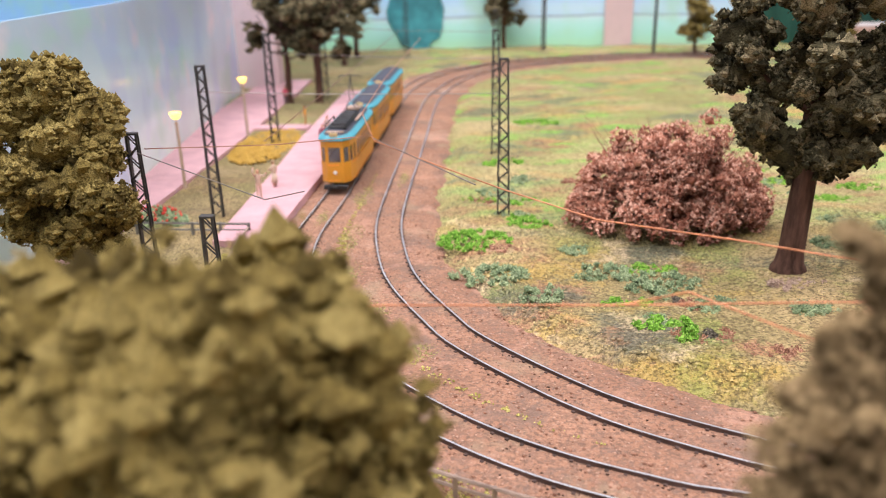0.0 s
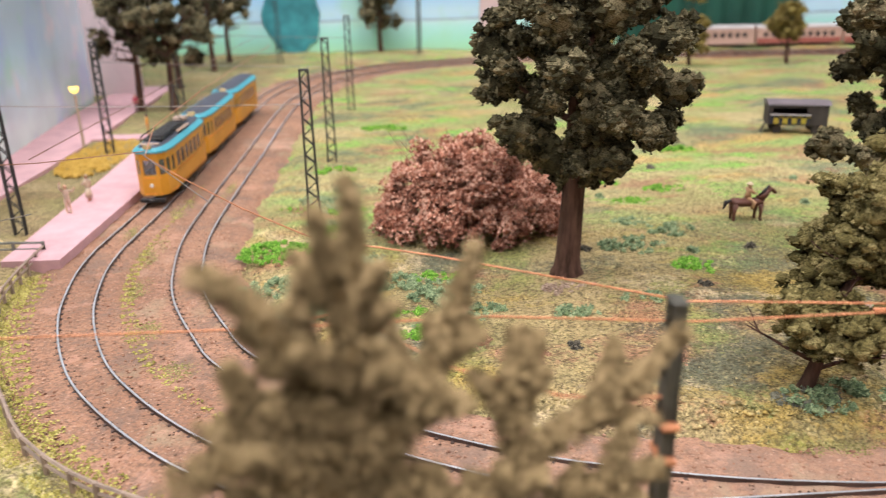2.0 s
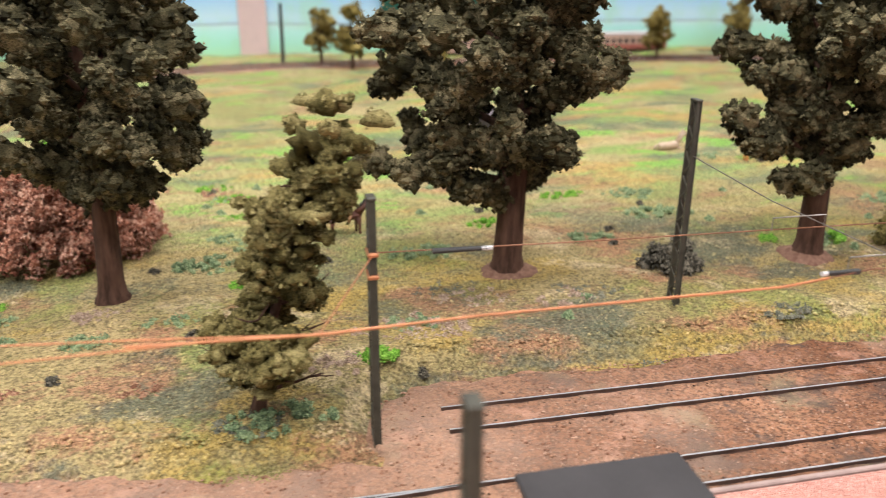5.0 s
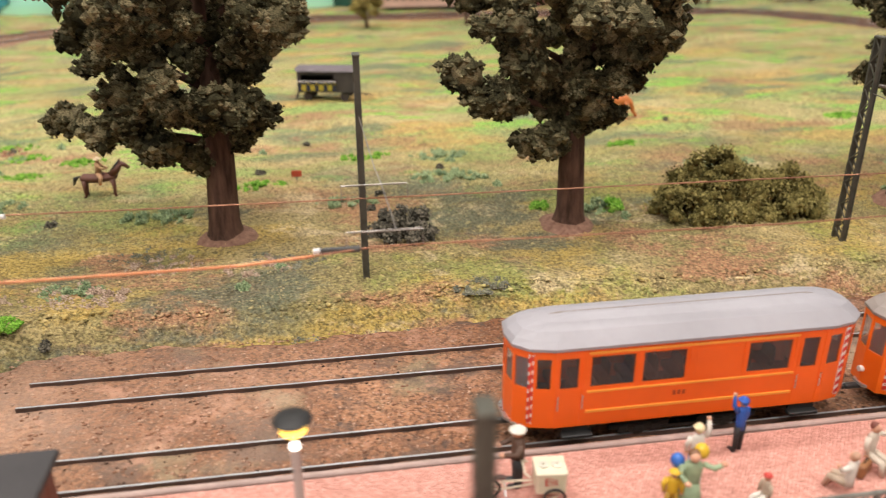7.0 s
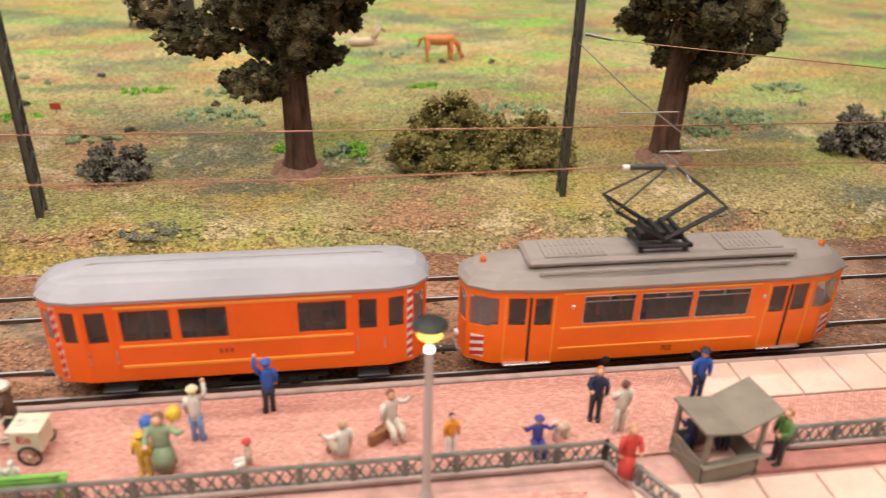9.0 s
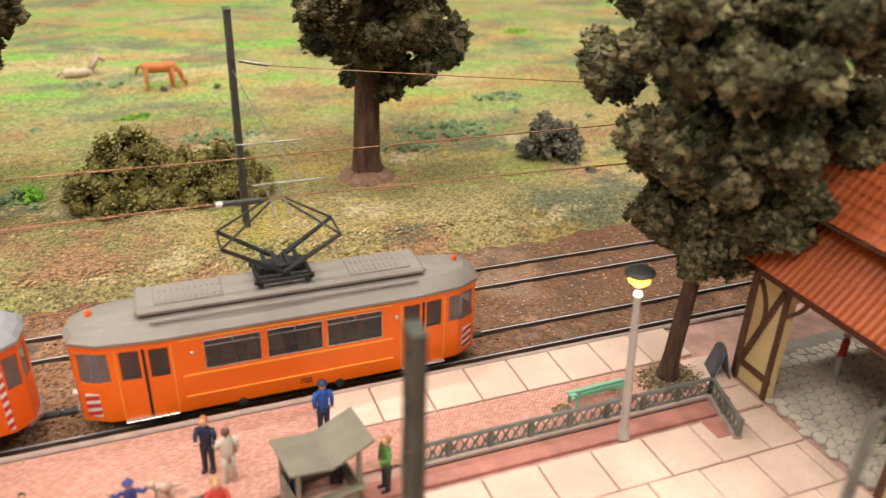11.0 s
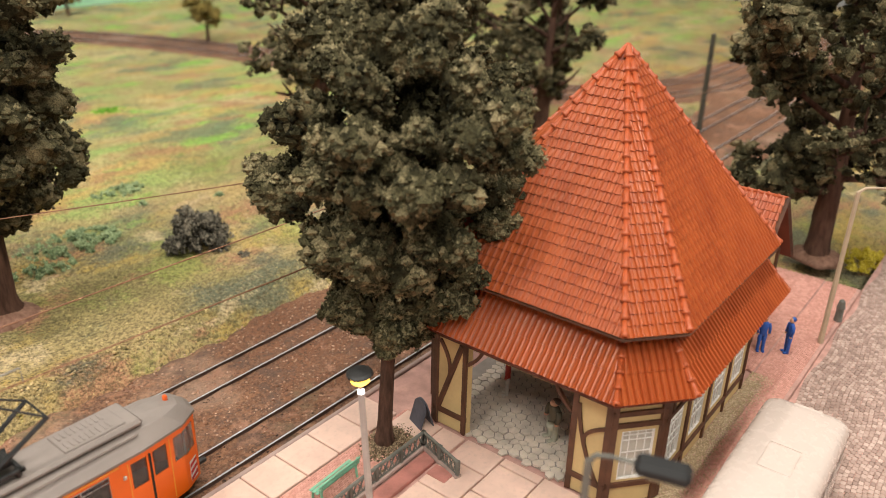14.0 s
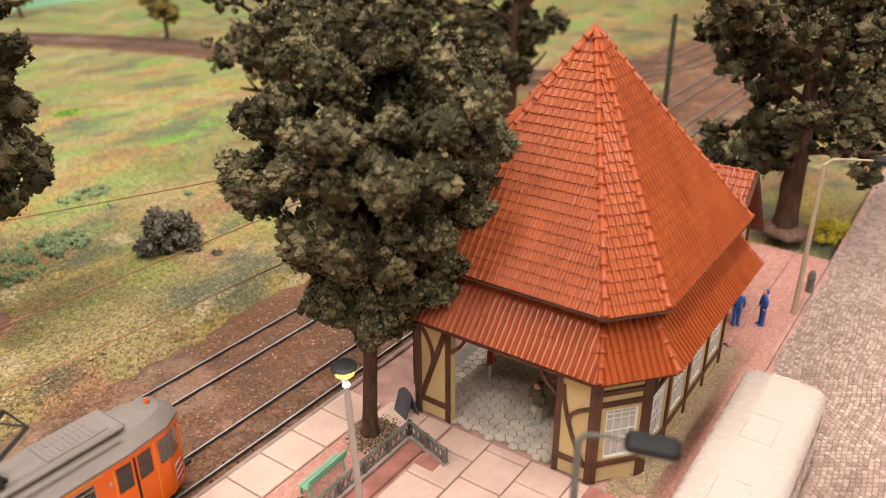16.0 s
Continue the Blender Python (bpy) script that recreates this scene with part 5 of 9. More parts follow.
def orange_tram():
    L, W = 0.1420, 0.0265
    z0, z1 = 0.0056, 0.0352
    wz = (0.0213, 0.0322)
    spans = (("cab", -0.0650, -0.0590), ("w", -0.0556, -0.0496), ("w", -0.0467, -0.0407), ("rimmed", -0.0295, -0.0113), ("rimmed", -0.0090, 0.0096), ("rimmed", 0.0115, 0.0310), ("w", 0.0393, 0.0454), ("w", 0.0480, 0.0540), ("cab", 0.0570, 0.0630))
    side = [(k, p, q, *wz) for k, p, q in spans]
    rings = [(-0.0006, -0.0006, 0.0349), (-0.0007, -0.0007, 0.0360), (0.0012, 0.0016, 0.0380), (0.0045, 0.0042, 0.0400), (0.011, 0.0075, 0.0412), (0.024, 0.0112, 0.0420)]
    t, place, u_of, plan = tram("motor_tram", pose(0.6845, 0.2067, RAIL_TOP), "bright orange motor tram with brown-grey roof", L, W, z0, z1, ORANGE_MOTOR, rings, [BROWN_ROOF], side, (0.0205, 0.0322), dict(nose=0.010, taper=0.027))
    for s in (-1, 1):
        for z, w in ((0.0111, 0.0006), (0.0194, 0.0007), (0.0335, 0.0006)):
            a, b = sorted((u_of(-0.037 * -s, s), u_of(0.035 * -s, s)))
            strip(place, a, z, b, z, w, 0.00035).ob("trim_strip", ORANGE_TRIM, t)
        for xx in (-0.0482, 0.0467):
            u = u_of(xx * -s, s)
            strip(place, u - 0.00045, 0.0066, u + 0.00045, 0.0062, 0.0262, 0.0002).ob("door_seal", RUBBER, t)
            for e in (-1, 1):
                ue = u_of((xx + e * 0.0085) * -s, s)
                strip(place, ue - 0.0002, 0.0070, ue + 0.0002, 0.0066, 0.0262, 0.0002).ob("door_edge", ORANGE_TRIM, t)
            g = Geo()
            g.box((xx * -s, s * W * 0.475, 0.0058), (0.017, 0.0030, 0.0007), bev=0.0002)
            g.ob("step", CHROME, t)
        for xx in (-0.0335, 0.0365):
            g = Geo()
            g.box((xx * -s, s * (W / 2 + 0.0004), 0.0285), (0.0012, 0.001, 0.0016), bev=0.0003)
            g.ob("marker_lamp", CHROME, t)
        for xx in (-0.0655, 0.0655):
            u = u_of(xx * -s, s)
            hazard(place, u, 0.0075, 0.0165, 0.0048, t, 3)
        for k in (-0.019, 0.015):
            g = Geo().tube([(k * -s, s * 0.0125, 0.0052), (k * -s, s * 0.0138, 0.0052)], 0.0016, 10)
            g.ob("axle_cover", IRON, t)
    letters("702", 0.0030, pose(0.003, -W / 2 - 0.0003, 0.0088, 90, 0, 0), DARK_PRINT, t)
    # roof gear
    g = Geo()
    g.box((0.0, 0, 0.0425), (0.098, 0.0165, 0.0028), bev=0.0010)
    deck = g.ob("roof_deck", BROWN_ROOF, t)
    for x0, n in ((-0.041, 11), (0.024, 9)):
        gl = Geo()
        gl.box((x0 + 0.009, 0, 0.0441), (0.022, 0.0125, 0.0008), bev=0.0003)
        for i in range(n):
            for k in (-0.003, 0.003):
                gl.box((x0 + i * 0.0019, k, 0.0446), (0.0008, 0.0040, 0.0004), bev=0.0001)
        gl.ob("roof_grille", BROWN_ROOF, deck)
    for s in (-1, 1):
        g = Geo()
        g.tube([(-0.045, s * 0.0104, 0.0404), (-0.02, s * 0.0110, 0.0407), (0.045, s * 0.0104, 0.0404)], 0.0005, 5)
        g.ob("roof_cable", BROWN_ROOF, t)
        lamp = painted("orange_lamp", (0.85, 0.13, 0.02), 0.25)
        Geo().lathe((s * 0.063, 0.0, 0.0402), [(0.0010, 0), (0.0010, 0.0016), (0.0006, 0.0023), (0.0001, 0.0024)], 9).ob("roof_beacon", lamp, t)
        Geo().tube([(s * 0.0700, 0.0, 0.0120), (s * 0.0722, 0.0, 0.0120)], [0.0014, 0.0011], 12).ob("headlight", WHITE, t)
        for k in (-1, 1):
            Geo().tube([(s * 0.0655, k * 0.0078, 0.0100), (s * 0.0672, k * 0.0078, 0.0100)], 0.0008, 8).ob("tail_light", RED, t)
        g = Geo()
        g.prism([(s * 0.0685, -0.005), (s * 0.0715, -0.0025), (s * 0.0715, 0.0025), (s * 0.0685, 0.005)][::s], 0.0055, 0.0066)
        g.ob("bumper", CHROME, t)
    pantograph(t, -0.0008, 0.0445)
    return t


orange_trailer()
orange_tram()


TAN_BOARD = painted("tan_roof_board", (0.56, 0.40, 0.30), 0.6)


def yellow_car(m, label, motor):
    L, W = 0.118, 0.0255
    z0, z1 = 0.0075, 0.0392
    wz = (0.0228, 0.0340)
    side = [("w", -0.054, -0.0475, *wz), ("w", -0.0445, -0.0395, *wz)] + [("w", -0.0335 + i * 0.0115, -0.0335 + i * 0.0115 + 0.0095, *wz) for i in range(6)] + [("w", 0.0395, 0.0445, *wz), ("w", 0.0475, 0.054, *wz)]
    rings = [(-0.001, -0.001, 0.0389), (-0.001, -0.001, 0.0402), (0.002, 0.003, 0.0424), (0.003, 0.0045, 0.0432), (0.010, 0.0085, 0.0446), (0.02, 0.0110, 0.0452)]
    t, place, u_of, plan = tram("yellow_tram", m, label, L, W, z0, z1, YELLOW_TRAM, rings, [TEAL_ROOF, SLATE_ROOF], side, wz, dict(nose=0.005, taper=0.018, post=0.14, flat=True))
    for s in (-1, 1):
        for z, w in ((0.0085, 0.0007), (0.0205, 0.0008)):
            a, b = sorted((u_of(-0.050 * -s, s), u_of(0.050 * -s, s)))
            strip(place, a, z, b, z, w, 0.0003, 14).ob("trim_strip", ORANGE_TRIM, t)
        Geo().tube([(s * 0.0582, 0, 0.0150), (s * 0.0600, 0, 0.0150)], [0.0016, 0.0013], 12).ob("headlight", WHITE, t)
        Geo().box((s * 0.0578, 0, 0.0432), (0.001, 0.006, 0.003), bev=0.0003).ob("route_box", CREAM, t)
        Geo().box((s * 0.060, 0, 0.0045), (0.004, 0.018, 0.003), bev=0.0005).ob("life_guard", BLACK, t)
    if motor:
        g = Geo()
        for k in range(9):
            g.box((-0.012 + k * 0.006, 0, 0.0468), (0.0042, 0.011, 0.0012), bev=0.0003)
        g.box((0.014, 0, 0.0458), (0.062, 0.014, 0.0012), bev=0.0004)
        g.ob("resistor_grid", BLACK, t)
        g = Geo()
        for sx in (-1, 1):
            g.tube([(-0.022 + sx * 0.004, -0.006, 0.045), (-0.022 + sx * 0.009, 0, 0.058), (-0.022 + sx * 0.004, 0.006, 0.045)], 0.0004, 5)
            g.tube([(-0.022 + sx * 0.009, 0, 0.058), (-0.022, 0, 0.0755)], 0.0004, 5)
        g.tube([(-0.022, -0.010, 0.0725), (-0.022, -0.008, 0.0745), (-0.022, 0.008, 0.0745), (-0.022, 0.010, 0.0725)], 0.0004, 5)
        g.ob("pantograph", IRON, t)
        Geo().box((-0.030, 0, 0.0470), (0.008, 0.010, 0.003), bev=0.0005).ob("roof_box", TAN_BOARD, t)
        Geo().box((0.0515, 0, 0.0440), (0.0022, 0.0135, 0.0012), bev=0.0003).ob("front_board", TAN_BOARD, t)
        Geo().box((-0.004, 0.0088, 0.0447), (0.030, 0.0022, 0.0010), bev=0.0003).ob("walk_board", TAN_BOARD, t)
        for k in (-0.0085, 0.0065):
            Geo().tube([(0.044, k, 0.0440), (0.043, k, 0.0478), (0.010, k, 0.0478), (0.009, k, 0.0450)], 0.0005, 6).ob("roof_rail", BLACK, t)
    return t


for k, (yy, xx, yaw) in enumerate(((0.6165, -0.1185, -90.2), (0.7425, -0.1195, -90.4), (0.8685, -0.1208, -90.5))):
    yellow_car(pose(xx, yy, RAIL_TOP, 0, 0, yaw), ("ochre yellow vintage motor tram with teal-edged roof", "ochre yellow tram trailer with dark slate roof", "last ochre yellow tram trailer with teal roof")[k], k == 0)


# ---- overhead line: lattice masts and wires ----
def mast(x, y, z, h, yaw, w0=0.0074, w1=0.0050, mat=None, words="dark lattice steel overhead line mast"):
    t = group_thing("line_mast", pose(x, y, z, 0, 0, yaw), words, "mast", "overhead line masts")
    mat = mat or IRON
    for s in (-1, 1):
        a, b = s * w0 / 2, s * w1 / 2
        rings = []
        for x, z, k in ((a, -0.004, 1.0), (a + (b - a) * 0.5, h * 0.5, 0.96), (b, h, 0.92)):
            # a channel that opens outwards
            rings.append([(x + px * s, py * k, z) for px, py in ((-0.0005, -0.0015), (0.0006, -0.0015), (0.0006, -0.0011), (-0.0001, -0.0011), (-0.0001, 0.0011), (0.0006, 0.0011), (0.0006, 0.0015), (-0.0005, 0.0015))][::s])
        loft(Geo(), rings).ob("upright", mat, t)
    n = int(h / 0.0058)
    for i in range(n):
        za, zb = h * i / n, h * (i + 1) / n
        wa, wb = w0 + (w1 - w0) * i / n, w0 + (w1 - w0) * (i + 1) / n
        s = 1 if i % 2 else -1
        for e in (-0.0012, 0.0012):
            Geo().tube([(s * wa / 2, e, za), (-s * wb / 2, e, zb)], 0.00038, 4, caps=False).ob("lattice_bar", mat, t)
    Geo().box((0, 0, h), (w1 + 0.0014, 0.0034, 0.0012), bev=0.0003).ob("cap", mat, t)
    return t


MASTS = [(0.005, 0.500, 0.102, 0), (0.000, 0.674, 0.105, 0), (0.000, 0.912, 0.105, 0), (-0.192, 0.506, 0.103, 0), (-0.209, 0.722, 0.100, 0), (-0.215, 0.985, 0.10, 0), (-0.152, 1.360, 0.10, 20), (0.084, 1.44, 0.10, 40), (0.27, 1.40, 0.10, 60),
         (0.272, 0.251, 0.101, 90), (0.437, 0.327, 0.104, 90), (0.6865, 0.329, 0.104, 90), (0.1255, 0.143, 0.107, 90), (0.271, 0.106, 0.106, 90), (0.4425, 0.079, 0.0965, 90), (0.6865, 0.076, 0.0965, 90), (-0.184, 0.380, 0.085, 0), (-0.126, 0.318, 0.060, 0), (1.396, 0.252, 0.10, 0)]
for mx, my, mh, myaw in MASTS:
    base = PAVE_Z if (mx > 0.3 and my < 0.18) else ground_z(mx, my)
    thin = dict(w0=0.0054, w1=0.0040) if my < 0.15 else {}
    post = mast(mx, my, base, mh, myaw, **thin, mat=POLE_OLIVE if my < 0.34 and mx > 0.1 else IRON, words="olive lattice steel overhead line mast" if my < 0.34 and mx > 0.1 else "dark lattice steel overhead line mast")
    if (mx, my) in ((0.1255, 0.143), (0.272, 0.251)):
        for zz in (0.0785, 0.070):
            Geo().box((0, 0, zz - base + 0.004), (0.0080, 0.0040, 0.0016), bev=0.0004).ob("wire_tie", WIRE_BRIGHT, post)
WZ = 0.083


def wire(pts, r, mat, name="contact_wire", label="thin copper overhead wire"):
    o = Geo().tube(pts, r, 5).ob(name, mat)
    return tagged(o, label, "wire", "overhead wires")


def sag(a, b, drop, n=8):
    a, b = Vector(a), Vector(b)
    return [a.lerp(b, k / n) - Vector((0, 0, drop * 4 * (k / n) * (1 - k / n))) for k in range(n + 1)]


wire([(1.40, 0.236, WZ), (0.83, 0.2345, WZ), (0.662, 0.2375, WZ), (0.452, 0.243, WZ), (0.353, 0.2455, WZ), (0.272, 0.249, WZ)], 0.00028, WIRE)
wire([(1.40, 0.193, WZ), (0.81, 0.1935, WZ), (0.687, 0.1995, WZ), (0.637, 0.199, WZ), (0.568, 0.197, WZ), (0.435, 0.2005, WZ), (0.416, 0.1965, WZ)], 0.00028, WIRE)
wire([(0.416, 0.1965, WZ), (0.396, 0.193, WZ), (0.298, 0.192, WZ), (0.249, 0.189, WZ), (0.198, 0.192, WZ)], 0.00045, WIRE_BRIGHT, label="bright copper wire beyond the insulator")
wire([(0.272, 0.249, WZ - 0.001), (0.249, 0.189, WZ), (0.198, 0.196, WZ), (0.149, 0.201, WZ), (0.11, 0.224, WZ), (0.077, 0.243, WZ), (0.036, 0.263, WZ), (0.004, 0.30, WZ), (-0.03, 0.345, WZ), (-0.062, 0.39, WZ), (-0.08, 0.464, WZ), (-0.085, 0.6, WZ), (-0.085, 0.9, WZ)], 0.00030, WIRE_BRIGHT, label="bright copper contact wire over the curve")
wire([(0.225, 0.191, WZ), (0.148, 0.188, WZ), (0.092, 0.195, WZ), (0.033, 0.192, WZ), (-0.025, 0.191, WZ), (-0.05, 0.19, WZ)], 0.00030, WIRE_BRIGHT, label="bright copper wire across the curved tracks")
wire([(0.1255, 0.143, 0.088), (0.105, 0.153, WZ), (0.08, 0.168, WZ), (0.053, 0.201, WZ), (0.033, 0.192, WZ)], 0.0003, WIRE_BRIGHT, label="bright copper pull-off wire")
wire([(-0.176, 0.375, 0.083), (-0.11, 0.378, 0.084), (-0.063, 0.393, 0.085)], 0.00028, WIRE)
wire([(-0.18, 0.375, 0.081), (-0.09, 0.288, 0.083), (-0.076, 0.296, 0.084)], 0.00025, WIRE_GREY)
wire([(-0.062, 0.387, 0.085), (-0.008, 0.301, 0.085)], 0.00025, WIRE_GREY)
for a, b in (((-0.192, 0.506, 0.090), (0.005, 0.500, 0.088)), ((-0.209, 0.722, 0.090), (0.0, 0.674, 0.088)), ((-0.215, 0.985, 0.090), (0.0, 0.912, 0.088))):
    wire(sag(a, b, 0.001), 0.00026, WIRE_GREY, "span_wire", "thin span wire between two masts")
wire([(-0.119, 0.39, WZ), (-0.119, 0.6, WZ), (-0.12, 1.0, WZ)], 0.00028, WIRE)


def bracket(x, y, far_y, near_y):
    """Pull-off arms from a mast to the two contact wires, and an anchor wire."""
    t = group_thing("wire_bracket", Matrix.Identity(4), "thin wire pull-off bracket on a mast", "bracket", "wire brackets")
    g = Geo()
    g.tube([(x, y - 0.003, 0.092), (x + 0.002, far_y + 0.02, 0.088), (x + 0.003, far_y, 0.0880)], 0.00025, 4)
    g.ob("pull_off", WIRE_GREY, t)
    for yy in (far_y, near_y):
        g = Geo()
        g.tube([(x - 0.011, yy, WZ), (x - 0.011, yy, WZ + 0.005), (x + 0.012, yy, WZ + 0.005), (x + 0.012, yy, WZ)], 0.0003, 4)
        g.ob("hanger", WIRE_GREY, t)
    g = Geo()
    g.tube([(x + 0.003, far_y, WZ + 0.0050), (x + 0.004, near_y, WZ + 0.0050)], 0.00025, 4)
    g.ob("cross_span", WIRE_GREY, t)


bracket(0.437, 0.327, 0.243, 0.2005)
bracket(0.6865, 0.329, 0.2375, 0.199)
INSUL = painted("white_insulator", (0.75, 0.72, 0.70), 0.35)
for px, py, pz, k in ((0.420, 0.2, WZ, 1), (0.668, 0.199, WZ, 1), (0.315, 0.246, WZ, -2.2)):
    o = Geo()
    o.tube([(px - 0.004, py, pz), (px, py, pz)], 0.0009, 7)
    o.tube([(px - 0.002, py, pz), (px + 0.010 * k, py - 0.0003 * k, pz)], [0.0009, 0.0011], 7, 1)
    tagged(o.ob("insulator", [INSUL, IRON]), "small white insulator on the contact wire", "insulator")
g = Geo()
for k in range(10):
    a = k * 2.2
    g.tube([(0.690 + k * 0.0012, 0.328 - 0.0003 * k, 0.0955 - 0.0002 * k), (0.690 + (k + 1) * 0.0012, 0.328 - 0.0003 * (k + 1), 0.0955 - 0.0002 * (k + 1))], 0.0008, 6)
tagged(g.ob("tension_spring", WIRE_GREY), "small coil spring anchoring a wire to a mast", "spring")
wire(sag((0.702, 0.325, 0.0935), (1.05, 0.225, 0.082), 0.002), 0.00028, WIRE)

# ---- trees and bushes ----
CHIP = (np.array([(1, 0, -0.5), (-0.5, 0.87, -0.5), (-0.5, -0.87, -0.5), (0.1, 0, 0.9)], float), np.array([(0, 1, 3), (1, 2, 3), (2, 0, 3)]))


def branch(rng, a, d, length, bend, n=5):
    """Points of a limb that wanders upwards from a along d."""
    pts, p, v = [a], a.copy(), d.normalized()
    for _ in range(n):
        v = (v + Vector((rng.uniform(-1, 1), rng.uniform(-1, 1), rng.uniform(-0.5, 1))) * bend).normalized()
        p = p + v * (length / n)
        pts.append(p.copy())
    return pts


def far_tree(name, m, label, h, crown_w, crown_z, trunk_r, seed, leaf, clumps=240, grain=55, mound=True, crown_top=1.0, slim=False, size=0.0010, clump_r=0.0085, tilt=None, fine=True, facets=2, low=0.20):
    """A model tree seen from afar: tapered trunk, limbs, and a crown of foam clumps with gaps between them."""
    rng = random.Random(seed)
    nrng = np.random.default_rng(seed)
    t = group_thing(name, m, label, "tree", "trees of the layout")
    g = Geo()
    lean = Vector((rng.uniform(-0.06, 0.06), rng.uniform(-0.06, 0.06), 1)) if tilt is None else Vector((*tilt, 1))
    top = 0.82 * h
    tr = [Vector((lean.x * z + 0.0015 * math.sin(z * 60 + seed), lean.y * z, z)) for z in [-0.003, 0.002, 0.010, 0.3 * h, 0.5 * h, 0.68 * h, top]]
    g.tube(tr, [trunk_r * k for k in (1.5, 1.2, 1.0, 0.80, 0.48, 0.3, 0.12)], 12)
    tips = []
    n_limb = 18 if not slim else 20
    for i in range(n_limb):
        k = (i + 0.5) / n_limb
        z = crown_z * 0.92 + (top - crown_z * 0.92) * k * 0.97
        base = Vector((lean.x * z, lean.y * z, z))
        ang = i * 2.4 + rng.uniform(-0.4, 0.4)
        reach = crown_w / 2 * (math.sin(math.pi * min(1, low + (0.92 - low) * k)) ** 0.7 if not slim else 1 - 0.7 * k) * rng.uniform(0.72, 1.05)
        rise = 0.05 + 0.95 * k if not slim else 0.25
        d = Vector((math.cos(ang), math.sin(ang), rise))
        pts = branch(rng, base, d, reach * 1.05, 0.16)
        limbs = Geo()
        limbs.tube(pts, [trunk_r * 0.42 * (1 - 0.6 * k) * (1 - 0.15 * j) for j in range(len(pts))], 6)
        tips.append(pts)
        for _ in range(2):
            j = rng.randint(2, 4)
            dd = (pts[j] - pts[j - 1]).normalized() + Vector((rng.uniform(-1, 1), rng.uniform(-1, 1), rng.uniform(-0.4, 0.7)))
            sub = branch(rng, pts[j], dd, reach * 0.45, 0.2, 3)
            limbs.tube(sub, [trunk_r * 0.16, trunk_r * 0.13, trunk_r * 0.1, trunk_r * 0.06], 5)
            tips.append(sub)
        if clumps > 150:
            limbs.ob("limb", BARK, t, smooth=True)
        else:
            g.add(limbs.v, limbs.f)
    g.ob("trunk", BARK, t, smooth=True)
    cs, rs = [], []
    per = 26 if fine else 13
    small = 0.68 if fine else 1.0
    spots = []
    while len(spots) * 13 < clumps:
        pts = tips[rng.randrange(len(tips))]
        p = pts[max(1, min(len(pts) - 1, int(len(pts) * rng.uniform(0.30, 1.10))))] + Vector((rng.gauss(0, 1), rng.gauss(0, 1), rng.gauss(0, 1))) * clump_r * 0.5
        if p.z < crown_z + clump_r * 0.6 or p.z > h * crown_top:
            continue
        if any((p - q).length < clump_r * 1.1 for q in spots) and rng.random() < 0.7:
            continue
        spots.append(p)
    for _ in range(max(4, len(spots) // 9)):
        a, r = rng.uniform(0, 2 * math.pi), crown_w * rng.uniform(0.05, 0.30)
        spots.append(Vector((r * math.cos(a), r * math.sin(a), crown_z + (0.35 * (h - crown_z)) * rng.random() + clump_r)))
    for p in spots:
        big = clump_r * rng.uniform(1.0, 1.7)
        for _ in range(per):
            d = Vector((rng.gauss(0, 1), rng.gauss(0, 1), rng.gauss(0.1, 0.8)))
            cs.append(p + d.normalized() * big * rng.uniform(0.45, 1.08))
            rs.append(clump_r * small * rng.uniform(0.40, 0.85))
    for _ in range(max(4, clumps // 24)):
        cs.append(Vector((lean.x * h, lean.y * h, top + rng.uniform(-0.02, 0.14) * h)) + Vector((rng.gauss(0, 1), rng.gauss(0, 1), 0)) * clump_r)
        rs.append(clump_r * rng.uniform(0.5, 0.9))
    C, R = np.array([tuple(c) for c in cs]), np.array(rs)
    # ragged foam: each clump is drawn out and torn by its own random waves
    q1, q2 = nrng.normal(size=(len(C), 3, 3)), nrng.uniform(0, 6.3, (len(C), 3))
    stretch = nrng.uniform(0.62, 1.45, (len(C), 1, 3)) * np.array([1, 1, 0.8])

    def swell(d, lo, hi):
        w = np.sin(np.einsum("cgk,chk->cgh", d, q1) * 2.6 + q2[:, None]).sum(-1)[..., None]
        return C[:, None] + d * R[:, None, None] * (0.90 + 0.19 * w) * nrng.uniform(lo, hi, (len(C), d.shape[1], 1)) * stretch

    d = nrng.normal(size=(len(C), grain, 3))
    d[..., 2] += 0.25
    d /= np.linalg.norm(d, axis=-1, keepdims=True)
    P = swell(d, 0.85, 1.25).reshape(-1, 3)
    scatter("crown", CHIP, P, size * nrng.uniform(0.5, 1.3, len(P)), leaf, nrng, parent=t)
    iv, jf = np.array(ICO[facets][0]), np.array(ICO[facets][1])
    V = swell(np.broadcast_to(iv, (len(C), len(iv), 3)), 0.74, 1.12).reshape(-1, 3)
    F = (jf[None] + (np.arange(len(C)) * len(iv))[:, None, None]).reshape(-1, 3)
    me = bpy.data.meshes.new("inner_crown")
    me.from_pydata(V.tolist(), [], F.tolist())
    me.materials.append(leaf)
    if facets > 1:
        me.polygons.foreach_set("use_smooth", [True] * len(F))
    new("inner_crown", me).parent = t
    if mound:
        gm = Geo()
        gm.lathe((0, 0, -0.003), [(trunk_r * 2.3, 0.0), (trunk_r * 2.0, 0.0030), (trunk_r * 1.5, 0.0048), (trunk_r * 0.9, 0.0075)], 14)
        for i, v in enumerate(gm.v):
            k = 1 + 0.28 * noise.noise(Vector(v) * 120 + Vector((seed, 0, 0)))
            gm.v[i] = (v[0] * k, v[1] * k, v[2])
        gm.ob("root_mound", PEDESTAL, t, smooth=True)
    return t


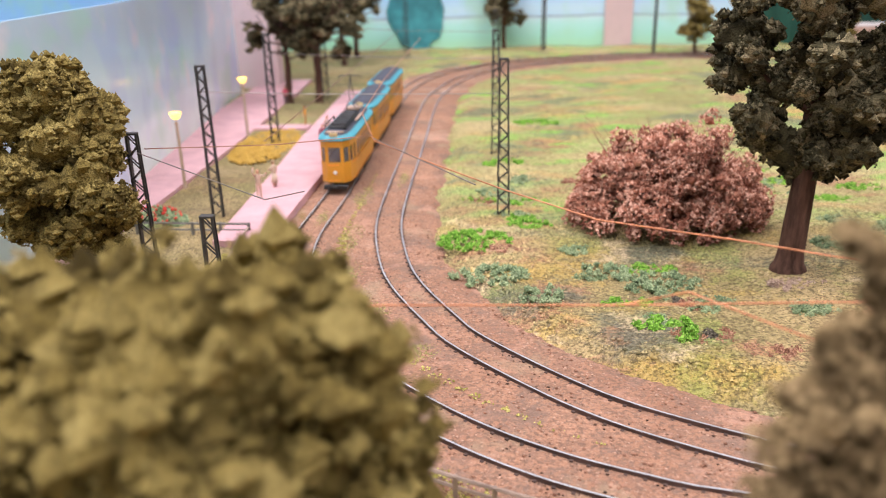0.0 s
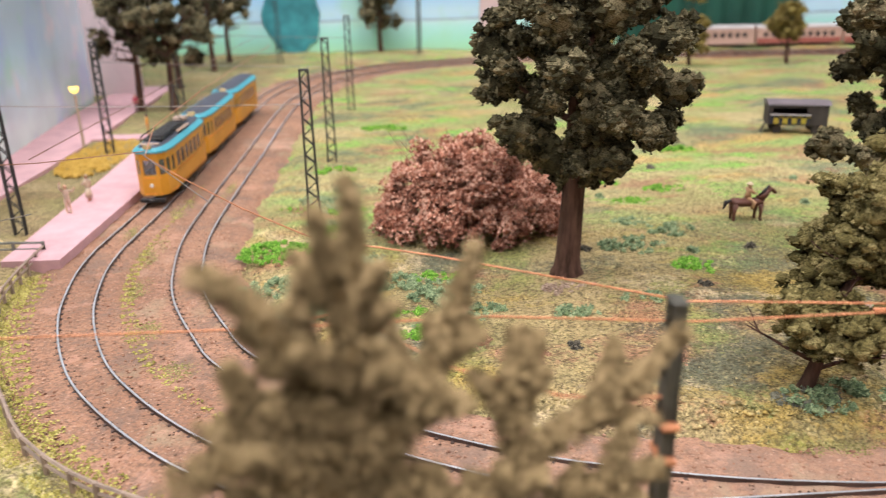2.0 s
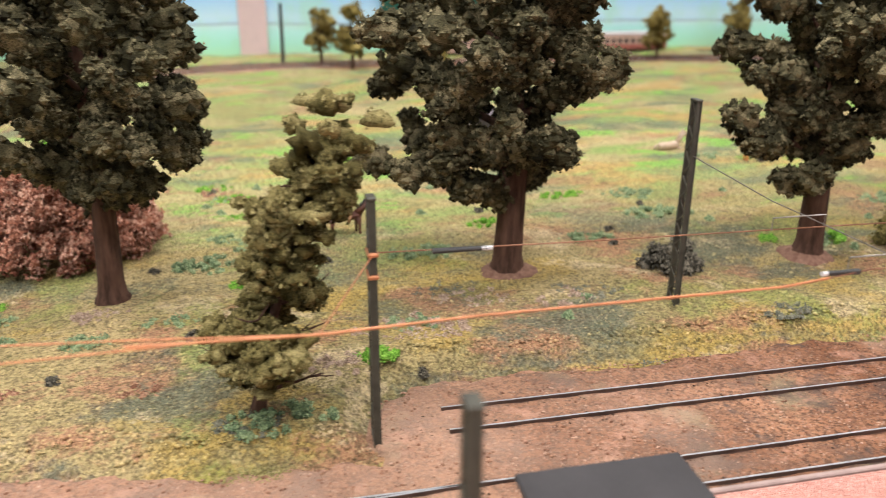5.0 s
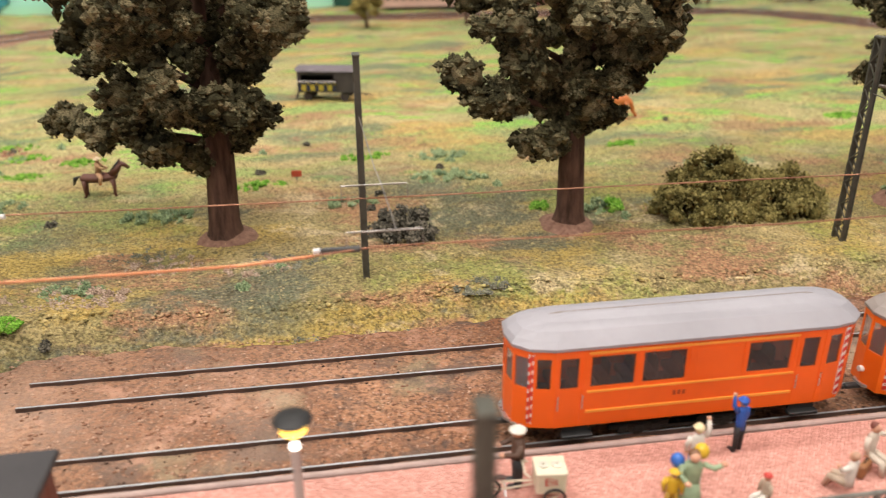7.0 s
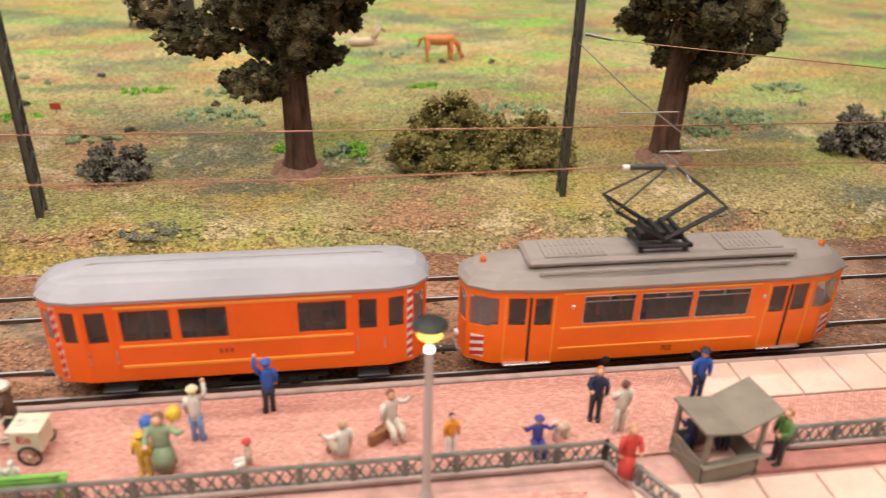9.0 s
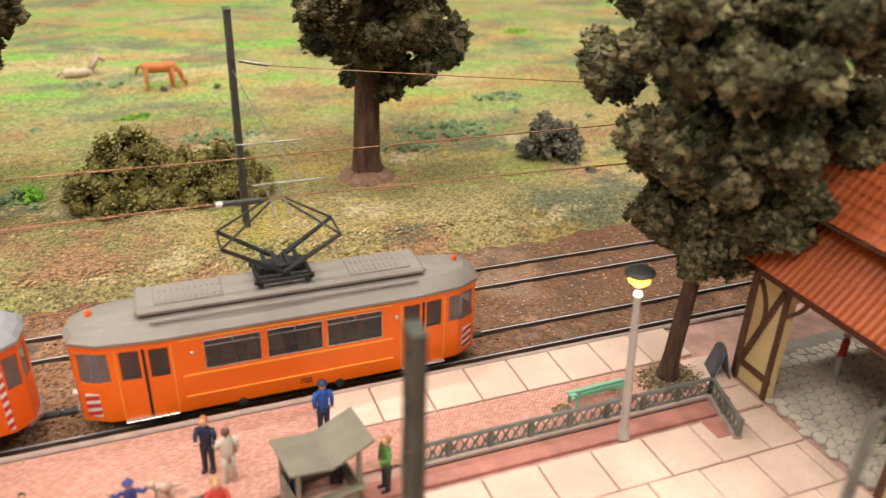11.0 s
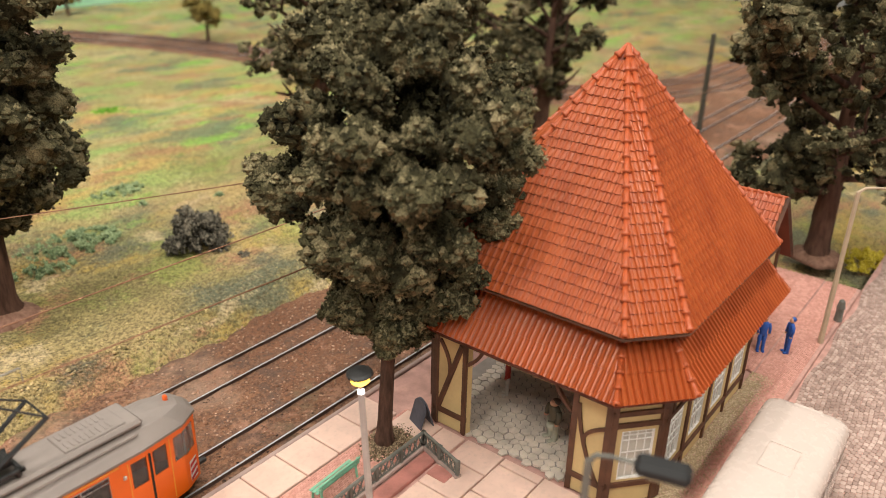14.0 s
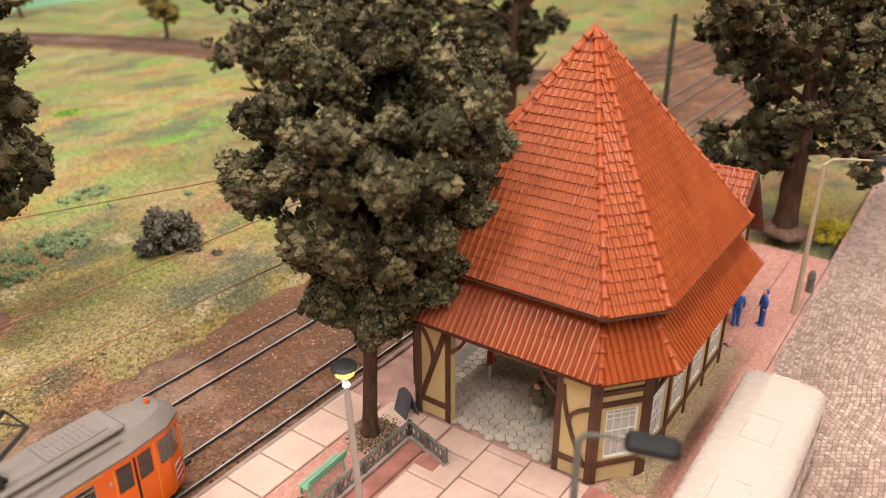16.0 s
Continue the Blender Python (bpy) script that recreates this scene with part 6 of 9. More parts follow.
def foam_tree(name, m, label, h, reach_x, reach_y, crown_z, trunk_r, seed, leaf, lobe=0.0095, chips=27000, size=0.00085, per=64, mound=True, tilt=(0.0, 0.0), fill=62, outline=(0.30, 0.72, 1.0, 0.88, 0.32), side_limbs=()):
    """A model tree: flared trunk, limbs, and a crown of foam lobes along the limbs, each lobe a heap of small nodules and grains.
    reach_x, reach_y: how far the crown goes to either side; outline: its width from foot to top; side_limbs: (angle, height, length) of further limbs."""
    rng, nrng = random.Random(seed), np.random.default_rng(seed)
    t = group_thing(name, m, label, "tree", "trees of the layout")
    top = 0.84 * h
    zs = (-0.003, 0.001, 0.004, 0.010, 0.3 * h, 0.5 * h, 0.68 * h, top)
    stem = [Vector((tilt[0] * z + 0.0012 * math.sin(z * 55 + seed), tilt[1] * z, z)) for z in zs]
    Geo().tube(stem, [trunk_r * k for k in (1.55, 1.38, 1.14, 1.0, 0.84, 0.5, 0.3, 0.1)], 14).ob("trunk", BARK, t, smooth=True)
    plan = []
    n = 16
    for i in range(n):
        k = (i + 0.5) / n
        z = crown_z * 0.95 + (top - crown_z * 0.95) * k
        wide = float(np.interp(k, (0, 0.15, 0.4, 0.7, 1.0), outline)) * 0.95 + 0.05
        plan.append((i * 2.4 + rng.uniform(-0.35, 0.35), z, wide * rng.uniform(0.75, 0.98), 0.35 + 0.6 * k, None))
    plan += [(a, z, 1.0, 0.15, l) for a, z, l in side_limbs]
    L = []
    for ang, z, k, rise, fixed in plan:
        c, s = math.cos(ang), math.sin(ang)
        ext = math.hypot(c * reach_x[c > 0], s * reach_y[s > 0])
        length = fixed or ext * k
        base = Vector((tilt[0] * z, tilt[1] * z, z))
        d = Vector((c, s, rise))
        pts = branch(rng, base, d, max(0.012, length - lobe * 0.8) * (1 + 0.25 * rise), 0.13)
        limb = Geo().tube(pts, [trunk_r * 0.40 * (1 - 0.55 * z / h) * (1 - 0.15 * j) for j in range(len(pts))], 6)
        subs = [pts]
        for _ in range(2):
            j = rng.randint(2, 4)
            dd = (pts[j] - pts[j - 1]).normalized() + Vector((rng.uniform(-1, 1), rng.uniform(-1, 1), rng.uniform(-0.5, 0.6)))
            sub = branch(rng, pts[j], dd, length * 0.40, 0.2, 3)
            limb.tube(sub, [trunk_r * 0.15, trunk_r * 0.12, trunk_r * 0.09, trunk_r * 0.05], 5)
            subs.append(sub)
        limb.ob("limb", BARK, t, smooth=True)
        for way in subs:
            for q in (0.45, 0.72, 1.0) if way is pts else (0.55, 1.0):
                if rng.random() > 0.93:
                    continue
                f = q * (len(way) - 1)
                j = min(int(f), len(way) - 2)
                p = way[j].lerp(way[j + 1], f - j) + Vector((rng.gauss(0, 1), rng.gauss(0, 1), rng.gauss(0.3, 0.7))) * lobe * 0.25
                if p.z - lobe * 0.5 < crown_z * 0.8 and not fixed:
                    p.z = crown_z * 0.8 + lobe * rng.uniform(0.5, 1.0)
                L.append((p, (way[j + 1] - way[j]).normalized(), lobe * rng.uniform(0.72, 1.25)))
    # lobes that fill the crown between the limbs, out to its outline
    made = 0
    while made < fill:
        k, ang, w = rng.random() ** 0.9, rng.uniform(0, 2 * math.pi), rng.uniform(0.40, 1.0) ** 0.7
        c, s = math.cos(ang), math.sin(ang)
        prof = float(np.interp(k, (0, 0.15, 0.4, 0.7, 1.0), outline))
        z = crown_z + lobe * 0.5 + (h - crown_z) * 0.96 * k
        r = max(0.004, math.hypot(c * reach_x[c > 0], s * reach_y[s > 0]) * prof - lobe * 0.9) * w
        p = Vector((r * c + tilt[0] * z, r * s + tilt[1] * z, z))
        if any((p - q[0]).length < lobe * 0.95 for q in L):
            made += 0.12
            continue
        L.append((p, Vector((c, s, rng.uniform(-0.3, 0.6))).normalized(), lobe * rng.uniform(0.7, 1.3)))
        made += 1
    for k in range(9):
        z = crown_z + lobe * 0.8 + (top - crown_z) * k / 9
        L.append((Vector((tilt[0] * z, tilt[1] * z, z)) + Vector((rng.gauss(0, 1), rng.gauss(0, 1), 0)) * lobe * 0.7, Vector((0.3, 0.2, 1)).normalized(), lobe * rng.uniform(0.8, 1.1)))
    for _ in range(7):
        L.append((Vector((tilt[0] * h, tilt[1] * h, top + rng.uniform(-0.06, 0.10) * h)) + Vector((rng.gauss(0, 1), rng.gauss(0, 1), 0)) * lobe * 0.9, Vector((0, 0, 1)), lobe * rng.uniform(0.8, 1.15)))
    # nodules on each drawn-out lobe
    C, R, N = [], [], []
    core = Geo()
    for p, d, r in L:
        a = d.orthogonal().normalized()
        b = d.cross(a)
        core.tube([p - d * r * 0.95, p - d * r * 0.5, p + d * r * 0.3, p + d * r * 0.9], [r * 0.25, r * 0.68, r * 0.68, r * 0.2], 7)
        for _ in range(per):
            v = Vector((rng.gauss(0, 1), rng.gauss(0, 1), rng.gauss(0, 1))).normalized()
            w = rng.uniform(0.66, 1.0)
            off = d * v.x * r * 1.25 * w + a * v.y * r * 0.82 * w + b * v.z * r * 0.82 * w
            C.append(tuple(p + off))
            N.append(tuple(off.normalized()))
            R.append(r * rng.uniform(0.12, 0.27))
    C, R, N = np.array(C), np.array(R), np.array(N)
    iv, jf = OCTA
    V = (C[:, None] + iv[None] * R[:, None, None] * nrng.uniform(0.8, 1.35, (len(C), len(iv), 1)) * nrng.uniform(0.75, 1.3, (len(C), 1, 3))).reshape(-1, 3)
    F = (jf[None] + (np.arange(len(C)) * len(iv))[:, None, None]).reshape(-1, 3)
    nn = len(V)
    me = bpy.data.meshes.new("inner_crown")
    me.from_pydata(V.tolist() + core.v, [], F.tolist() + [tuple(i + nn for i in f) for f in core.f])
    me.materials.append(leaf)
    new("inner_crown", me).parent = t
    at = nrng.integers(0, len(C), chips)
    d = N[at] * 0.7 + nrng.normal(size=(chips, 3))
    d /= np.linalg.norm(d, axis=-1, keepdims=True)
    P = C[at] + d * R[at][:, None] * nrng.uniform(0.92, 1.22, (chips, 1))
    scatter("crown", CHIP, P, size * nrng.uniform(0.5, 1.3, chips), leaf, nrng, parent=t)
    if mound:
        gm = Geo()
        gm.lathe((0, 0, -0.003), [(trunk_r * 2.3, 0.0), (trunk_r * 2.0, 0.0030), (trunk_r * 1.6, 0.0048), (trunk_r * 0.9, 0.0075)], 14)
        for i, v in enumerate(gm.v):
            k = 1 + 0.28 * noise.noise(Vector(v) * 120 + Vector((seed, 0, 0)))
            gm.v[i] = (v[0] * k, v[1] * k, v[2])
        gm.ob("root_mound", PEDESTAL, t, smooth=True)
    return t


def stand(x, y):
    return pose(x, y, PAVE_Z if (x > 0.3 and y < 0.185) else ground_z(x, y))


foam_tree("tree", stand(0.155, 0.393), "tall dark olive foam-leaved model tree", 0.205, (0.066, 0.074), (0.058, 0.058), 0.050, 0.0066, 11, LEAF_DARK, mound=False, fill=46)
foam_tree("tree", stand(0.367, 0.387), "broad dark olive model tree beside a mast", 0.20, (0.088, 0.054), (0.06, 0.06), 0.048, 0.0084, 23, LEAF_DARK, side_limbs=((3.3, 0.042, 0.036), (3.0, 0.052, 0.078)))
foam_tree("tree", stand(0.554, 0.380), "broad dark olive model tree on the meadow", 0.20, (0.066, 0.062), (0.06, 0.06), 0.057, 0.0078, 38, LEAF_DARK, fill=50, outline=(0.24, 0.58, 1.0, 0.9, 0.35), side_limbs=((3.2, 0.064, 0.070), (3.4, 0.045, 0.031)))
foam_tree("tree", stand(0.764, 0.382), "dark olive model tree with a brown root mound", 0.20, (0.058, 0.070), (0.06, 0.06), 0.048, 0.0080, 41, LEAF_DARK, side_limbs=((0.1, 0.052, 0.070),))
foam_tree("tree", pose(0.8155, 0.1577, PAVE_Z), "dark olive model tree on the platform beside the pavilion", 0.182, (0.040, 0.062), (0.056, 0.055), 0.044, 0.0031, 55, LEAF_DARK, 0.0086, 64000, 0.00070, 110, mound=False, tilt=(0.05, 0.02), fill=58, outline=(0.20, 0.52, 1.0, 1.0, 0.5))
twig = Geo().tube([(0.826, 0.158, 0.140), (0.842, 0.157, 0.1385), (0.858, 0.154, 0.132), (0.872, 0.150, 0.122), (0.882, 0.146, 0.108)], [0.0014, 0.0012, 0.0010, 0.0008, 0.0005], 7).ob("bare_branch", BARK, smooth=True)
tagged(twig, "bare curved brown branch leaning from the platform tree", "branch")
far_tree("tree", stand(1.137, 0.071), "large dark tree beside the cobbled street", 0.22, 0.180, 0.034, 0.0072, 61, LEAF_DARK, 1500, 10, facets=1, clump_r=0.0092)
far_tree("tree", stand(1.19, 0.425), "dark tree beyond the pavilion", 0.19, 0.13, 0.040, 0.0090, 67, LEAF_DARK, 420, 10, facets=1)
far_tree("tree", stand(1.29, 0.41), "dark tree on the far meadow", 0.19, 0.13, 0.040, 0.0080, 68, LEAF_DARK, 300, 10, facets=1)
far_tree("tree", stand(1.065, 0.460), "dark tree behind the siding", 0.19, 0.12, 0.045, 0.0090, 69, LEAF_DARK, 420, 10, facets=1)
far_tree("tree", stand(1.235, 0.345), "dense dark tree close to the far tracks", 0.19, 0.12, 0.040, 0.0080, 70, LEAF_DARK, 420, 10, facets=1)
far_tree("conifer", stand(0.226, 0.270), "narrow olive green young tree beside the track", 0.128, 0.058, 0.004, 0.0026, 71, LEAF_PINE, 340, 20, mound=False, slim=True, clump_r=0.0070, tilt=(0.28, 0.0))
for k, (tx, ty, th, tw2) in enumerate(((-0.250, 0.945, 0.15, 0.085), (-0.217, 0.958, 0.17, 0.09), (-0.252, 1.11, 0.17, 0.10), (-0.250, 1.30, 0.17, 0.11), (-0.243, 1.385, 0.16, 0.10), (0.015, 1.47, 0.13, 0.08))):
    far_tree("tree", stand(tx, ty), "slender dark pine on the bank beside the promenade" if k < 5 else "small dark tree before the backdrop", th, tw2, 0.055 if k < 5 else 0.04, 0.0042, 80 + k, LEAF_DARK, 190, 16, mound=False, size=0.0013, clump_r=0.0095, fine=False, facets=1)
for k, (tx, ty, th) in enumerate(((0.495, 1.215, 0.12), (0.653, 1.224, 0.12), (0.38, 1.30, 0.12), (1.15, 1.42, 0.10), (0.95, 1.36, 0.10), (1.37, 1.03, 0.12), (1.35, 1.41, 0.12), (0.335, 1.38, 0.10))):
    far_tree("tree", stand(tx, ty), "small olive green tree far across the meadow", th, 0.062, 0.022, 0.0028, 90 + k, LEAF_OLIVE, 110, 14, mound=False, size=0.0013, clump_r=0.0088, slim=True, fine=False, facets=1)


def bush(name, x, y, rx, ry, h, leaf, label, seed, clumps, grain, clump_r, size, twigs=0, twig_mat=None, dense=False):
    rng, nrng = random.Random(seed), np.random.default_rng(seed)
    t = group_thing(name, pose(x, y, ground_z(x, y) - 0.001), label, "bush", "bushes")
    C, R = [], []
    for _ in range(clumps):
        a, r = rng.uniform(0, 2 * math.pi), math.sqrt(rng.random())
        top = h * math.sqrt(max(0.05, 1 - r * r)) * rng.uniform(0.75, 1.05)
        C.append((rx * r * math.cos(a), ry * r * math.sin(a), top * rng.uniform(0.25, 1.0)))
        R.append(clump_r * rng.uniform(0.6, 1.2))
    C, R = np.array(C), np.array(R)
    d = nrng.normal(size=(len(C), grain, 3))
    d[..., 2] += 0.35
    d /= np.linalg.norm(d, axis=-1, keepdims=True)
    P = (C[:, None] + d * R[:, None, None] * nrng.uniform(0.7, 1.1, (len(C), grain, 1))).reshape(-1, 3)
    P[:, 2] = np.maximum(P[:, 2], 0.0002)
    scatter("leaves", CHIP, P, size * nrng.uniform(0.6, 1.4, len(P)), leaf, nrng, parent=t)
    if twigs:
        for _ in range(twigs):
            a = rng.uniform(0, 2 * math.pi)
            e = Vector((rx * 0.95 * math.cos(a) * rng.uniform(0.2, 1), ry * 0.95 * math.sin(a) * rng.uniform(0.2, 1), h * rng.uniform(0.4, 1.0)))
            g = Geo()
            g.tube(branch(rng, Vector((e.x * 0.15, e.y * 0.15, 0)), e, e.length, 0.12, 4), [0.0005, 0.0004, 0.0003, 0.0002, 0.0001], 4)
            g.ob("twig", twig_mat or TWIG, t)
    if not twigs or dense:
        scatter("inner_leaves", (np.array(ICO[1][0]), np.array(ICO[1][1])), C, R * (0.42 if dense else 0.7), leaf, nrng, parent=t)
    return t


bush("russet_bush", 0.108, 0.480, 0.061, 0.045, 0.068, LEAF_RED, "round russet red leafy bush on the meadow", 3, 420, 64, 0.0060, 0.0011, 60, painted("russet_twig", (0.36, 0.16, 0.12), 0.8), True)
bush("olive_bush", 0.634, 0.375, 0.029, 0.021, 0.037, LEAF_BUSH, "olive green foam bush in dry grass", 4, 150, 60, 0.0058, 0.0009)
bush("olive_bush", 0.677, 0.377, 0.027, 0.020, 0.031, LEAF_BUSH, "olive green foam bush beside a mast", 5, 100, 60, 0.0058, 0.0009)
bush("grey_bush", 0.460, 0.372, 0.016, 0.012, 0.018, LEAF_GREY, "small grey brown bush behind a mast", 6, 36, 55, 0.0050, 0.0010)
bush("dark_bush", 0.880, 0.375, 0.018, 0.015, 0.026, LEAF_GREY, "round dark bush on the meadow", 7, 46, 60, 0.0056, 0.0011)

# ---- small things ----
PAINTS = {}


def paint(c, rough=0.6):
    key = (c, rough)
    if key not in PAINTS:
        PAINTS[key] = painted("figure_paint", c, rough, 0.08, 400, bump=0.00003, grime=0.15)
    return PAINTS[key]


SKIN = (0.62, 0.33, 0.21)
BROWN_COAT, BLUE, NAVY, WHITE_C, GREEN_C, YELLOW_C, RED_C, BEIGE, BLACK_C, PURPLE, ORANGE_C, JEANS = (0.10, 0.05, 0.03), (0.02, 0.09, 0.38), (0.012, 0.018, 0.055), (0.72, 0.66, 0.58), (0.27, 0.34, 0.20), (0.70, 0.42, 0.02), (0.55, 0.05, 0.035), (0.48, 0.37, 0.27), (0.02, 0.018, 0.018), (0.06, 0.06, 0.26), (0.80, 0.22, 0.02), (0.16, 0.28, 0.50)


def figurine(x, y, z, yaw, label, coat, legs, hair, h=0.0200, arms=("down", "down"), skirt=False, hat=None, seat=False, extra=None, skin=SKIN):
    """A small painted model figure in one mesh, facing local +y."""
    g = Geo()
    mats = [paint(coat), paint(legs), paint(skin), paint(hair)] + ([paint(hat)] if hat else [])
    k = h / 0.0200
    hip = 0.0098 * k if not seat else 0.0045 * k
    sh = hip + 0.0066 * k
    if seat:
        for s in (-1, 1):
            g.tube([(s * 0.0012 * k, 0, hip), (s * 0.0014 * k, 0.005 * k, hip - 0.0004), (s * 0.0014 * k, 0.0058 * k, 0.0004)], [0.0013 * k, 0.0011 * k, 0.0008 * k], 7, 1)
    elif skirt:
        g.lathe((0, 0, 0.003 * k), [(0.0026 * k, 0), (0.0024 * k, 0.003 * k), (0.0018 * k, 0.007 * k)], 10, 0)
        for s in (-1, 1):
            g.tube([(s * 0.0009 * k, 0, 0.0), (s * 0.0009 * k, 0, 0.004 * k)], [0.0007 * k, 0.0008 * k], 6, 2)
    else:
        for s in (-1, 1):
            g.tube([(s * 0.0013 * k, 0.0006 * k, 0.0), (s * 0.0012 * k, 0, 0.0008 * k), (s * 0.0011 * k, 0, hip * 0.55), (s * 0.0010 * k, 0, hip)], [0.0009 * k, 0.0008 * k, 0.00095 * k, 0.0013 * k], 7, 1)
            g.box((s * 0.0013 * k, 0.0008 * k, 0.0004 * k), (0.0014 * k, 0.0030 * k, 0.0009 * k), 1, 0.0003 * k)
    n = 10
    rings = []
    for zz, a, b in ((hip - 0.0012 * k, 0.0019, 0.0014), (hip + 0.0012 * k, 0.0018, 0.0013), (sh - 0.0014 * k, 0.0022, 0.0014), (sh, 0.0018, 0.0011), (sh + 0.0006 * k, 0.0007, 0.0007)):
        rings.append([(a * k * math.cos(2 * math.pi * i / n), b * k * math.sin(2 * math.pi * i / n), zz) for i in range(n)])
    loft(g, rings, 0, cap_bottom=True)
    for s, how in zip((-1, 1), arms):
        a = Vector((s * 0.0021 * k, 0, sh - 0.0006 * k))
        if how == "up":
            b, c = Vector((s * 0.0034 * k, 0.0008 * k, sh + 0.0016 * k)), Vector((s * 0.0030 * k, 0.0014 * k, sh + 0.0054 * k))
        elif how == "out":
            b, c = Vector((s * 0.0042 * k, 0.0008 * k, sh - 0.0012 * k)), Vector((s * 0.0058 * k, 0.0014 * k, sh + 0.0010 * k))
        elif how == "fore":
            b, c = Vector((s * 0.0028 * k, 0.0006 * k, sh - 0.0032 * k)), Vector((s * 0.0018 * k, 0.0036 * k, sh - 0.0036 * k))
        else:
            b, c = Vector((s * 0.0029 * k, 0.0002 * k, sh - 0.0032 * k)), Vector((s * 0.0027 * k, 0.0008 * k, sh - 0.0062 * k))
        g.tube([a, b, c], [0.0009 * k, 0.0008 * k, 0.0006 * k], 6, 0)
        g.ball(c, 0.0008 * k, 2, 1)
    g.ball((0, 0.0002 * k, sh + 0.0021 * k), (0.0012 * k, 0.0013 * k, 0.0016 * k), 2, 2)
    g.ball((0, -0.0003 * k, sh + 0.0026 * k), (0.0013 * k, 0.0013 * k, 0.0014 * k), 4 if hat else 3, 2)
    if hat:
        g.lathe((0, 0.0002 * k, sh + 0.0030 * k), [(0.0019 * k, 0), (0.0018 * k, 0.0002 * k), (0.0012 * k, 0.0004 * k), (0.0011 * k, 0.0010 * k)], 9, 4)
    if extra:
        g.box(extra[0], extra[1], 1, 0.0004)
    o = g.ob("figurine", mats, smooth=True)
    o.matrix_world = pose(x, y, z, 0, 0, yaw)
    return tagged(o, label, "figurine", "model figures")


P = PAVE_Z + 0.0001
figurine(0.5280, 0.1655, P, -10, "painted model figure in white shirt and jeans, one arm raised", WHITE_C, JEANS, (0.6, 0.45, 0.2), arms=("down", "up"), hat=(0.75, 0.6, 0.35))
figurine(0.5485, 0.1765, P, 20, "painted model figure in blue coat with raised arm", BLUE, BLACK_C, BLUE, arms=("up", "down"), hat=(0.02, 0.09, 0.40))
mother = figurine(0.5205, 0.1530, P, 170, "painted model figure in long green coat with yellow balloon", GREEN_C, GREEN_C, (0.20, 0.09, 0.04), skirt=True, arms=("out", "fore"))
mother.matrix_world = mother.matrix_world @ Matrix.Diagonal((1.4, 1.4, 1.05, 1))
child = figurine(0.5150, 0.1530, P, 160, "small yellow-clad child figure beside a green coat", YELLOW_C, (0.55, 0.33, 0.05), YELLOW_C, h=0.0135, hat=(0.70, 0.42, 0.02))
child.matrix_world = child.matrix_world @ Matrix.Diagonal((1.35, 1.35, 1.12, 1))
for bx, by, bz, br, tone, words in ((0.5168, 0.1555, 0.0165, 0.0021, (0.03, 0.13, 0.45), "small blue balloon on a string"), (0.5242, 0.1560, 0.0185, 0.0022, (0.72, 0.45, 0.03), "small yellow balloon on a string")):
    ball_thing = group_thing("balloon", pose(bx, by, P), words, "balloon", "balloons")
    Geo().ball((0, 0, bz), (br, br, br * 1.12), level=3).ob("skin", paint(tone, 0.35), ball_thing, smooth=True)
    Geo().tube([(0, 0, bz - br), (0.0004, -0.001, bz - 0.008), (0.0, -0.0015, 0.0)], 0.00012, 4).ob("string", WHITE, ball_thing)
figurine(0.5440, 0.1515, P, 100, "seated beige child figure with red hat", BEIGE, WHITE_C, RED_C, h=0.0150, seat=True, hat=RED_C)
figurine(0.5710, 0.1515, P, 30, "seated figure in pale striped shirt", WHITE_C, BEIGE, (0.5, 0.3, 0.2), seat=True, arms=("out", "down"), h=0.021)
figurine(0.5860, 0.1630, P, 200, "pale figure resting on a brown suitcase", (0.66, 0.56, 0.46), (0.62, 0.52, 0.42), (0.20, 0.06, 0.04), seat=True, arms=("out", "down"), h=0.0215)
suitcase = group_thing("suitcase", pose(0.5820, 0.1590, P, 0, 0, 35), "small brown model suitcase on pink cobbles", "suitcase")
Geo().box((0, 0, 0.0024), (0.0075, 0.0022, 0.0046), bev=0.0005).ob("case", paint((0.30, 0.13, 0.05)), suitcase)
Geo().tube([(-0.0012, 0, 0.0046), (-0.0010, 0, 0.0056), (0.0010, 0, 0.0056), (0.0012, 0, 0.0046)], 0.0002, 5).ob("handle", BLACK, suitcase)
figurine(0.6030, 0.1515, P, 190, "small figure in an orange vest", (0.82, 0.30, 0.03), WHITE_C, BLACK_C, h=0.0150, extra=((0, -0.002, 0.0085), (0.003, 0.0014, 0.003)))
figurine(0.6290, 0.1500, P, 180, "purple blue hooded figure with spread arms", PURPLE, PURPLE, PURPLE, h=0.0175, seat=True, arms=("out", "out"), hat=PURPLE)
figurine(0.6510, 0.1620, P, 160, "figure in dark navy suit holding a white paper", NAVY, BLACK_C, (0.45, 0.12, 0.04), arms=("down", "fore"))
figurine(0.6565, 0.1550, P, 10, "pale beige figure in a long suit", (0.62, 0.53, 0.44), (0.60, 0.51, 0.42), (0.12, 0.06, 0.04), arms=("fore", "down"))
figurine(0.6515, 0.1345, P, 180, "figure in a red brown dress by the railing", RED_C, SKIN, (0.5, 0.28, 0.12), skirt=True, arms=("fore", "down"), h=0.0205)
figurine(0.6880, 0.1680, P, 180, "uniformed figure in bright blue with dark cap", BLUE, NAVY, NAVY, hat=NAVY)
figurine(0.6995, 0.1365, P, 100, "figure in green jacket and dark trousers", (0.10, 0.22, 0.05), BLACK_C, (0.35, 0.16, 0.05), arms=("fore", "down"))
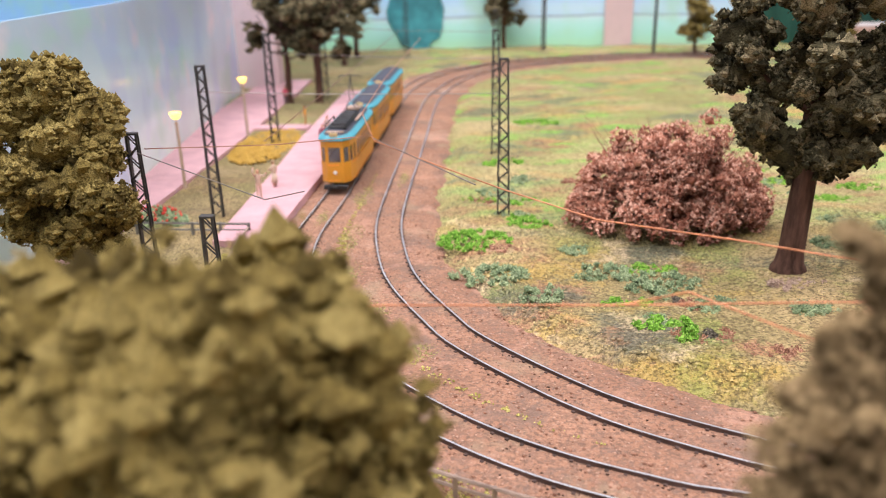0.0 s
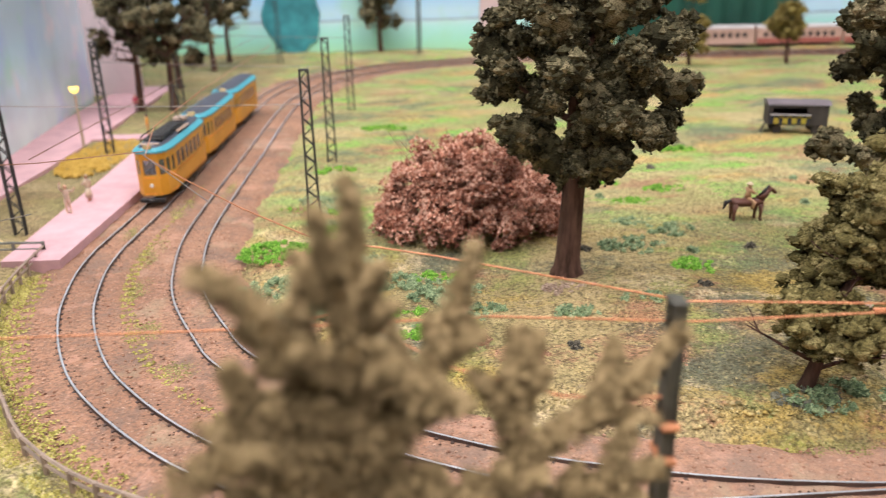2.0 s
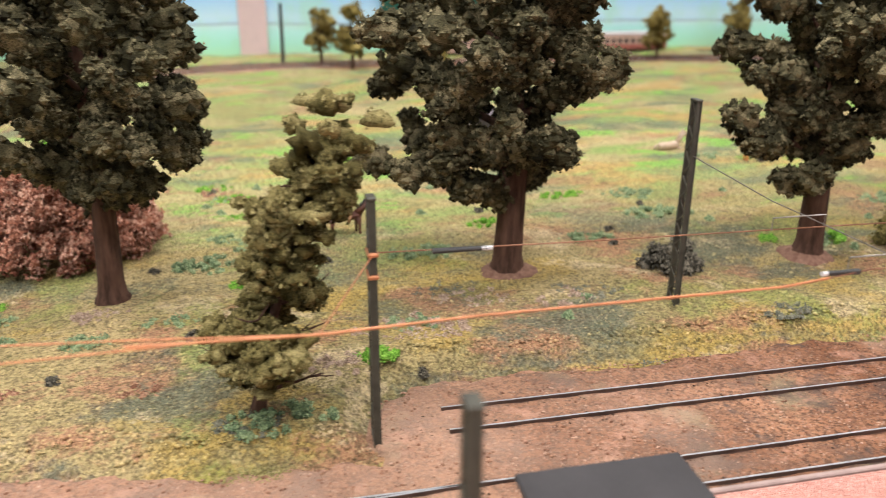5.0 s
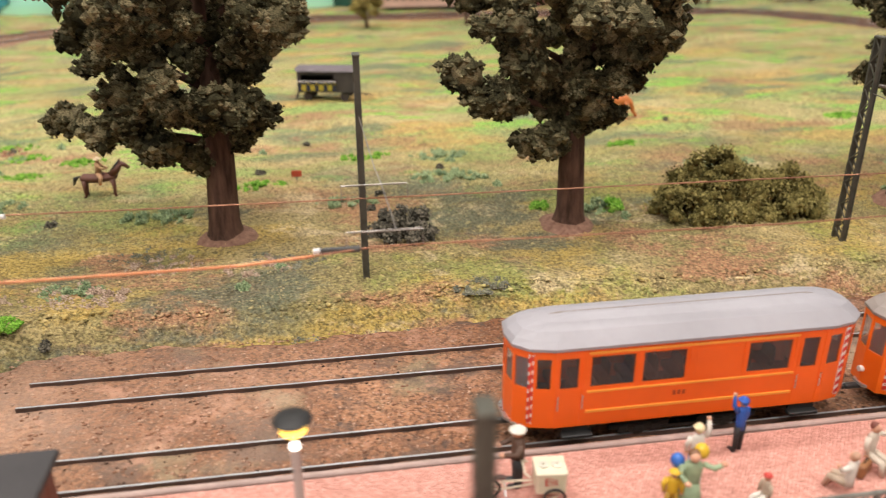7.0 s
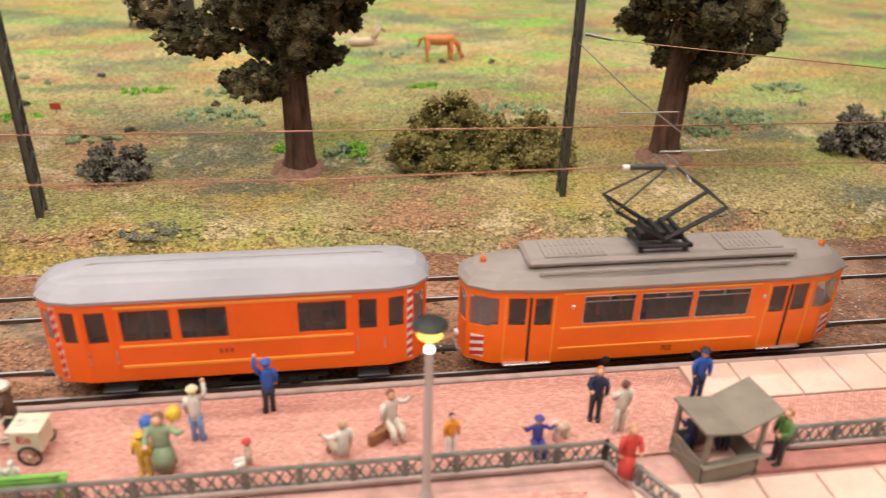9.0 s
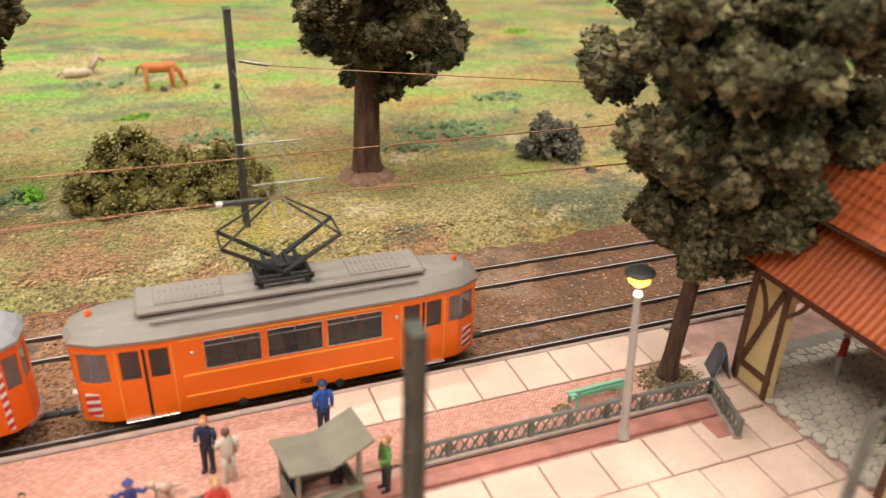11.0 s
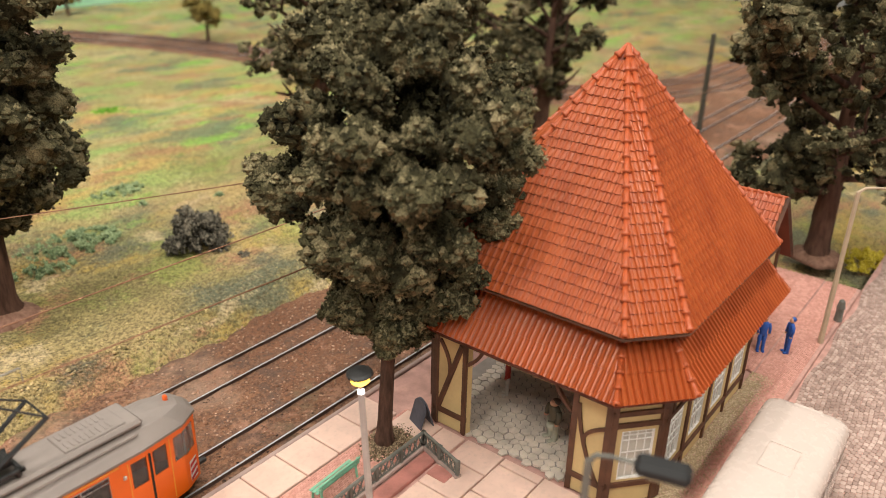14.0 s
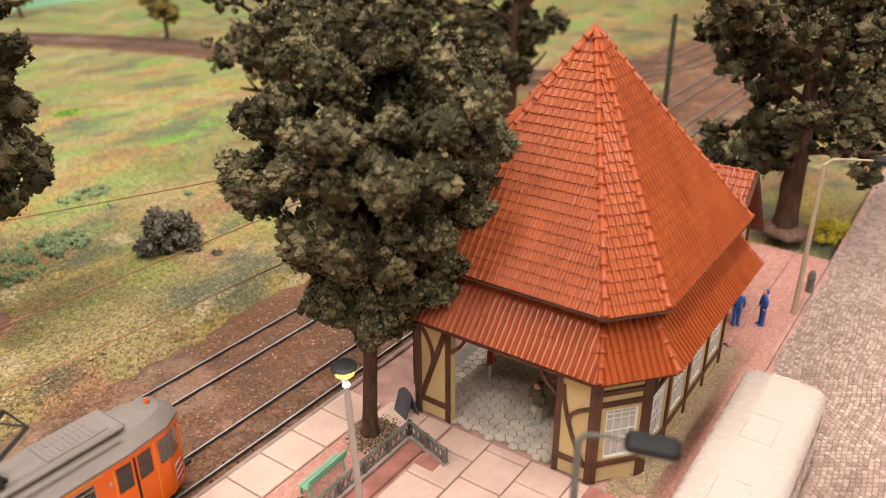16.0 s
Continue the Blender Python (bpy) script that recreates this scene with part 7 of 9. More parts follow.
figurine(0.6740, 0.1425, P, 10, "dark blue figure inside the kiosk", NAVY, NAVY, BLACK_C, arms=("fore", "fore"), h=0.018)
figurine(0.6860, 0.1440, P, -20, "second dark blue figure inside the kiosk", NAVY, NAVY, BLACK_C, h=0.018)
figurine(0.990, 0.060, P, 120, "tall blue figure on the pink pavement", BLUE, BLUE, BLUE)
figurine(0.997, 0.049, P, 40, "blue figure on the pink pavement by the street", BLUE, BLUE, BLUE)
caped = figurine(0.8605, 0.1045, P + 0.0006, 60, "figure in wide dark olive cape inside the pavilion", (0.115, 0.09, 0.055), (0.45, 0.42, 0.32), (0.10, 0.07, 0.05), extra=((-0.0022, 0.0022, 0.0095), (0.0022, 0.0016, 0.003)))
caped.matrix_world = caped.matrix_world @ Matrix.Diagonal((1.55, 1.6, 0.95, 1))
figurine(0.8745, 0.1370, P, 30, "red and white figure inside the pavilion", RED_C, WHITE_C, (0.2, 0.1, 0.05))


def dog(x, y, z, yaw, c, label):
    g = Geo()
    g.tube([(0, -0.003, 0.0035), (0, 0.000, 0.0045), (0, 0.002, 0.0068)], [0.0014, 0.0015, 0.0011], 8)
    g.ball((0, 0.0028, 0.0078), (0.0011, 0.0015, 0.0012))
    for s in (-1, 1):
        g.tube([(s * 0.0007, 0.0015, 0), (s * 0.0007, 0.0012, 0.005)], 0.0005, 6)
        g.tube([(s * 0.0009, -0.002, 0), (s * 0.0009, -0.0026, 0.003)], 0.0007, 6)
    g.tube([(0, -0.004, 0.003), (0, -0.0058, 0.0016)], [0.0005, 0.0002], 5)
    o = g.ob("dog_figurine", paint(c), smooth=True)
    o.matrix_world = pose(x, y, z, 0, 0, yaw)
    tagged(o, label, "figurine", "model animals")


dog(0.637, 0.1535, P, 120, (0.66, 0.48, 0.38), "small sandy sitting dog figure")


def beast(name, x, y, z, yaw, body, mane, size, label, rider=False, graze=False, lying=False):
    """A model horse or cow in one mesh, facing local +x."""
    g = Geo()
    k = size
    up = 0.0 if lying else 0.0105 * k
    g.tube([(-0.0098 * k, 0, 0.0035 * k + up), (-0.0085 * k, 0, 0.0030 * k + up), (-0.003 * k, 0, 0.0024 * k + up), (0.003 * k, 0, 0.0024 * k + up), (0.0075 * k, 0, 0.0030 * k + up), (0.0095 * k, 0, 0.0040 * k + up)], [0.0012 * k, 0.0031 * k, 0.0032 * k, 0.0032 * k, 0.0029 * k, 0.0012 * k], 10, 0)
    if graze:
        g.tube([(0.007 * k, 0, 0.004 * k + up), (0.0115 * k, 0, 0.000 * k + up), (0.0130 * k, 0, -0.0050 * k + up)], [0.0022 * k, 0.0016 * k, 0.0014 * k], 8, 0)
        g.tube([(0.0125 * k, 0, -0.0045 * k + up), (0.0155 * k, 0, -0.0085 * k + up)], [0.0015 * k, 0.0010 * k], 8, 0)
    else:
        g.tube([(0.0070 * k, 0, 0.0045 * k + up), (0.0105 * k, 0, 0.0085 * k + up), (0.0125 * k, 0, 0.0120 * k + up)], [0.0026 * k, 0.0019 * k, 0.0015 * k], 8, 0)
        g.tube([(0.0115 * k, 0, 0.0128 * k + up), (0.0140 * k, 0, 0.0112 * k + up), (0.0165 * k, 0, 0.0085 * k + up)], [0.0014 * k, 0.0014 * k, 0.0009 * k], 8, 0)
        g.tube([(0.0068 * k, 0, 0.0068 * k + up), (0.0095 * k, 0, 0.0105 * k + up), (0.0118 * k, 0, 0.0143 * k + up)], [0.0008 * k, 0.0010 * k, 0.0006 * k], 6, 1)
        for s in (-1, 1):
            g.tube([(0.0120 * k, s * 0.0007 * k, 0.0135 * k + up), (0.0124 * k, s * 0.0009 * k, 0.0155 * k + up)], [0.0005 * k, 0.0001], 5, 0)
    if not lying:
        for px, s, sw in ((0.0072, -1, 0.002), (0.0066, 1, -0.001), (-0.0075, -1, -0.002), (-0.0082, 1, 0.001)):
            g.tube([(px * k, s * 0.0017 * k, 0.0022 * k + up), (px * k + sw * k * 0.3, s * 0.0018 * k, 0.0055 * k), (px * k + sw * k * 0.2, s * 0.0018 * k, 0.0010 * k), (px * k + sw * k * 0.5, s * 0.0018 * k, 0.0)], [0.0018 * k, 0.0009 * k, 0.0007 * k, 0.0010 * k], 7, 0)
    else:
        for s in (-1, 1):
            g.tube([(0.006 * k, s * 0.0025 * k, 0.001), (0.010 * k, s * 0.003 * k, 0.0008)], 0.0008 * k, 6, 0)
    g.tube([(-0.0098 * k, 0, 0.0042 * k + up), (-0.0125 * k, 0, 0.0030 * k + up), (-0.0138 * k, 0, -0.002 * k + max(up, 0.003))], [0.0007 * k, 0.0013 * k, 0.0004 * k], 6, 1)
    mats = [paint(body), paint(mane)]
    if rider:
        mats += [paint((0.50, 0.28, 0.14)), paint(SKIN), paint((0.68, 0.52, 0.32))]
        for s in (-1, 1):
            g.tube([(0.000, 0.0006 * s, 0.0060 * k + up), (0.002 * k, s * 0.0036 * k, 0.0040 * k + up), (0.001 * k, s * 0.0038 * k, -0.001 * k + up)], [0.0014 * k, 0.0012 * k, 0.0009 * k], 7, 2)
            g.tube([(0.0002, s * 0.0018 * k, 0.0128 * k + up), (0.002 * k, s * 0.0022 * k, 0.0100 * k + up), (0.0050 * k, s * 0.0008 * k, 0.0090 * k + up)], [0.0009 * k, 0.0008 * k, 0.0006 * k], 6, 2)
        g.tube([(0, 0, 0.0055 * k + up), (0.0002, 0, 0.0090 * k + up), (0.0004, 0, 0.0132 * k + up), (0.0005, 0, 0.0140 * k + up)], [0.0017 * k, 0.0015 * k, 0.0018 * k, 0.0007 * k], 9, 2)
        g.ball((0.0006, 0, 0.0155 * k + up), (0.0013 * k, 0.0012 * k, 0.0016 * k), 3, 2)
        g.lathe((0.0006, 0, 0.0160 * k + up), [(0.0021 * k, 0), (0.0020 * k, 0.0002), (0.0012 * k, 0.0005), (0.0010 * k, 0.0014)], 10, 4)
    o = g.ob(name, mats, smooth=True)
    o.matrix_world = pose(x, y, z, 0, 0, yaw)
    return tagged(o, label, "figurine", "model animals")


horse = beast("horse_figurine", 0.283, 0.470, ground_z(0.283, 0.470), 2, (0.13, 0.045, 0.025), (0.02, 0.015, 0.012), 1.02, "brown model horse with a tan rider", rider=True)
horse.matrix_world = horse.matrix_world @ Matrix.Diagonal((1.08, 1.4, 0.86, 1))
beast("cow_figurine", 0.661, 0.598, ground_z(0.661, 0.598), 0, (0.62, 0.19, 0.05), (0.5, 0.16, 0.05), 1.25, "light brown grazing model cow", graze=True)
beast("calf_figurine", 0.602, 0.647, ground_z(0.602, 0.647) + 0.0005, 10, (0.62, 0.46, 0.33), (0.55, 0.40, 0.30), 1.2, "pale lying model calf on the meadow", lying=True)


def wheel_part(parent, c, r, axis, mat, spokes=True, name="wheel", tyre=None):
    g = Geo()
    n = 18
    ax = Vector(axis).normalized()
    a = ax.orthogonal().normalized()
    b = ax.cross(a)
    c = Vector(c)
    g.tube([c + r * (math.cos(2 * math.pi * k / n) * a + math.sin(2 * math.pi * k / n) * b) for k in range(n + 1)], r * 0.13, 5)
    w = g.ob(name, tyre or BLACK, parent)
    if spokes:
        h = Geo()
        for k in range(6):
            h.tube([c, c + r * 0.95 * (math.cos(math.pi * k / 3) * a + math.sin(math.pi * k / 3) * b)], r * 0.035, 4)
        h.tube([c - ax * r * 0.12, c + ax * r * 0.12], r * 0.14, 8)
        h.ob("spokes", mat, w)
    else:
        h = Geo().tube([c - ax * r * 0.1, c + ax * r * 0.1], r * 0.92, 14)
        h.ob("disc", mat, w)
    return w


def showman_wagon():
    t = group_thing("showman_wagon", pose(0.428, 0.716, ground_z(0.428, 0.716), 0, 0, -13), "dark brown trailer wagon with yellow patterned side flap", "wagon")
    WOODD = painted("dark_wagon_wood", (0.055, 0.042, 0.040), 0.7, 0.15, 90)
    g, place, tot = shell([(-0.026, -0.0115), (0.026, -0.0115), (0.026, 0.0115), (-0.026, 0.0115)], 0.0085, 0.0275, [(0.003, 0.034, 0.018, 0.0245)], 0.0008)
    g.ob("body", WOODD, t)
    Geo().box((0, 0, 0.0087), (0.052, 0.023, 0.001), bev=0.0002).ob("floor_board", WOODD, t)
    g = Geo()
    n = 8
    loft(g, [[(-0.0275, 0.0128 * math.cos(math.pi * k / n), 0.0272 + 0.0035 * math.sin(math.pi * k / n)) for k in range(n + 1)], [(0.0275, 0.0128 * math.cos(math.pi * k / n), 0.0272 + 0.0035 * math.sin(math.pi * k / n)) for k in range(n + 1)]], cap_top=True, cap_bottom=True)
    g.ob("roof", painted("wagon_roof", (0.16, 0.13, 0.14), 0.6, 0.12, 60), t)
    flap = Geo().box((-0.0075, -0.0135, 0.0140), (0.034, 0.0008, 0.0080), bev=0.0002).ob("side_flap", painted("flap_dark", (0.03, 0.035, 0.07), 0.6), t)
    for i in range(4):
        Geo().box((-0.0195 + i * 0.0080, -0.0141, 0.0130), (0.0042, 0.0004, 0.0052)).ob("yellow_panel", paint((0.55, 0.42, 0.05)), flap)
        Geo().box((-0.0155 + i * 0.0080, -0.0141, 0.0165), (0.0030, 0.0004, 0.0018)).ob("ochre_panel", paint((0.30, 0.22, 0.03)), flap)
    Geo().box((-0.0075, -0.0150, 0.0186), (0.035, 0.0036, 0.0007), bev=0.0002).ob("counter_edge", paint((0.40, 0.36, 0.33)), t)
    for x in (-0.017, 0.017):
        for s in (-1, 1):
            wheel_part(t, (x, s * 0.0095, 0.0042), 0.0040, (0, 1, 0), WOODD, spokes=False)
    Geo().tube([(0.026, 0, 0.006), (0.040, 0, 0.004)], 0.0006, 5).ob("drawbar", BLACK, t)
    for s in (-1, 1):
        Geo().tube([(-0.030, s * 0.003 - 0.003, 0.0), (-0.026, s * 0.003 - 0.003, 0.010)], 0.0004, 4).ob("ladder_rail", WOODD, t)
    for k in range(4):
        Geo().box((-0.0294 + k * 0.0009, -0.003, 0.0015 + k * 0.0022), (0.0014, 0.006, 0.0004)).ob("ladder_step", WOODD, t)


showman_wagon()


def kiosk():
    t = group_thing("kiosk", pose(0.6805, 0.1395, PAVE_Z, 0, 0, 9) @ Matrix.Scale(0.84, 4), "small grey wooden kiosk with folded roof", "kiosk")
    GW = painted("grey_brown_wood", (0.215, 0.180, 0.135), 0.7, 0.1, 120)
    g, place, tot = shell([(-0.0115, -0.0095), (0.0115, -0.0095), (0.0115, 0.0095), (-0.0115, 0.0095)], 0.0, 0.0088, [], 0.0008)
    g.ob("counter_wall", GW, t)
    Geo().box((0, -0.0100, 0.0090), (0.0250, 0.0032, 0.0009), bev=0.0002).ob("counter", GW, t)
    for sx in (-1, 1):
        for sy in (-1, 1):
            Geo().box((sx * 0.0108, sy * 0.0088, 0.0115), (0.0014, 0.0014, 0.023 + (0.0025 if sx > 0 else 0.0))).ob("post", GW, t)
        g = Geo()
        g.tube([(sx * 0.0117, -0.009, 0.001), (sx * 0.0117, 0.009, 0.008)], 0.0004, 4)
        g.tube([(sx * 0.0117, 0.009, 0.001), (sx * 0.0117, -0.009, 0.008)], 0.0004, 4)
        g.ob("brace", GW, t)
    for a, b, za, zb in ((-0.0140, 0.0010, 0.0245, 0.0215), (0.0010, 0.0160, 0.0215, 0.0275)):
        g = Geo()
        y0, y1 = -0.0105, 0.0095
        top = [(a, y0, za), (b, y0, zb), (b, y1, zb), (a, y1, za)]
        g.add(top + [(x, y, z - 0.0009) for x, y, z in top], [(0, 1, 2, 3), (7, 6, 5, 4), (0, 4, 5, 1), (1, 5, 6, 2), (2, 6, 7, 3), (3, 7, 4, 0)])
        g.ob("roof_panel", GW, t)


kiosk()


def ice_trike():
    t = group_thing("ice_cream_trike", pose(0.4745, 0.1660, PAVE_Z, 0, 0, -6) @ Matrix.Scale(0.83, 4), "cream ice-cream delivery tricycle on pink cobbles", "tricycle")
    CR = painted("cream_paint", (0.72, 0.62, 0.46), 0.5, 0.05, 100)
    box = Geo().box((0.0085, 0, 0.0090), (0.0110, 0.0100, 0.0085), bev=0.0006).ob("ice_box", CR, t)
    Geo().box((0.0085, 0, 0.0136), (0.0116, 0.0106, 0.0010), bev=0.0003).ob("lid_board", CR, box)
    for k in (-0.003, 0.003):
        Geo().lathe((0.0085 + k * 0.8, 0, 0.0140), [(0.0020, 0), (0.0020, 0.0005), (0.0006, 0.0008), (0.0005, 0.0014)], 12).ob("tub_lid", paint((0.60, 0.55, 0.45)), box)
    letters("Eis", 0.0046, pose(0.0083, -0.0053, 0.0106, 90, 0, 0), SIGN_RED, box, "ice_lettering")
    for s in (-1, 1):
        wheel_part(t, (0.0095, s * 0.0060, 0.0040), 0.0038, (0, 1, 0), CR)
    wheel_part(t, (-0.0135, 0, 0.0044), 0.0042, (0, 1, 0), CR)
    g = Geo()
    g.tube([(-0.0135, 0, 0.0044), (-0.0075, 0, 0.0040), (0.003, 0, 0.0060)], 0.0004, 5)
    g.tube([(-0.0075, 0, 0.0040), (-0.0090, 0, 0.0090)], 0.0004, 5)
    g.tube([(-0.0135, 0, 0.0044), (-0.0085, 0, 0.0075), (0.003, 0, 0.0075)], 0.0004, 5)
    g.tube([(0.001, -0.0045, 0.0125), (-0.001, -0.0035, 0.0135), (-0.001, 0.0035, 0.0135), (0.001, 0.0045, 0.0125)], 0.0004, 5)
    g.ob("bike_frame", CR, t)
    Geo().ball((-0.0092, 0, 0.0094), (0.0022, 0.0013, 0.0008), level=2).ob("saddle", paint((0.10, 0.05, 0.04)), t)
    g = Geo().tube([(-0.0075, -0.0022, 0.0022), (-0.0075, 0.0022, 0.0052)], 0.0004, 5)
    g.ob("pedals", CHROME, t)


ice_trike()
pusher = figurine(0.4735, 0.1725, P, 90, "figure in brown coat pushing the ice tricycle", BROWN_COAT, BLACK_C, (0.7, 0.62, 0.5), arms=("fore", "fore"), hat=(0.70, 0.64, 0.55))
pusher.matrix_world = pusher.matrix_world @ Matrix.Diagonal((1.4, 1.5, 1.03, 1))


def bench(x, y, yaw, mat, label):
    t = group_thing("bench", pose(x, y, PAVE_Z, 0, 0, yaw) @ Matrix.Scale(0.9, 4), label, "bench", "benches")
    for k in range(3):
        Geo().box((0, -0.0018 + k * 0.0018, 0.0052), (0.0245, 0.0014, 0.0006), bev=0.0002).ob("seat_slat", mat, t)
    for k in range(2):
        Geo().box((0, -0.0036 - k * 0.0005, 0.0074 + k * 0.0022), (0.0245, 0.0006, 0.0015), bev=0.0002).ob("back_slat", mat, t)
    for s in (-1, 1):
        g = Geo()
        g.tube([(s * 0.0105, 0.0022, 0.0), (s * 0.0105, 0.0020, 0.0050), (s * 0.0105, -0.0030, 0.0048), (s * 0.0105, -0.0042, 0.0105)], 0.0006, 5)
        g.tube([(s * 0.0105, -0.0030, 0.0048), (s * 0.0105, -0.0038, 0.0)], 0.0006, 5)
        g.ob("leg", mat, t)


MINT = painted("mint_green_paint", (0.22, 0.50, 0.33), 0.5, 0.08, 120)
bench(0.7815, 0.1540, 2, MINT, "mint green park bench on the platform")
bench(0.4840, 0.1490, 0, painted("bright_green_paint", (0.16, 0.42, 0.06), 0.5, 0.08, 120), "bright green park bench at the railing")
for k, xx in enumerate((0.4765, 0.4800)):
    figurine(xx, 0.1525, P, 180 * k, "small white figure on the green bench", WHITE_C, WHITE_C, WHITE_C, h=0.012, seat=True, skin=(0.7, 0.62, 0.55))


# ---- railings ----
def railing(name, pts, z, h, bay, mat, label, lattice=True, r=0.00052):
    """A low railing along plan points with posts, two rails and lattice bays."""
    t = group_thing(name, Matrix.Identity(4), label, "railing", "railings")
    P2 = [Vector((x, y, 0)) for x, y in pts]
    zs = z if isinstance(z, (list, tuple)) else [z] * len(pts)
    for (a, za), (b, zb) in zip(zip(P2, zs), list(zip(P2, zs))[1:]):
        n = max(1, round((b - a).length / bay))
        for i in range(n):
            p, q = a.lerp(b, i / n), a.lerp(b, (i + 1) / n)
            pz, qz = za + (zb - za) * i / n, za + (zb - za) * (i + 1) / n
            Geo().box((p.x, p.y, pz + h * 0.52), (r * 3.2, r * 3.2, h * 1.08), bev=r * 0.5).ob("post", mat, t)
            g = Geo()
            g.tube([(p.x, p.y, pz + h * 0.97), (q.x, q.y, qz + h * 0.97)], r * 1.5, 5)
            g.ob("top_rail", mat, t)
            g = Geo()
            k0 = 0.16 if lattice else 0.55
            g.tube([(p.x, p.y, pz + h * k0), (q.x, q.y, qz + h * k0)], r * 1.3, 5)
            g.ob("bottom_rail", mat, t)
            if lattice:
                g = Geo()
                m = 4
                for j in range(m):
                    u, v = p.lerp(q, j / m), p.lerp(q, (j + 1) / m)
                    for s0, s1 in ((0.16, 0.95), (0.95, 0.16)):
                        g.tube([(u.x, u.y, pz + h * s0), (v.x, v.y, pz + h * s1)], r * 0.62, 4, caps=False)
                    mid = (u + v) / 2
                    g.ball((mid.x, mid.y, pz + h * 0.56), r * 1.5)
                g.ob("lattice", mat, t)
    if lattice:
        for a, b in zip(P2, P2[1:]):
            d = b - a
            Geo().box(((a.x + b.x) / 2, (a.y + b.y) / 2, zs[0] + 0.0008), (d.length + 0.002, 0.0030, 0.0018), bev=0.0003, rot=Matrix.Rotation(math.atan2(d.y, d.x), 3, "Z")).ob("plinth", KERB, t, "sandy stone plinth")
    e = P2[-1]
    Geo().box((e.x, e.y, zs[-1] + h * 0.52), (r * 3.2, r * 3.2, h * 1.08), bev=r * 0.5).ob("post", mat, t)
    return t


railing("iron_railing", [(0.395, 0.1425), (0.648, 0.1425)], PAVE_Z, 0.0080, 0.0145, IRON_GREY, "grey cast iron lattice railing along the platform")
railing("iron_railing", [(0.648, 0.1425), (0.660, 0.120)], PAVE_Z, 0.0080, 0.0130, IRON_GREY, "short grey cast iron railing at the kiosk")
railing("iron_railing", [(0.7075, 0.1425), (0.8215, 0.1425)], PAVE_Z, 0.0080, 0.0143, IRON_GREY, "grey cast iron lattice railing beside the bench")
railing("iron_railing", [(0.8215, 0.1425), (0.8155, 0.1205)], PAVE_Z, 0.0080, 0.0115, IRON_GREY, "grey cast iron railing end before the pavilion")
FENCE_WOOD = painted("weathered_fence_wood", (0.36, 0.265, 0.20), 0.75, 0.15, 120)
fence_way = spline([(-0.156, 0.460), (-0.153, 0.42), (-0.146, 0.380), (-0.125, 0.327), (-0.095, 0.281), (-0.074, 0.252), (-0.048, 0.230), (-0.025, 0.217), (0.0, 0.206), (0.03, 0.195), (0.07, 0.185), (0.12, 0.180), (0.20, 0.178), (0.27, 0.178)], 0.012)
railing("wooden_fence", [tuple(p) for p in fence_way[::1]], [0.0035] * len(fence_way), 0.0090, 0.012, FENCE_WOOD, "low weathered post and rail fence outside the curve", lattice=False)
railing("metal_railing", [(-0.230, 0.462), (-0.156, 0.460)], 0.0045, 0.0100, 0.0185, IRON_GREY, "grey metal railing behind the curve", lattice=False)


# ---- lamps ----
LAMP_GLOW = glow_mat("warm_lamp_glass", (1.0, 0.62, 0.10), 3.0)
LAMP_WHITE = glow_mat("white_lamp_bulb", (1.0, 0.95, 0.9), 4.0)
POLE_PALE = painted("pale_pole", (0.46, 0.40, 0.37), 0.5, 0.08, 120)


def platform_lamp(x, y, z, h, label, tint=None, lean=0.0):
    t = group_thing("platform_lamp", pose(x, y, z, 0, lean, 0), label, "lamp", "platform lamps")
    mat = tint or POLE_PALE
    Geo().lathe((0, 0, 0), [(0.0022, 0), (0.0020, 0.0015), (0.0014, 0.004), (0.0013, h * 0.4), (0.0011, h - 0.010), (0.0014, h - 0.0095)], 10).ob("pole", mat, t)
    Geo().ball((0, 0, h - 0.0092), 0.0013, level=2).ob("bulb", LAMP_WHITE if tint is None else mat, t)
    Geo().tube([(0, 0, h - 0.0078), (0, 0, h - 0.0045)], 0.0006, 6).ob("stem", CHROME, t)
    Geo().lathe((0, 0, h - 0.0050), [(0.0019, -0.0008), (0.0032, 0.0004), (0.0037, 0.0028)], 14).ob("glass", LAMP_GLOW, t)
    Geo().lathe((0, 0, h - 0.0022), [(0.0037, 0), (0.0046, 0.0003), (0.0045, 0.0008), (0.0036, 0.0015), (0.0010, 0.0019)], 18).ob("shade", BLACK if tint is None else LAMP_GLOW, t)
    return t


platform_lamp(0.4100, 0.136, PAVE_Z, 0.0590, "pale platform lamp with black disc shade")
platform_lamp(0.5935, 0.1345, PAVE_Z, 0.0600, "pale platform lamp with black disc shade")
platform_lamp(0.7800, 0.1335, PAVE_Z, 0.0645, "pale platform lamp with black disc shade", lean=-3.5)
SAND_POLE = painted("sandy_pole", (0.50, 0.38, 0.26), 0.6, 0.08, 100)
platform_lamp(-0.243, 0.578, 0.004, 0.0600, "sandy lamp post with glowing yellow lantern", SAND_POLE)
platform_lamp(-0.246, 0.755, 0.004, 0.0600, "sandy lamp post with glowing yellow lantern", SAND_POLE)


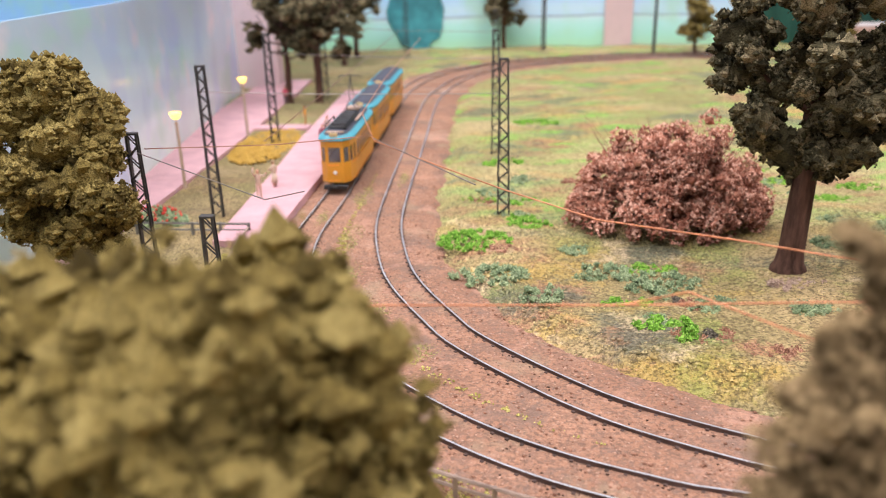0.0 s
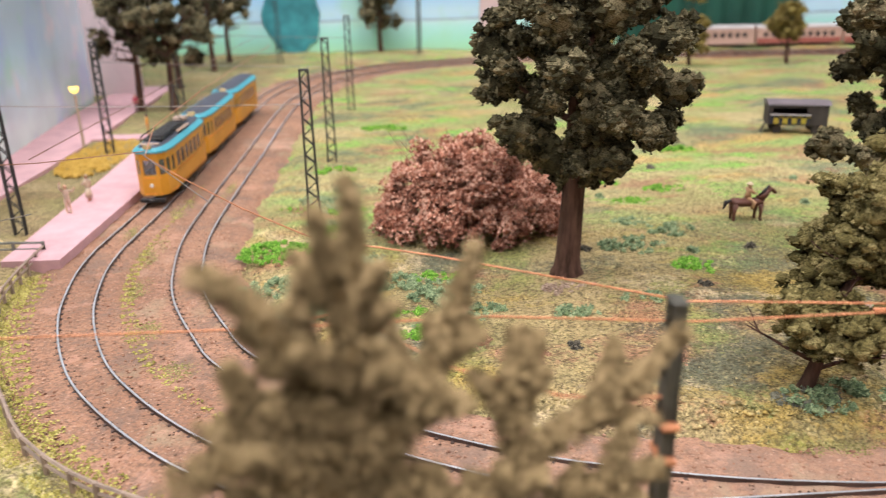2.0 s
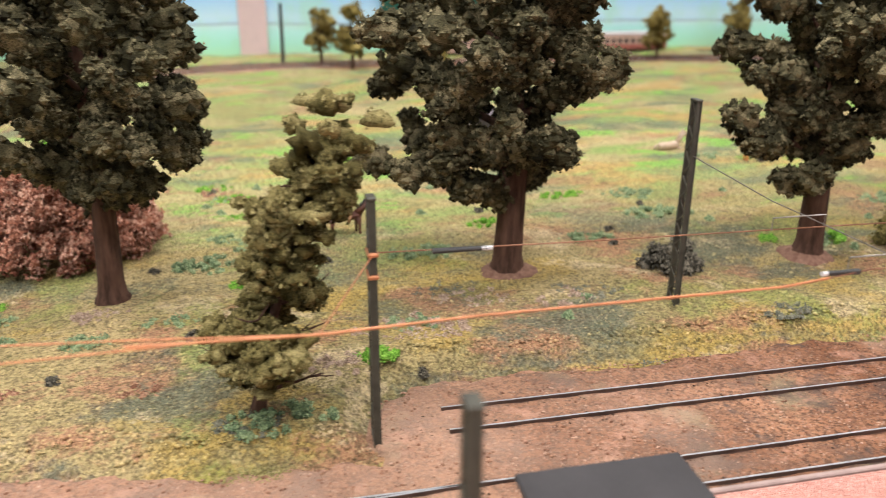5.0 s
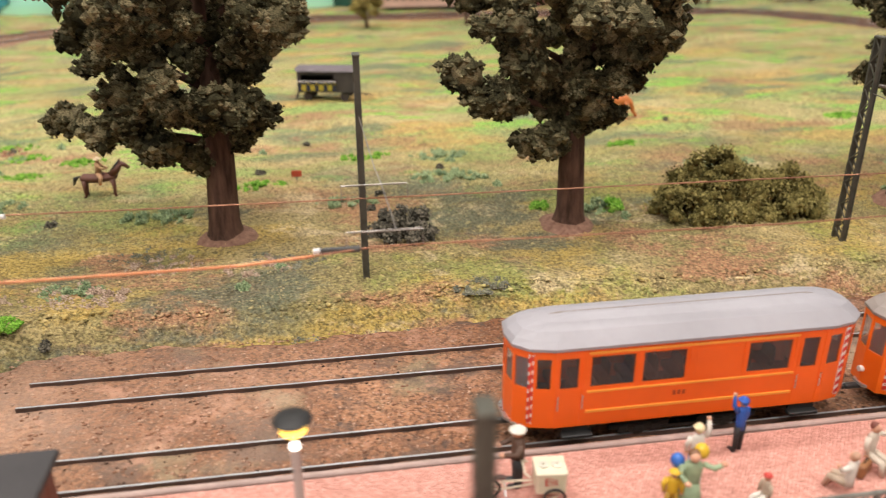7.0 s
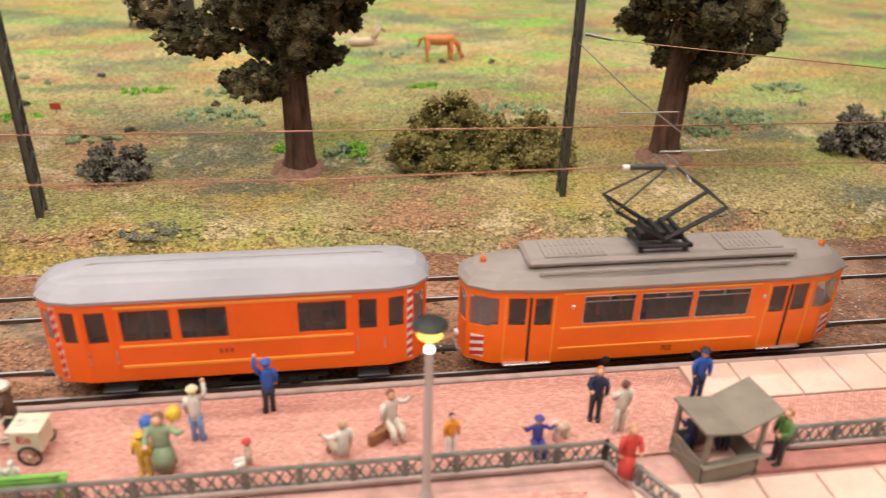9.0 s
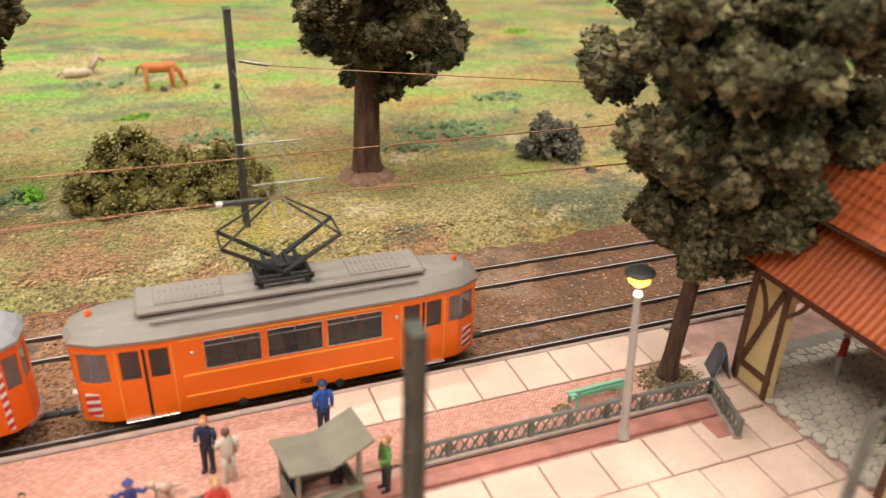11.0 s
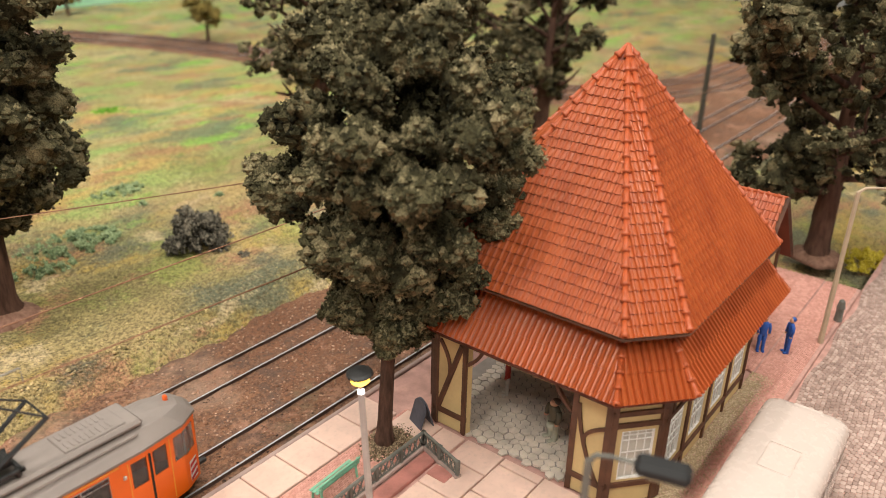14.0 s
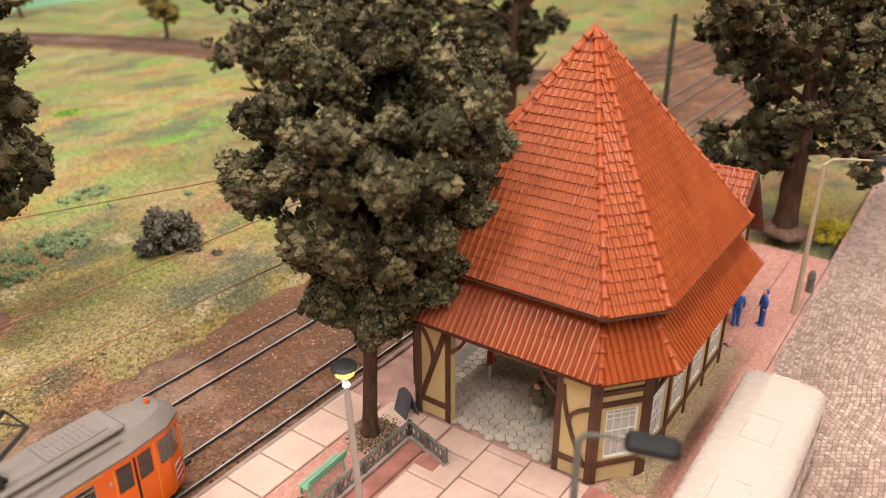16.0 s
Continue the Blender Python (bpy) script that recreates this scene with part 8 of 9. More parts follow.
def street_lamp(x, y, z, h, dx, dy, label, tone):
    t = group_thing("street_lamp", pose(x, y, z), label, "lamp", "street lamps")
    g = Geo()
    g.tube([(0, 0, 0), (0, 0, h * 0.5), (0, 0, h - 0.003), (dx * 0.10, dy * 0.10, h - 0.0006), (dx * 0.3, dy * 0.3, h), (dx * 0.8, dy * 0.8, h)], [0.0014, 0.0012, 0.0010, 0.0007, 0.0006, 0.0005], 8)
    g.ob("pole", tone, t)
    d = Vector((dx, dy, 0)).normalized()
    yaw = math.atan2(d.y, d.x)
    rot = Matrix.Rotation(yaw, 3, "Z")
    Geo().box((dx, dy, h), (0.0130, 0.0062, 0.0042), bev=0.0013, rot=rot).ob("lamp_head", RUBBER, t)
    Geo().box((dx * 1.05, dy * 1.05, h - 0.0022), (0.0085, 0.0040, 0.0006), bev=0.0002, rot=rot).ob("lamp_glass", paint((0.62, 0.55, 0.35)), t)


street_lamp(0.7605, 0.0420, PAVE_Z, 0.0875, 0.005, -0.0165, "grey street lamp with a black box head", IRON_GREY)
street_lamp(1.0190, 0.0380, PAVE_Z, 0.0860, 0.012, -0.0250, "sandy street lamp with a black head by the street", SAND_POLE)
g = Geo()
g.lathe((1.050, 0.037, PAVE_Z), [(0.0022, 0), (0.0020, 0.007), (0.0024, 0.008), (0.0016, 0.012), (0.0006, 0.013)], 10)
tagged(g.ob("bollard", IRON_GREY), "small grey stone bollard by the street", "bollard")


# ---- bus ----
def bus():
    t = group_thing("bus", pose(0.8550, 0.0185, 0.0095, 0, 0, 1.0), "plain white model coach parked at the kerb", "bus")
    L, W = 0.108, 0.0315
    plan = []
    for sx, sy in ((-1, -1), (1, -1), (1, 1), (-1, 1)):
        r = 0.005
        a0 = {(-1, -1): 180, (1, -1): 270, (1, 1): 0, (-1, 1): 90}[sx, sy]
        for k in range(5):
            a = radians(a0 + 22.5 * k)
            plan.append((sx * (L / 2 - r) + r * math.cos(a), sy * (W / 2 - r) + r * math.sin(a)))
    BW = painted("white_bus_body", (0.60, 0.495, 0.435), 0.26, 0.02, 30, grime=0.04)
    us = [0.0]
    n = len(plan)
    for i in range(n):
        us.append(us[-1] + (Vector(plan[(i + 1) % n]) - Vector(plan[i])).length)
    holes = []
    for i0 in (4, 14):
        a, b = us[i0], us[i0 + 1]
        m = 7
        for k in range(m):
            w = (b - a - 0.004) / m
            holes.append((a + 0.002 + k * w + 0.0007, a + 0.002 + (k + 1) * w - 0.0007, 0.0165, 0.0255))
    for i0 in (9, 19):
        a, b = us[i0], us[i0 + 1]
        holes.append((a + 0.0005, b - 0.0005, 0.0150, 0.0260))
    g, place, tot = shell(plan, 0.0035, 0.0285, holes, 0.0007)
    g.ob("body", BW, t, smooth=False)
    for h in holes:
        gp = Geo()
        p = [place(h[0], h[2], 0.0003), place(h[1], h[2], 0.0003), place(h[1], h[3], 0.0003), place(h[0], h[3], 0.0003)]
        q = [place(h[0], h[2], 0.0006), place(h[1], h[2], 0.0006), place(h[1], h[3], 0.0006), place(h[0], h[3], 0.0006)]
        gp.add(p + q, [(0, 1, 2, 3), (5, 4, 7, 6)])
        gp.ob("window", GLASS, t)
    g = Geo()
    rings = [[(x * (1 - 2 * i / L), y * (1 - 2 * i / W), z) for x, y in plan] for i, z in ((0.0, 0.0283), (0.0003, 0.0295), (0.0010, 0.0308), (0.0022, 0.0318), (0.0042, 0.0325), (0.0075, 0.0329))]
    loft(g, rings)
    roof = g.ob("roof", BW, t, smooth=True)
    for x in (-0.028, 0.012):
        gh = Geo()
        gh.tube([(x - 0.008, -0.0055, 0.0330), (x + 0.008, -0.0055, 0.0330), (x + 0.008, 0.0055, 0.0330), (x - 0.008, 0.0055, 0.0330), (x - 0.008, -0.0055, 0.0330)], 0.00018, 4)
        gh.ob("hatch_edge", BW, roof)
    Geo().box((0.049, 0, 0.0318), (0.006, 0.011, 0.0012), bev=0.0005).ob("roof_box", BW, roof)
    Geo().prism([(x * 0.98, y * 0.96) for x, y in plan], 0.0036, 0.0048).ob("floor_pan", BLACK, t)
    for x in (-0.032, 0.030):
        for s in (-1, 1):
            wheel_part(t, (x, s * 0.0122, 0.0050), 0.0044, (0, 1, 0), paint((0.5, 0.48, 0.45)), spokes=False)


bus()


# ---- hut in front, A-board ----
def hut():
    t = group_thing("tram_hut", pose(0.3235, 0.1435, PAVE_Z), "brown wooden hut with flat dark roof", "hut")
    BR = painted("red_brown_wood", (0.16, 0.05, 0.03), 0.6, 0.15, 100)
    for k in range(9):
        Geo().box((-0.020 + k * 0.005, 0.0165, 0.0165), (0.0047, 0.0012, 0.033), bev=0.0003).ob("wall_board", BR, t)
        Geo().box((-0.020 + k * 0.005, -0.0165, 0.0165), (0.0047, 0.0012, 0.033), bev=0.0003).ob("wall_board", BR, t)
    for s in (-1, 1):
        for k in range(6):
            Geo().box((s * 0.0225, -0.0138 + k * 0.0055, 0.0165), (0.0012, 0.0052, 0.033), bev=0.0003).ob("wall_board", BR, t)
    Geo().box((0, 0, 0.0354), (0.0495, 0.0390, 0.0022), bev=0.0005).ob("roof_slab", painted("tar_roof", (0.045, 0.04, 0.04), 0.7, 0.12, 60), t)


hut()
g = Geo()
for s in (-1, 1):
    n = 10
    ring = [(0.0048 * math.cos(math.pi * k / n), s * (0.0018 - 0.0018 * ((0.008 + 0.0045 * math.sin(math.pi * k / n)) / 0.0125)), 0.008 + 0.0045 * math.sin(math.pi * k / n)) for k in range(n + 1)] + [(-0.0048, s * 0.0030, 0.0), (0.0048, s * 0.0030, 0.0)]
    m = len(ring)
    g.add(ring + [(x, y + s * 0.0005, z) for x, y, z in ring], [tuple(range(m)), tuple(range(m, 2 * m))[::-1]] + [(k, (k + 1) % m, (k + 1) % m + m, k + m) for k in range(m)])
o = g.ob("sandwich_board", paint((0.09, 0.09, 0.11)))
o.matrix_world = pose(0.8335, 0.1535, PAVE_Z + 0.0001, 0, 0, 70)
tagged(o, "dark rounded sandwich board beside the pavilion", "sign")


# ---- far train ----
def coach(x, label, band=False):
    t = group_thing("railcar", pose(x, 1.4475, RAIL_TOP), label, "railcar", "coaches of the far train")
    CR = painted("cream_pink_coach", (0.62, 0.42, 0.33), 0.5, 0.06, 40)
    L, W = 0.155, 0.028
    holes = [(0.012 + i * 0.0135, 0.012 + i * 0.0135 + 0.0085, 0.018, 0.026) for i in range(10)]
    g, place, tot = shell([(-L / 2, -W / 2), (L / 2, -W / 2), (L / 2, W / 2), (-L / 2, W / 2)], 0.006, 0.034, holes, 0.0008)
    g.ob("body", CR, t)
    if band:
        for s in (-1, 1):
            Geo().box((0, s * (W / 2 + 0.0003), 0.0112), (L * 0.985, 0.0008, 0.0090), bev=0.0002).ob("red_side", paint((0.42, 0.13, 0.10)), t)
    for h in holes:
        gp = Geo()
        gp.add([place(h[0], h[2], 0.0005), place(h[1], h[2], 0.0005), place(h[1], h[3], 0.0005), place(h[0], h[3], 0.0005)], [(0, 1, 2, 3)])
        gp.ob("window", paint((0.05, 0.045, 0.05), 0.2), t)
    g = Geo()
    n = 8
    loft(g, [[(e * L / 2, W * 0.52 * math.cos(math.pi * k / n), 0.0335 + 0.0055 * math.sin(math.pi * k / n)) for k in range(n + 1)] for e in (-1, 1)], cap_bottom=True)
    g.ob("roof", painted("coach_roof", (0.50, 0.46, 0.44), 0.6, 0.08, 30), t)
    Geo().box((0, 0, 0.0048), (L * 0.86, W * 0.7, 0.005), bev=0.0006).ob("underframe", BLACK, t)
    for xx in (-L * 0.35, L * 0.35):
        wheelset(t, xx, 0.0045, 0.0080)


for k, xx in enumerate((0.610, 0.770, 0.930)):
    coach(xx, "cream pink railcar on the far track" if k == 0 else "cream railcar with a red lower side", k > 0)


# ---- left side: promenade and stop ----
PROM = painted("pink_promenade", (0.62, 0.37, 0.38), 0.8, 0.08, 60, bump=0.0002)


def west_side():
    g = Geo().prism([(-0.243, 0.40), (-0.246, 0.75), (-0.262, 1.12), (-0.33, 1.12), (-0.321, 0.90), (-0.288, 0.60), (-0.27, 0.40)], 0.0, 0.0072)
    tagged(g.ob("promenade", PROM), "pink promenade path beside the side panel", "path", kind="structure")
    g = Geo().prism([(-0.1385, 0.440), (-0.1375, 0.60), (-0.1400, 1.0), (-0.192, 1.0), (-0.186, 0.737), (-0.180, 0.619), (-0.173, 0.440)], 0.0, 0.0100)
    tagged(g.ob("stop_platform", PROM), "pink platform of the tram stop", "platform", kind="structure")
    tagged(Geo().prism([(-0.192, 0.78), (-0.192, 0.80), (-0.25, 0.80), (-0.25, 0.78)][::-1], 0.0, 0.0080).ob("cross_path", PROM), "pink path joining platform and promenade", "path", kind="structure")
    bush("ochre_mound", -0.216, 0.715, 0.028, 0.070, 0.0014, foliage("ochre_turf", (0.46, 0.28, 0.05), (0.62, 0.39, 0.075), (0.72, 0.48, 0.12)), "low mound of ochre yellow turf", 31, 420, 30, 0.0026, 0.0006)
    bush("flower_bed", -0.228, 0.487, 0.018, 0.014, 0.011, LEAF_GREEN, "green flower bed with red blossoms", 32, 40, 40, 0.0042, 0.0011)
    rng = np.random.default_rng(5)
    n = 60
    a, r = rng.uniform(0, 6.28, n), np.sqrt(rng.random(n))
    pl = np.stack([-0.228 + 0.018 * r * np.cos(a), 0.487 + 0.015 * r * np.sin(a), 0.0055 + 0.0110 * np.sqrt(1 - 0.8 * r * r)], -1)
    o = scatter("red_blossoms", OCTA, pl, 0.0010 * rng.uniform(0.7, 1.4, n), paint((0.65, 0.04, 0.02)), rng)
    tagged(o, "red blossoms on the flower bed", "flowers", kind="stuff")


west_side()
PALE_SKIN = (0.66, 0.42, 0.32)
figurine(-0.166, 0.560, 0.0101, 60, "pale model figure waiting at the stop", (0.62, 0.48, 0.34), PALE_SKIN, (0.5, 0.35, 0.2), skirt=True, arms=("fore", "down"))
figurine(-0.170, 0.533, 0.0101, 200, "pale thin model figure at the stop", (0.62, 0.45, 0.33), PALE_SKIN, (0.5, 0.32, 0.15), arms=("out", "up"))
figurine(-0.156, 0.690, 0.0101, 180, "model figure in dark red dress at the stop", (0.32, 0.08, 0.12), (0.30, 0.16, 0.14), (0.12, 0.06, 0.05), skirt=True)
figurine(-0.160, 0.730, 0.0101, 180, "pale model figure on the stop platform", (0.60, 0.42, 0.36), (0.4, 0.25, 0.2), (0.2, 0.1, 0.06))
figurine(-0.252, 0.93, 0.0075, 180, "distant red model figure on the promenade", (0.45, 0.05, 0.08), (0.1, 0.05, 0.05), BLACK_C)
figurine(-0.198, 0.80, 0.0082, 90, "distant orange model figure on the path", (0.7, 0.35, 0.06), (0.5, 0.3, 0.1), BLACK_C)


# ---- trees before the camera's way ----
foam_tree("tree", pose(-0.205, 0.350, 0.004), "olive foam-leaved tree outside the fence", 0.124, (0.042, 0.037), (0.040, 0.040), 0.026, 0.0042, 101, LEAF_OLIVE, 0.0100, 30000, 0.0008, 70, mound=False, fill=22)
foam_tree("tree", pose(-0.058, 0.118, 0.004), "dense olive foam-leaved bushy tree", 0.106, (0.054, 0.055), (0.045, 0.045), 0.016, 0.0045, 102, LEAF_OLIVE, 0.0135, 40000, 0.0009, 80, mound=False, fill=24, outline=(0.7, 0.9, 1.0, 0.95, 0.6))


def dry_shrub(x, y, label, seed):
    """Bare brown stems that carry thick fuzzy plumes, fanning outwards from two crowded forks."""
    rng, nrng = random.Random(seed), np.random.default_rng(seed)
    t = group_thing("dry_shrub", pose(x, y, 0.004), label, "shrub")
    fuzz = grains("dry_plume", [(0.25, (0.11, 0.076, 0.034)), (0.5, (0.235, 0.166, 0.078)), (0.75, (0.39, 0.28, 0.14))], patch=90)
    fork, side = Vector((-0.004, -0.005, 0.104)), Vector((0.019, 0.002, 0.094))
    root = Vector((0, 0, 0))
    Geo().tube([root, Vector((-0.002, -0.003, 0.05)), fork], [0.0030, 0.0024, 0.0014], 9).ob("stem", TWIG, t)
    Geo().tube([root, Vector((0.010, 0.001, 0.045)), side], [0.0024, 0.0019, 0.0011], 9).ob("stem", TWIG, t)
    # from which fork, how far below it, the tip, the rise of the middle and the plume's half width
    plumes = [
        (fork, 0.000, (-0.0058, -0.0010, 0.1426), 0.003, 0.0032), (fork, 0.002, (-0.0087, -0.0146, 0.1431), 0.002, 0.0031),
        (fork, 0.006, (0.0133, 0.0148, 0.1272), -0.005, 0.0040), (fork, 0.002, (-0.0253, -0.0108, 0.1336), 0.004, 0.0042),
        (fork, 0.008, (-0.0283, -0.0067, 0.1060), 0.006, 0.0056), (fork, 0.016, (-0.0314, -0.0113, 0.1010), 0.007, 0.0062),
        (fork, 0.004, (0.0060, -0.0030, 0.1110), 0.002, 0.0052), (fork, 0.006, (-0.0140, -0.0070, 0.1130), 0.002, 0.0056),
        (fork, 0.022, (-0.0300, -0.0060, 0.0880), 0.004, 0.0066), (fork, 0.020, (0.0060, -0.0060, 0.0970), 0.002, 0.0052),
        (fork, 0.026, (-0.0200, -0.0080, 0.0900), 0.002, 0.0068), (fork, 0.010, (-0.0060, 0.0080, 0.1120), 0.000, 0.0056),
        (fork, 0.030, (-0.0080, -0.0100, 0.0860), 0.001, 0.0068), (fork, 0.040, (-0.0320, 0.0040, 0.0720), 0.003, 0.0066),
        (fork, 0.045, (0.0040, -0.0160, 0.0740), 0.002, 0.0062), (fork, 0.050, (-0.0220, 0.0160, 0.0660), 0.003, 0.0062),
        (side, 0.002, (0.0200, 0.0090, 0.1137), 0.001, 0.0038), (side, 0.000, (0.0476, 0.0098, 0.1125), -0.003, 0.0038),
        (side, 0.014, (0.0430, 0.0020, 0.0915), 0.001, 0.0042),
        (side, 0.016, (0.0170, 0.0000, 0.0930), 0.002, 0.0042), (side, 0.030, (0.0380, -0.0020, 0.0720), 0.003, 0.0056),
        (side, 0.034, (0.0240, 0.0180, 0.0680), 0.003, 0.0056),
    ]
    for origin, below, end, rise, fat in plumes:
        tip = Vector(end)
        a = origin.lerp(root, below / origin.z)
        out = tip - a
        up = Vector((0, 0, rise))
        way = [a, a + out * 0.35 + up * 0.7, a + out * 0.70 + up, tip]
        Geo().tube(way, [0.0010, 0.0009, 0.0007, 0.0003], 7).ob("twig", TWIG, t)
        ways = [(way, fat)]
        across = out.cross(Vector((0.3, 1, 0.2))).normalized()
        for k in range(4):
            p = way[1].lerp(way[2], rng.uniform(-0.3, 1.0))
            d = (out.normalized() * rng.uniform(0.6, 1.1) + across * (rng.uniform(0.4, 0.9) if k % 2 else -rng.uniform(0.4, 0.9)) + Vector((0, rng.uniform(-0.5, 0.5), 0))) * rng.uniform(0.005, 0.011)
            ways.append(([p, p + d * 0.4, p + d * 0.75, p + d], fat * rng.uniform(0.45, 0.7)))
        P3 = []
        for w3, f2 in ways:
            Geo().tube(w3, [f2 * k for k in (0.20, 0.45, 0.42, 0.06)], 8).ob("plume_core", fuzz, t, smooth=True)
            lump = rng.uniform(0, 6)
            for _ in range(900 if f2 == fat else 420):
                k = rng.random() * 2.999
                q = w3[int(k)].lerp(w3[int(k) + 1], k - int(k))
                d = Vector((rng.gauss(0, 1), rng.gauss(0, 1), rng.gauss(0, 1))).normalized()
                w = f2 * (0.92 + 0.16 * math.sin(5 * k + lump)) * (0.55 + 0.45 * math.sin(math.pi * min(1.0, 0.12 + k / 3)))
                P3.append(tuple(q + d * w * (rng.uniform(0.12, 1.0) ** 0.5)))
        P3 = np.array(P3)
        scatter("plume", CHIP, P3, 0.00080 * nrng.uniform(0.6, 1.25, len(P3)), fuzz, nrng, parent=t)


dry_shrub(0.070, 0.108, "dry brown shrub with fuzzy upright plumes", 7)


sign = group_thing("red_marker", pose(0.402, 0.478, ground_z(0.402, 0.478)), "small red marker board on a thin post", "sign")
Geo().tube([(0, 0, -0.001), (0, 0, 0.007)], 0.0004, 6).ob("post", IRON_GREY, sign)
Geo().box((0, -0.0004, 0.0045), (0.0065, 0.0007, 0.0042), bev=0.0002).ob("board", paint((0.60, 0.09, 0.05)), sign)

# ---- meadow: tufts, clumps and grit ----
def meadow():
    rng = np.random.default_rng(12)

    def field(n, x0, x1, y0, y1, near, keep):
        """Random plan places, denser towards the front."""
        x = rng.uniform(x0, x1, n)
        y = y0 + (y1 - y0) * rng.random(n) ** near
        gap = track_gap(np.stack([x, y], -1))
        ok = keep(x, y, gap)
        x, y, gap = x[ok], y[ok], gap[ok]
        return np.stack([x, y, land(x, y, gap)], -1)

    paved = lambda x, y: (x > 0.27) & (y < 0.19)
    pts = field(105000, -0.15, 1.15, 0.16, 0.75, 1.7, lambda x, y, g: (g > 0.031) & ~paved(x, y) & ~((x < -0.13) & (y > 0.4)))
    tagged(scatter("grass_tufts", TETRA, pts - np.array([0, 0, 0.0004]), 0.00066 * rng.uniform(0.5, 1.5, len(pts)), TUFT, rng), "short yellow green static grass fibres", "grass", kind="stuff")
    pts = field(15000, -0.05, 0.85, 0.22, 0.48, 1.3, lambda x, y, g: (g > 0.036) & ~paved(x, y))
    tagged(scatter("turf_crumbs", OCTA, pts - np.array([0, 0, 0.0003]), 0.00105 * rng.uniform(0.4, 1.5, len(pts)) ** 1.3, TUFT, rng, squash=(1, 1, 0.65)), "coarse crumbs of model turf", "grass", kind="stuff")
    pts = field(9000, -0.40, 0.02, 0.16, 0.50, 1.2, lambda x, y, g: (g > 0.031))
    tagged(scatter("grass_tufts", TETRA, pts - np.array([0, 0, 0.0004]), 0.0010 * rng.uniform(0.5, 1.5, len(pts)), TUFT, rng), "short dry grass outside the curve", "grass", kind="stuff")
    pts = field(60000, -0.16, 1.3, 0.17, 0.75, 1.6, lambda x, y, g: (g < 0.034) & ~((x > 0.27) & (y < 0.19)))
    gap = track_gap(pts[:, :2])
    pts[:, 2] = np.maximum(0.0043 - 0.006 * smooth(0.027, 0.040, gap), pts[:, 2])
    side = np.abs(np.abs(gap) - GAUGE / 2)
    pts = pts[side > 0.0009]
    by_rail = np.abs(track_gap(pts[:, :2]) - GAUGE / 2) < 0.0042
    dark = pts[by_rail]
    tagged(scatter("ballast_grit", OCTA, dark, 0.00050 * rng.uniform(0.5, 1.6, len(dark)), GRIT_DARK, rng, squash=(1, 1, 0.6)), "oily dark ballast stones beside the rails", "ballast", kind="stuff")
    pts = pts[~by_rail]
    tagged(scatter("ballast_grit", OCTA, pts, 0.00062 * rng.uniform(0.4, 1.6, len(pts)), GRIT, rng, squash=(1, 1, 0.7)), "loose brown ballast stones", "ballast", kind="stuff")


meadow()


LEAF_SOIL = foliage("red_soil", (0.22, 0.10, 0.06), (0.40, 0.20, 0.12), (0.56, 0.32, 0.20))
LEAF_YELLOW = foliage("yellow_turf", (0.40, 0.30, 0.02), (0.62, 0.48, 0.04), (0.74, 0.60, 0.10))
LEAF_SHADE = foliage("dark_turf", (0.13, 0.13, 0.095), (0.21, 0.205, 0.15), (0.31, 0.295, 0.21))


def weeds(x, y, rx, ry, leaf, words, seed, n=22, h=0.006, size=0.0011, r=0.0032):
    bush("weed_patch", x, y, rx, ry, h, leaf, words, seed, int(n * 2.2), 26, r * 0.75, size * 0.62)


LIMES = ((-0.012, 0.447, 0.022, 0.018), (0.018, 0.480, 0.012, 0.012), (0.084, 0.318, 0.006, 0.006), (0.074, 0.330, 0.010, 0.006), (0.255, 0.545, 0.016, 0.008), (0.225, 0.395, 0.012, 0.012), (0.585, 0.395, 0.007, 0.006), (0.545, 0.405, 0.006, 0.005), (0.450, 0.520, 0.018, 0.008), (0.640, 0.520, 0.016, 0.007), (0.380, 0.470, 0.016, 0.008), (0.005, 0.640, 0.018, 0.010), (0.040, 0.80, 0.025, 0.012), (0.30, 0.66, 0.020, 0.010), (0.86, 0.58, 0.018, 0.010), (1.02, 0.72, 0.02, 0.01), (0.28, 0.30, 0.010, 0.006))
for k, (x, y, a, b) in enumerate(LIMES):
    weeds(x, y, a, b, LEAF_LIME, "bright lime green foam weeds on the meadow", 200 + k, max(9, int(a * b * 80000)), {2: 0.0085, 0: 0.0045, 6: 0.007}.get(k, 0.0030), 0.0010)
GREENS = ((0.024, 0.362, 0.011, 0.010), (-0.002, 0.395, 0.022, 0.014), (0.058, 0.398, 0.018, 0.012), (0.085, 0.385, 0.022, 0.014), (0.105, 0.352, 0.016, 0.008), (0.150, 0.345, 0.014, 0.006), (0.200, 0.430, 0.020, 0.014), (0.230, 0.452, 0.018, 0.010), (0.000, 0.560, 0.016, 0.010), (0.020, 0.590, 0.014, 0.010), (0.046, 0.430, 0.008, 0.006), (0.430, 0.430, 0.020, 0.008), (0.500, 0.470, 0.026, 0.012), (0.575, 0.398, 0.008, 0.008), (0.500, 0.520, 0.022, 0.010), (0.690, 0.470, 0.026, 0.012), (0.830, 0.440, 0.034, 0.020), (0.800, 0.415, 0.020, 0.010), (0.325, 0.425, 0.022, 0.010), (0.300, 0.330, 0.014, 0.010), (0.620, 0.620, 0.03, 0.01), (0.12, 0.62, 0.02, 0.01), (0.90, 0.50, 0.02, 0.01), (0.235, 0.262, 0.022, 0.012))
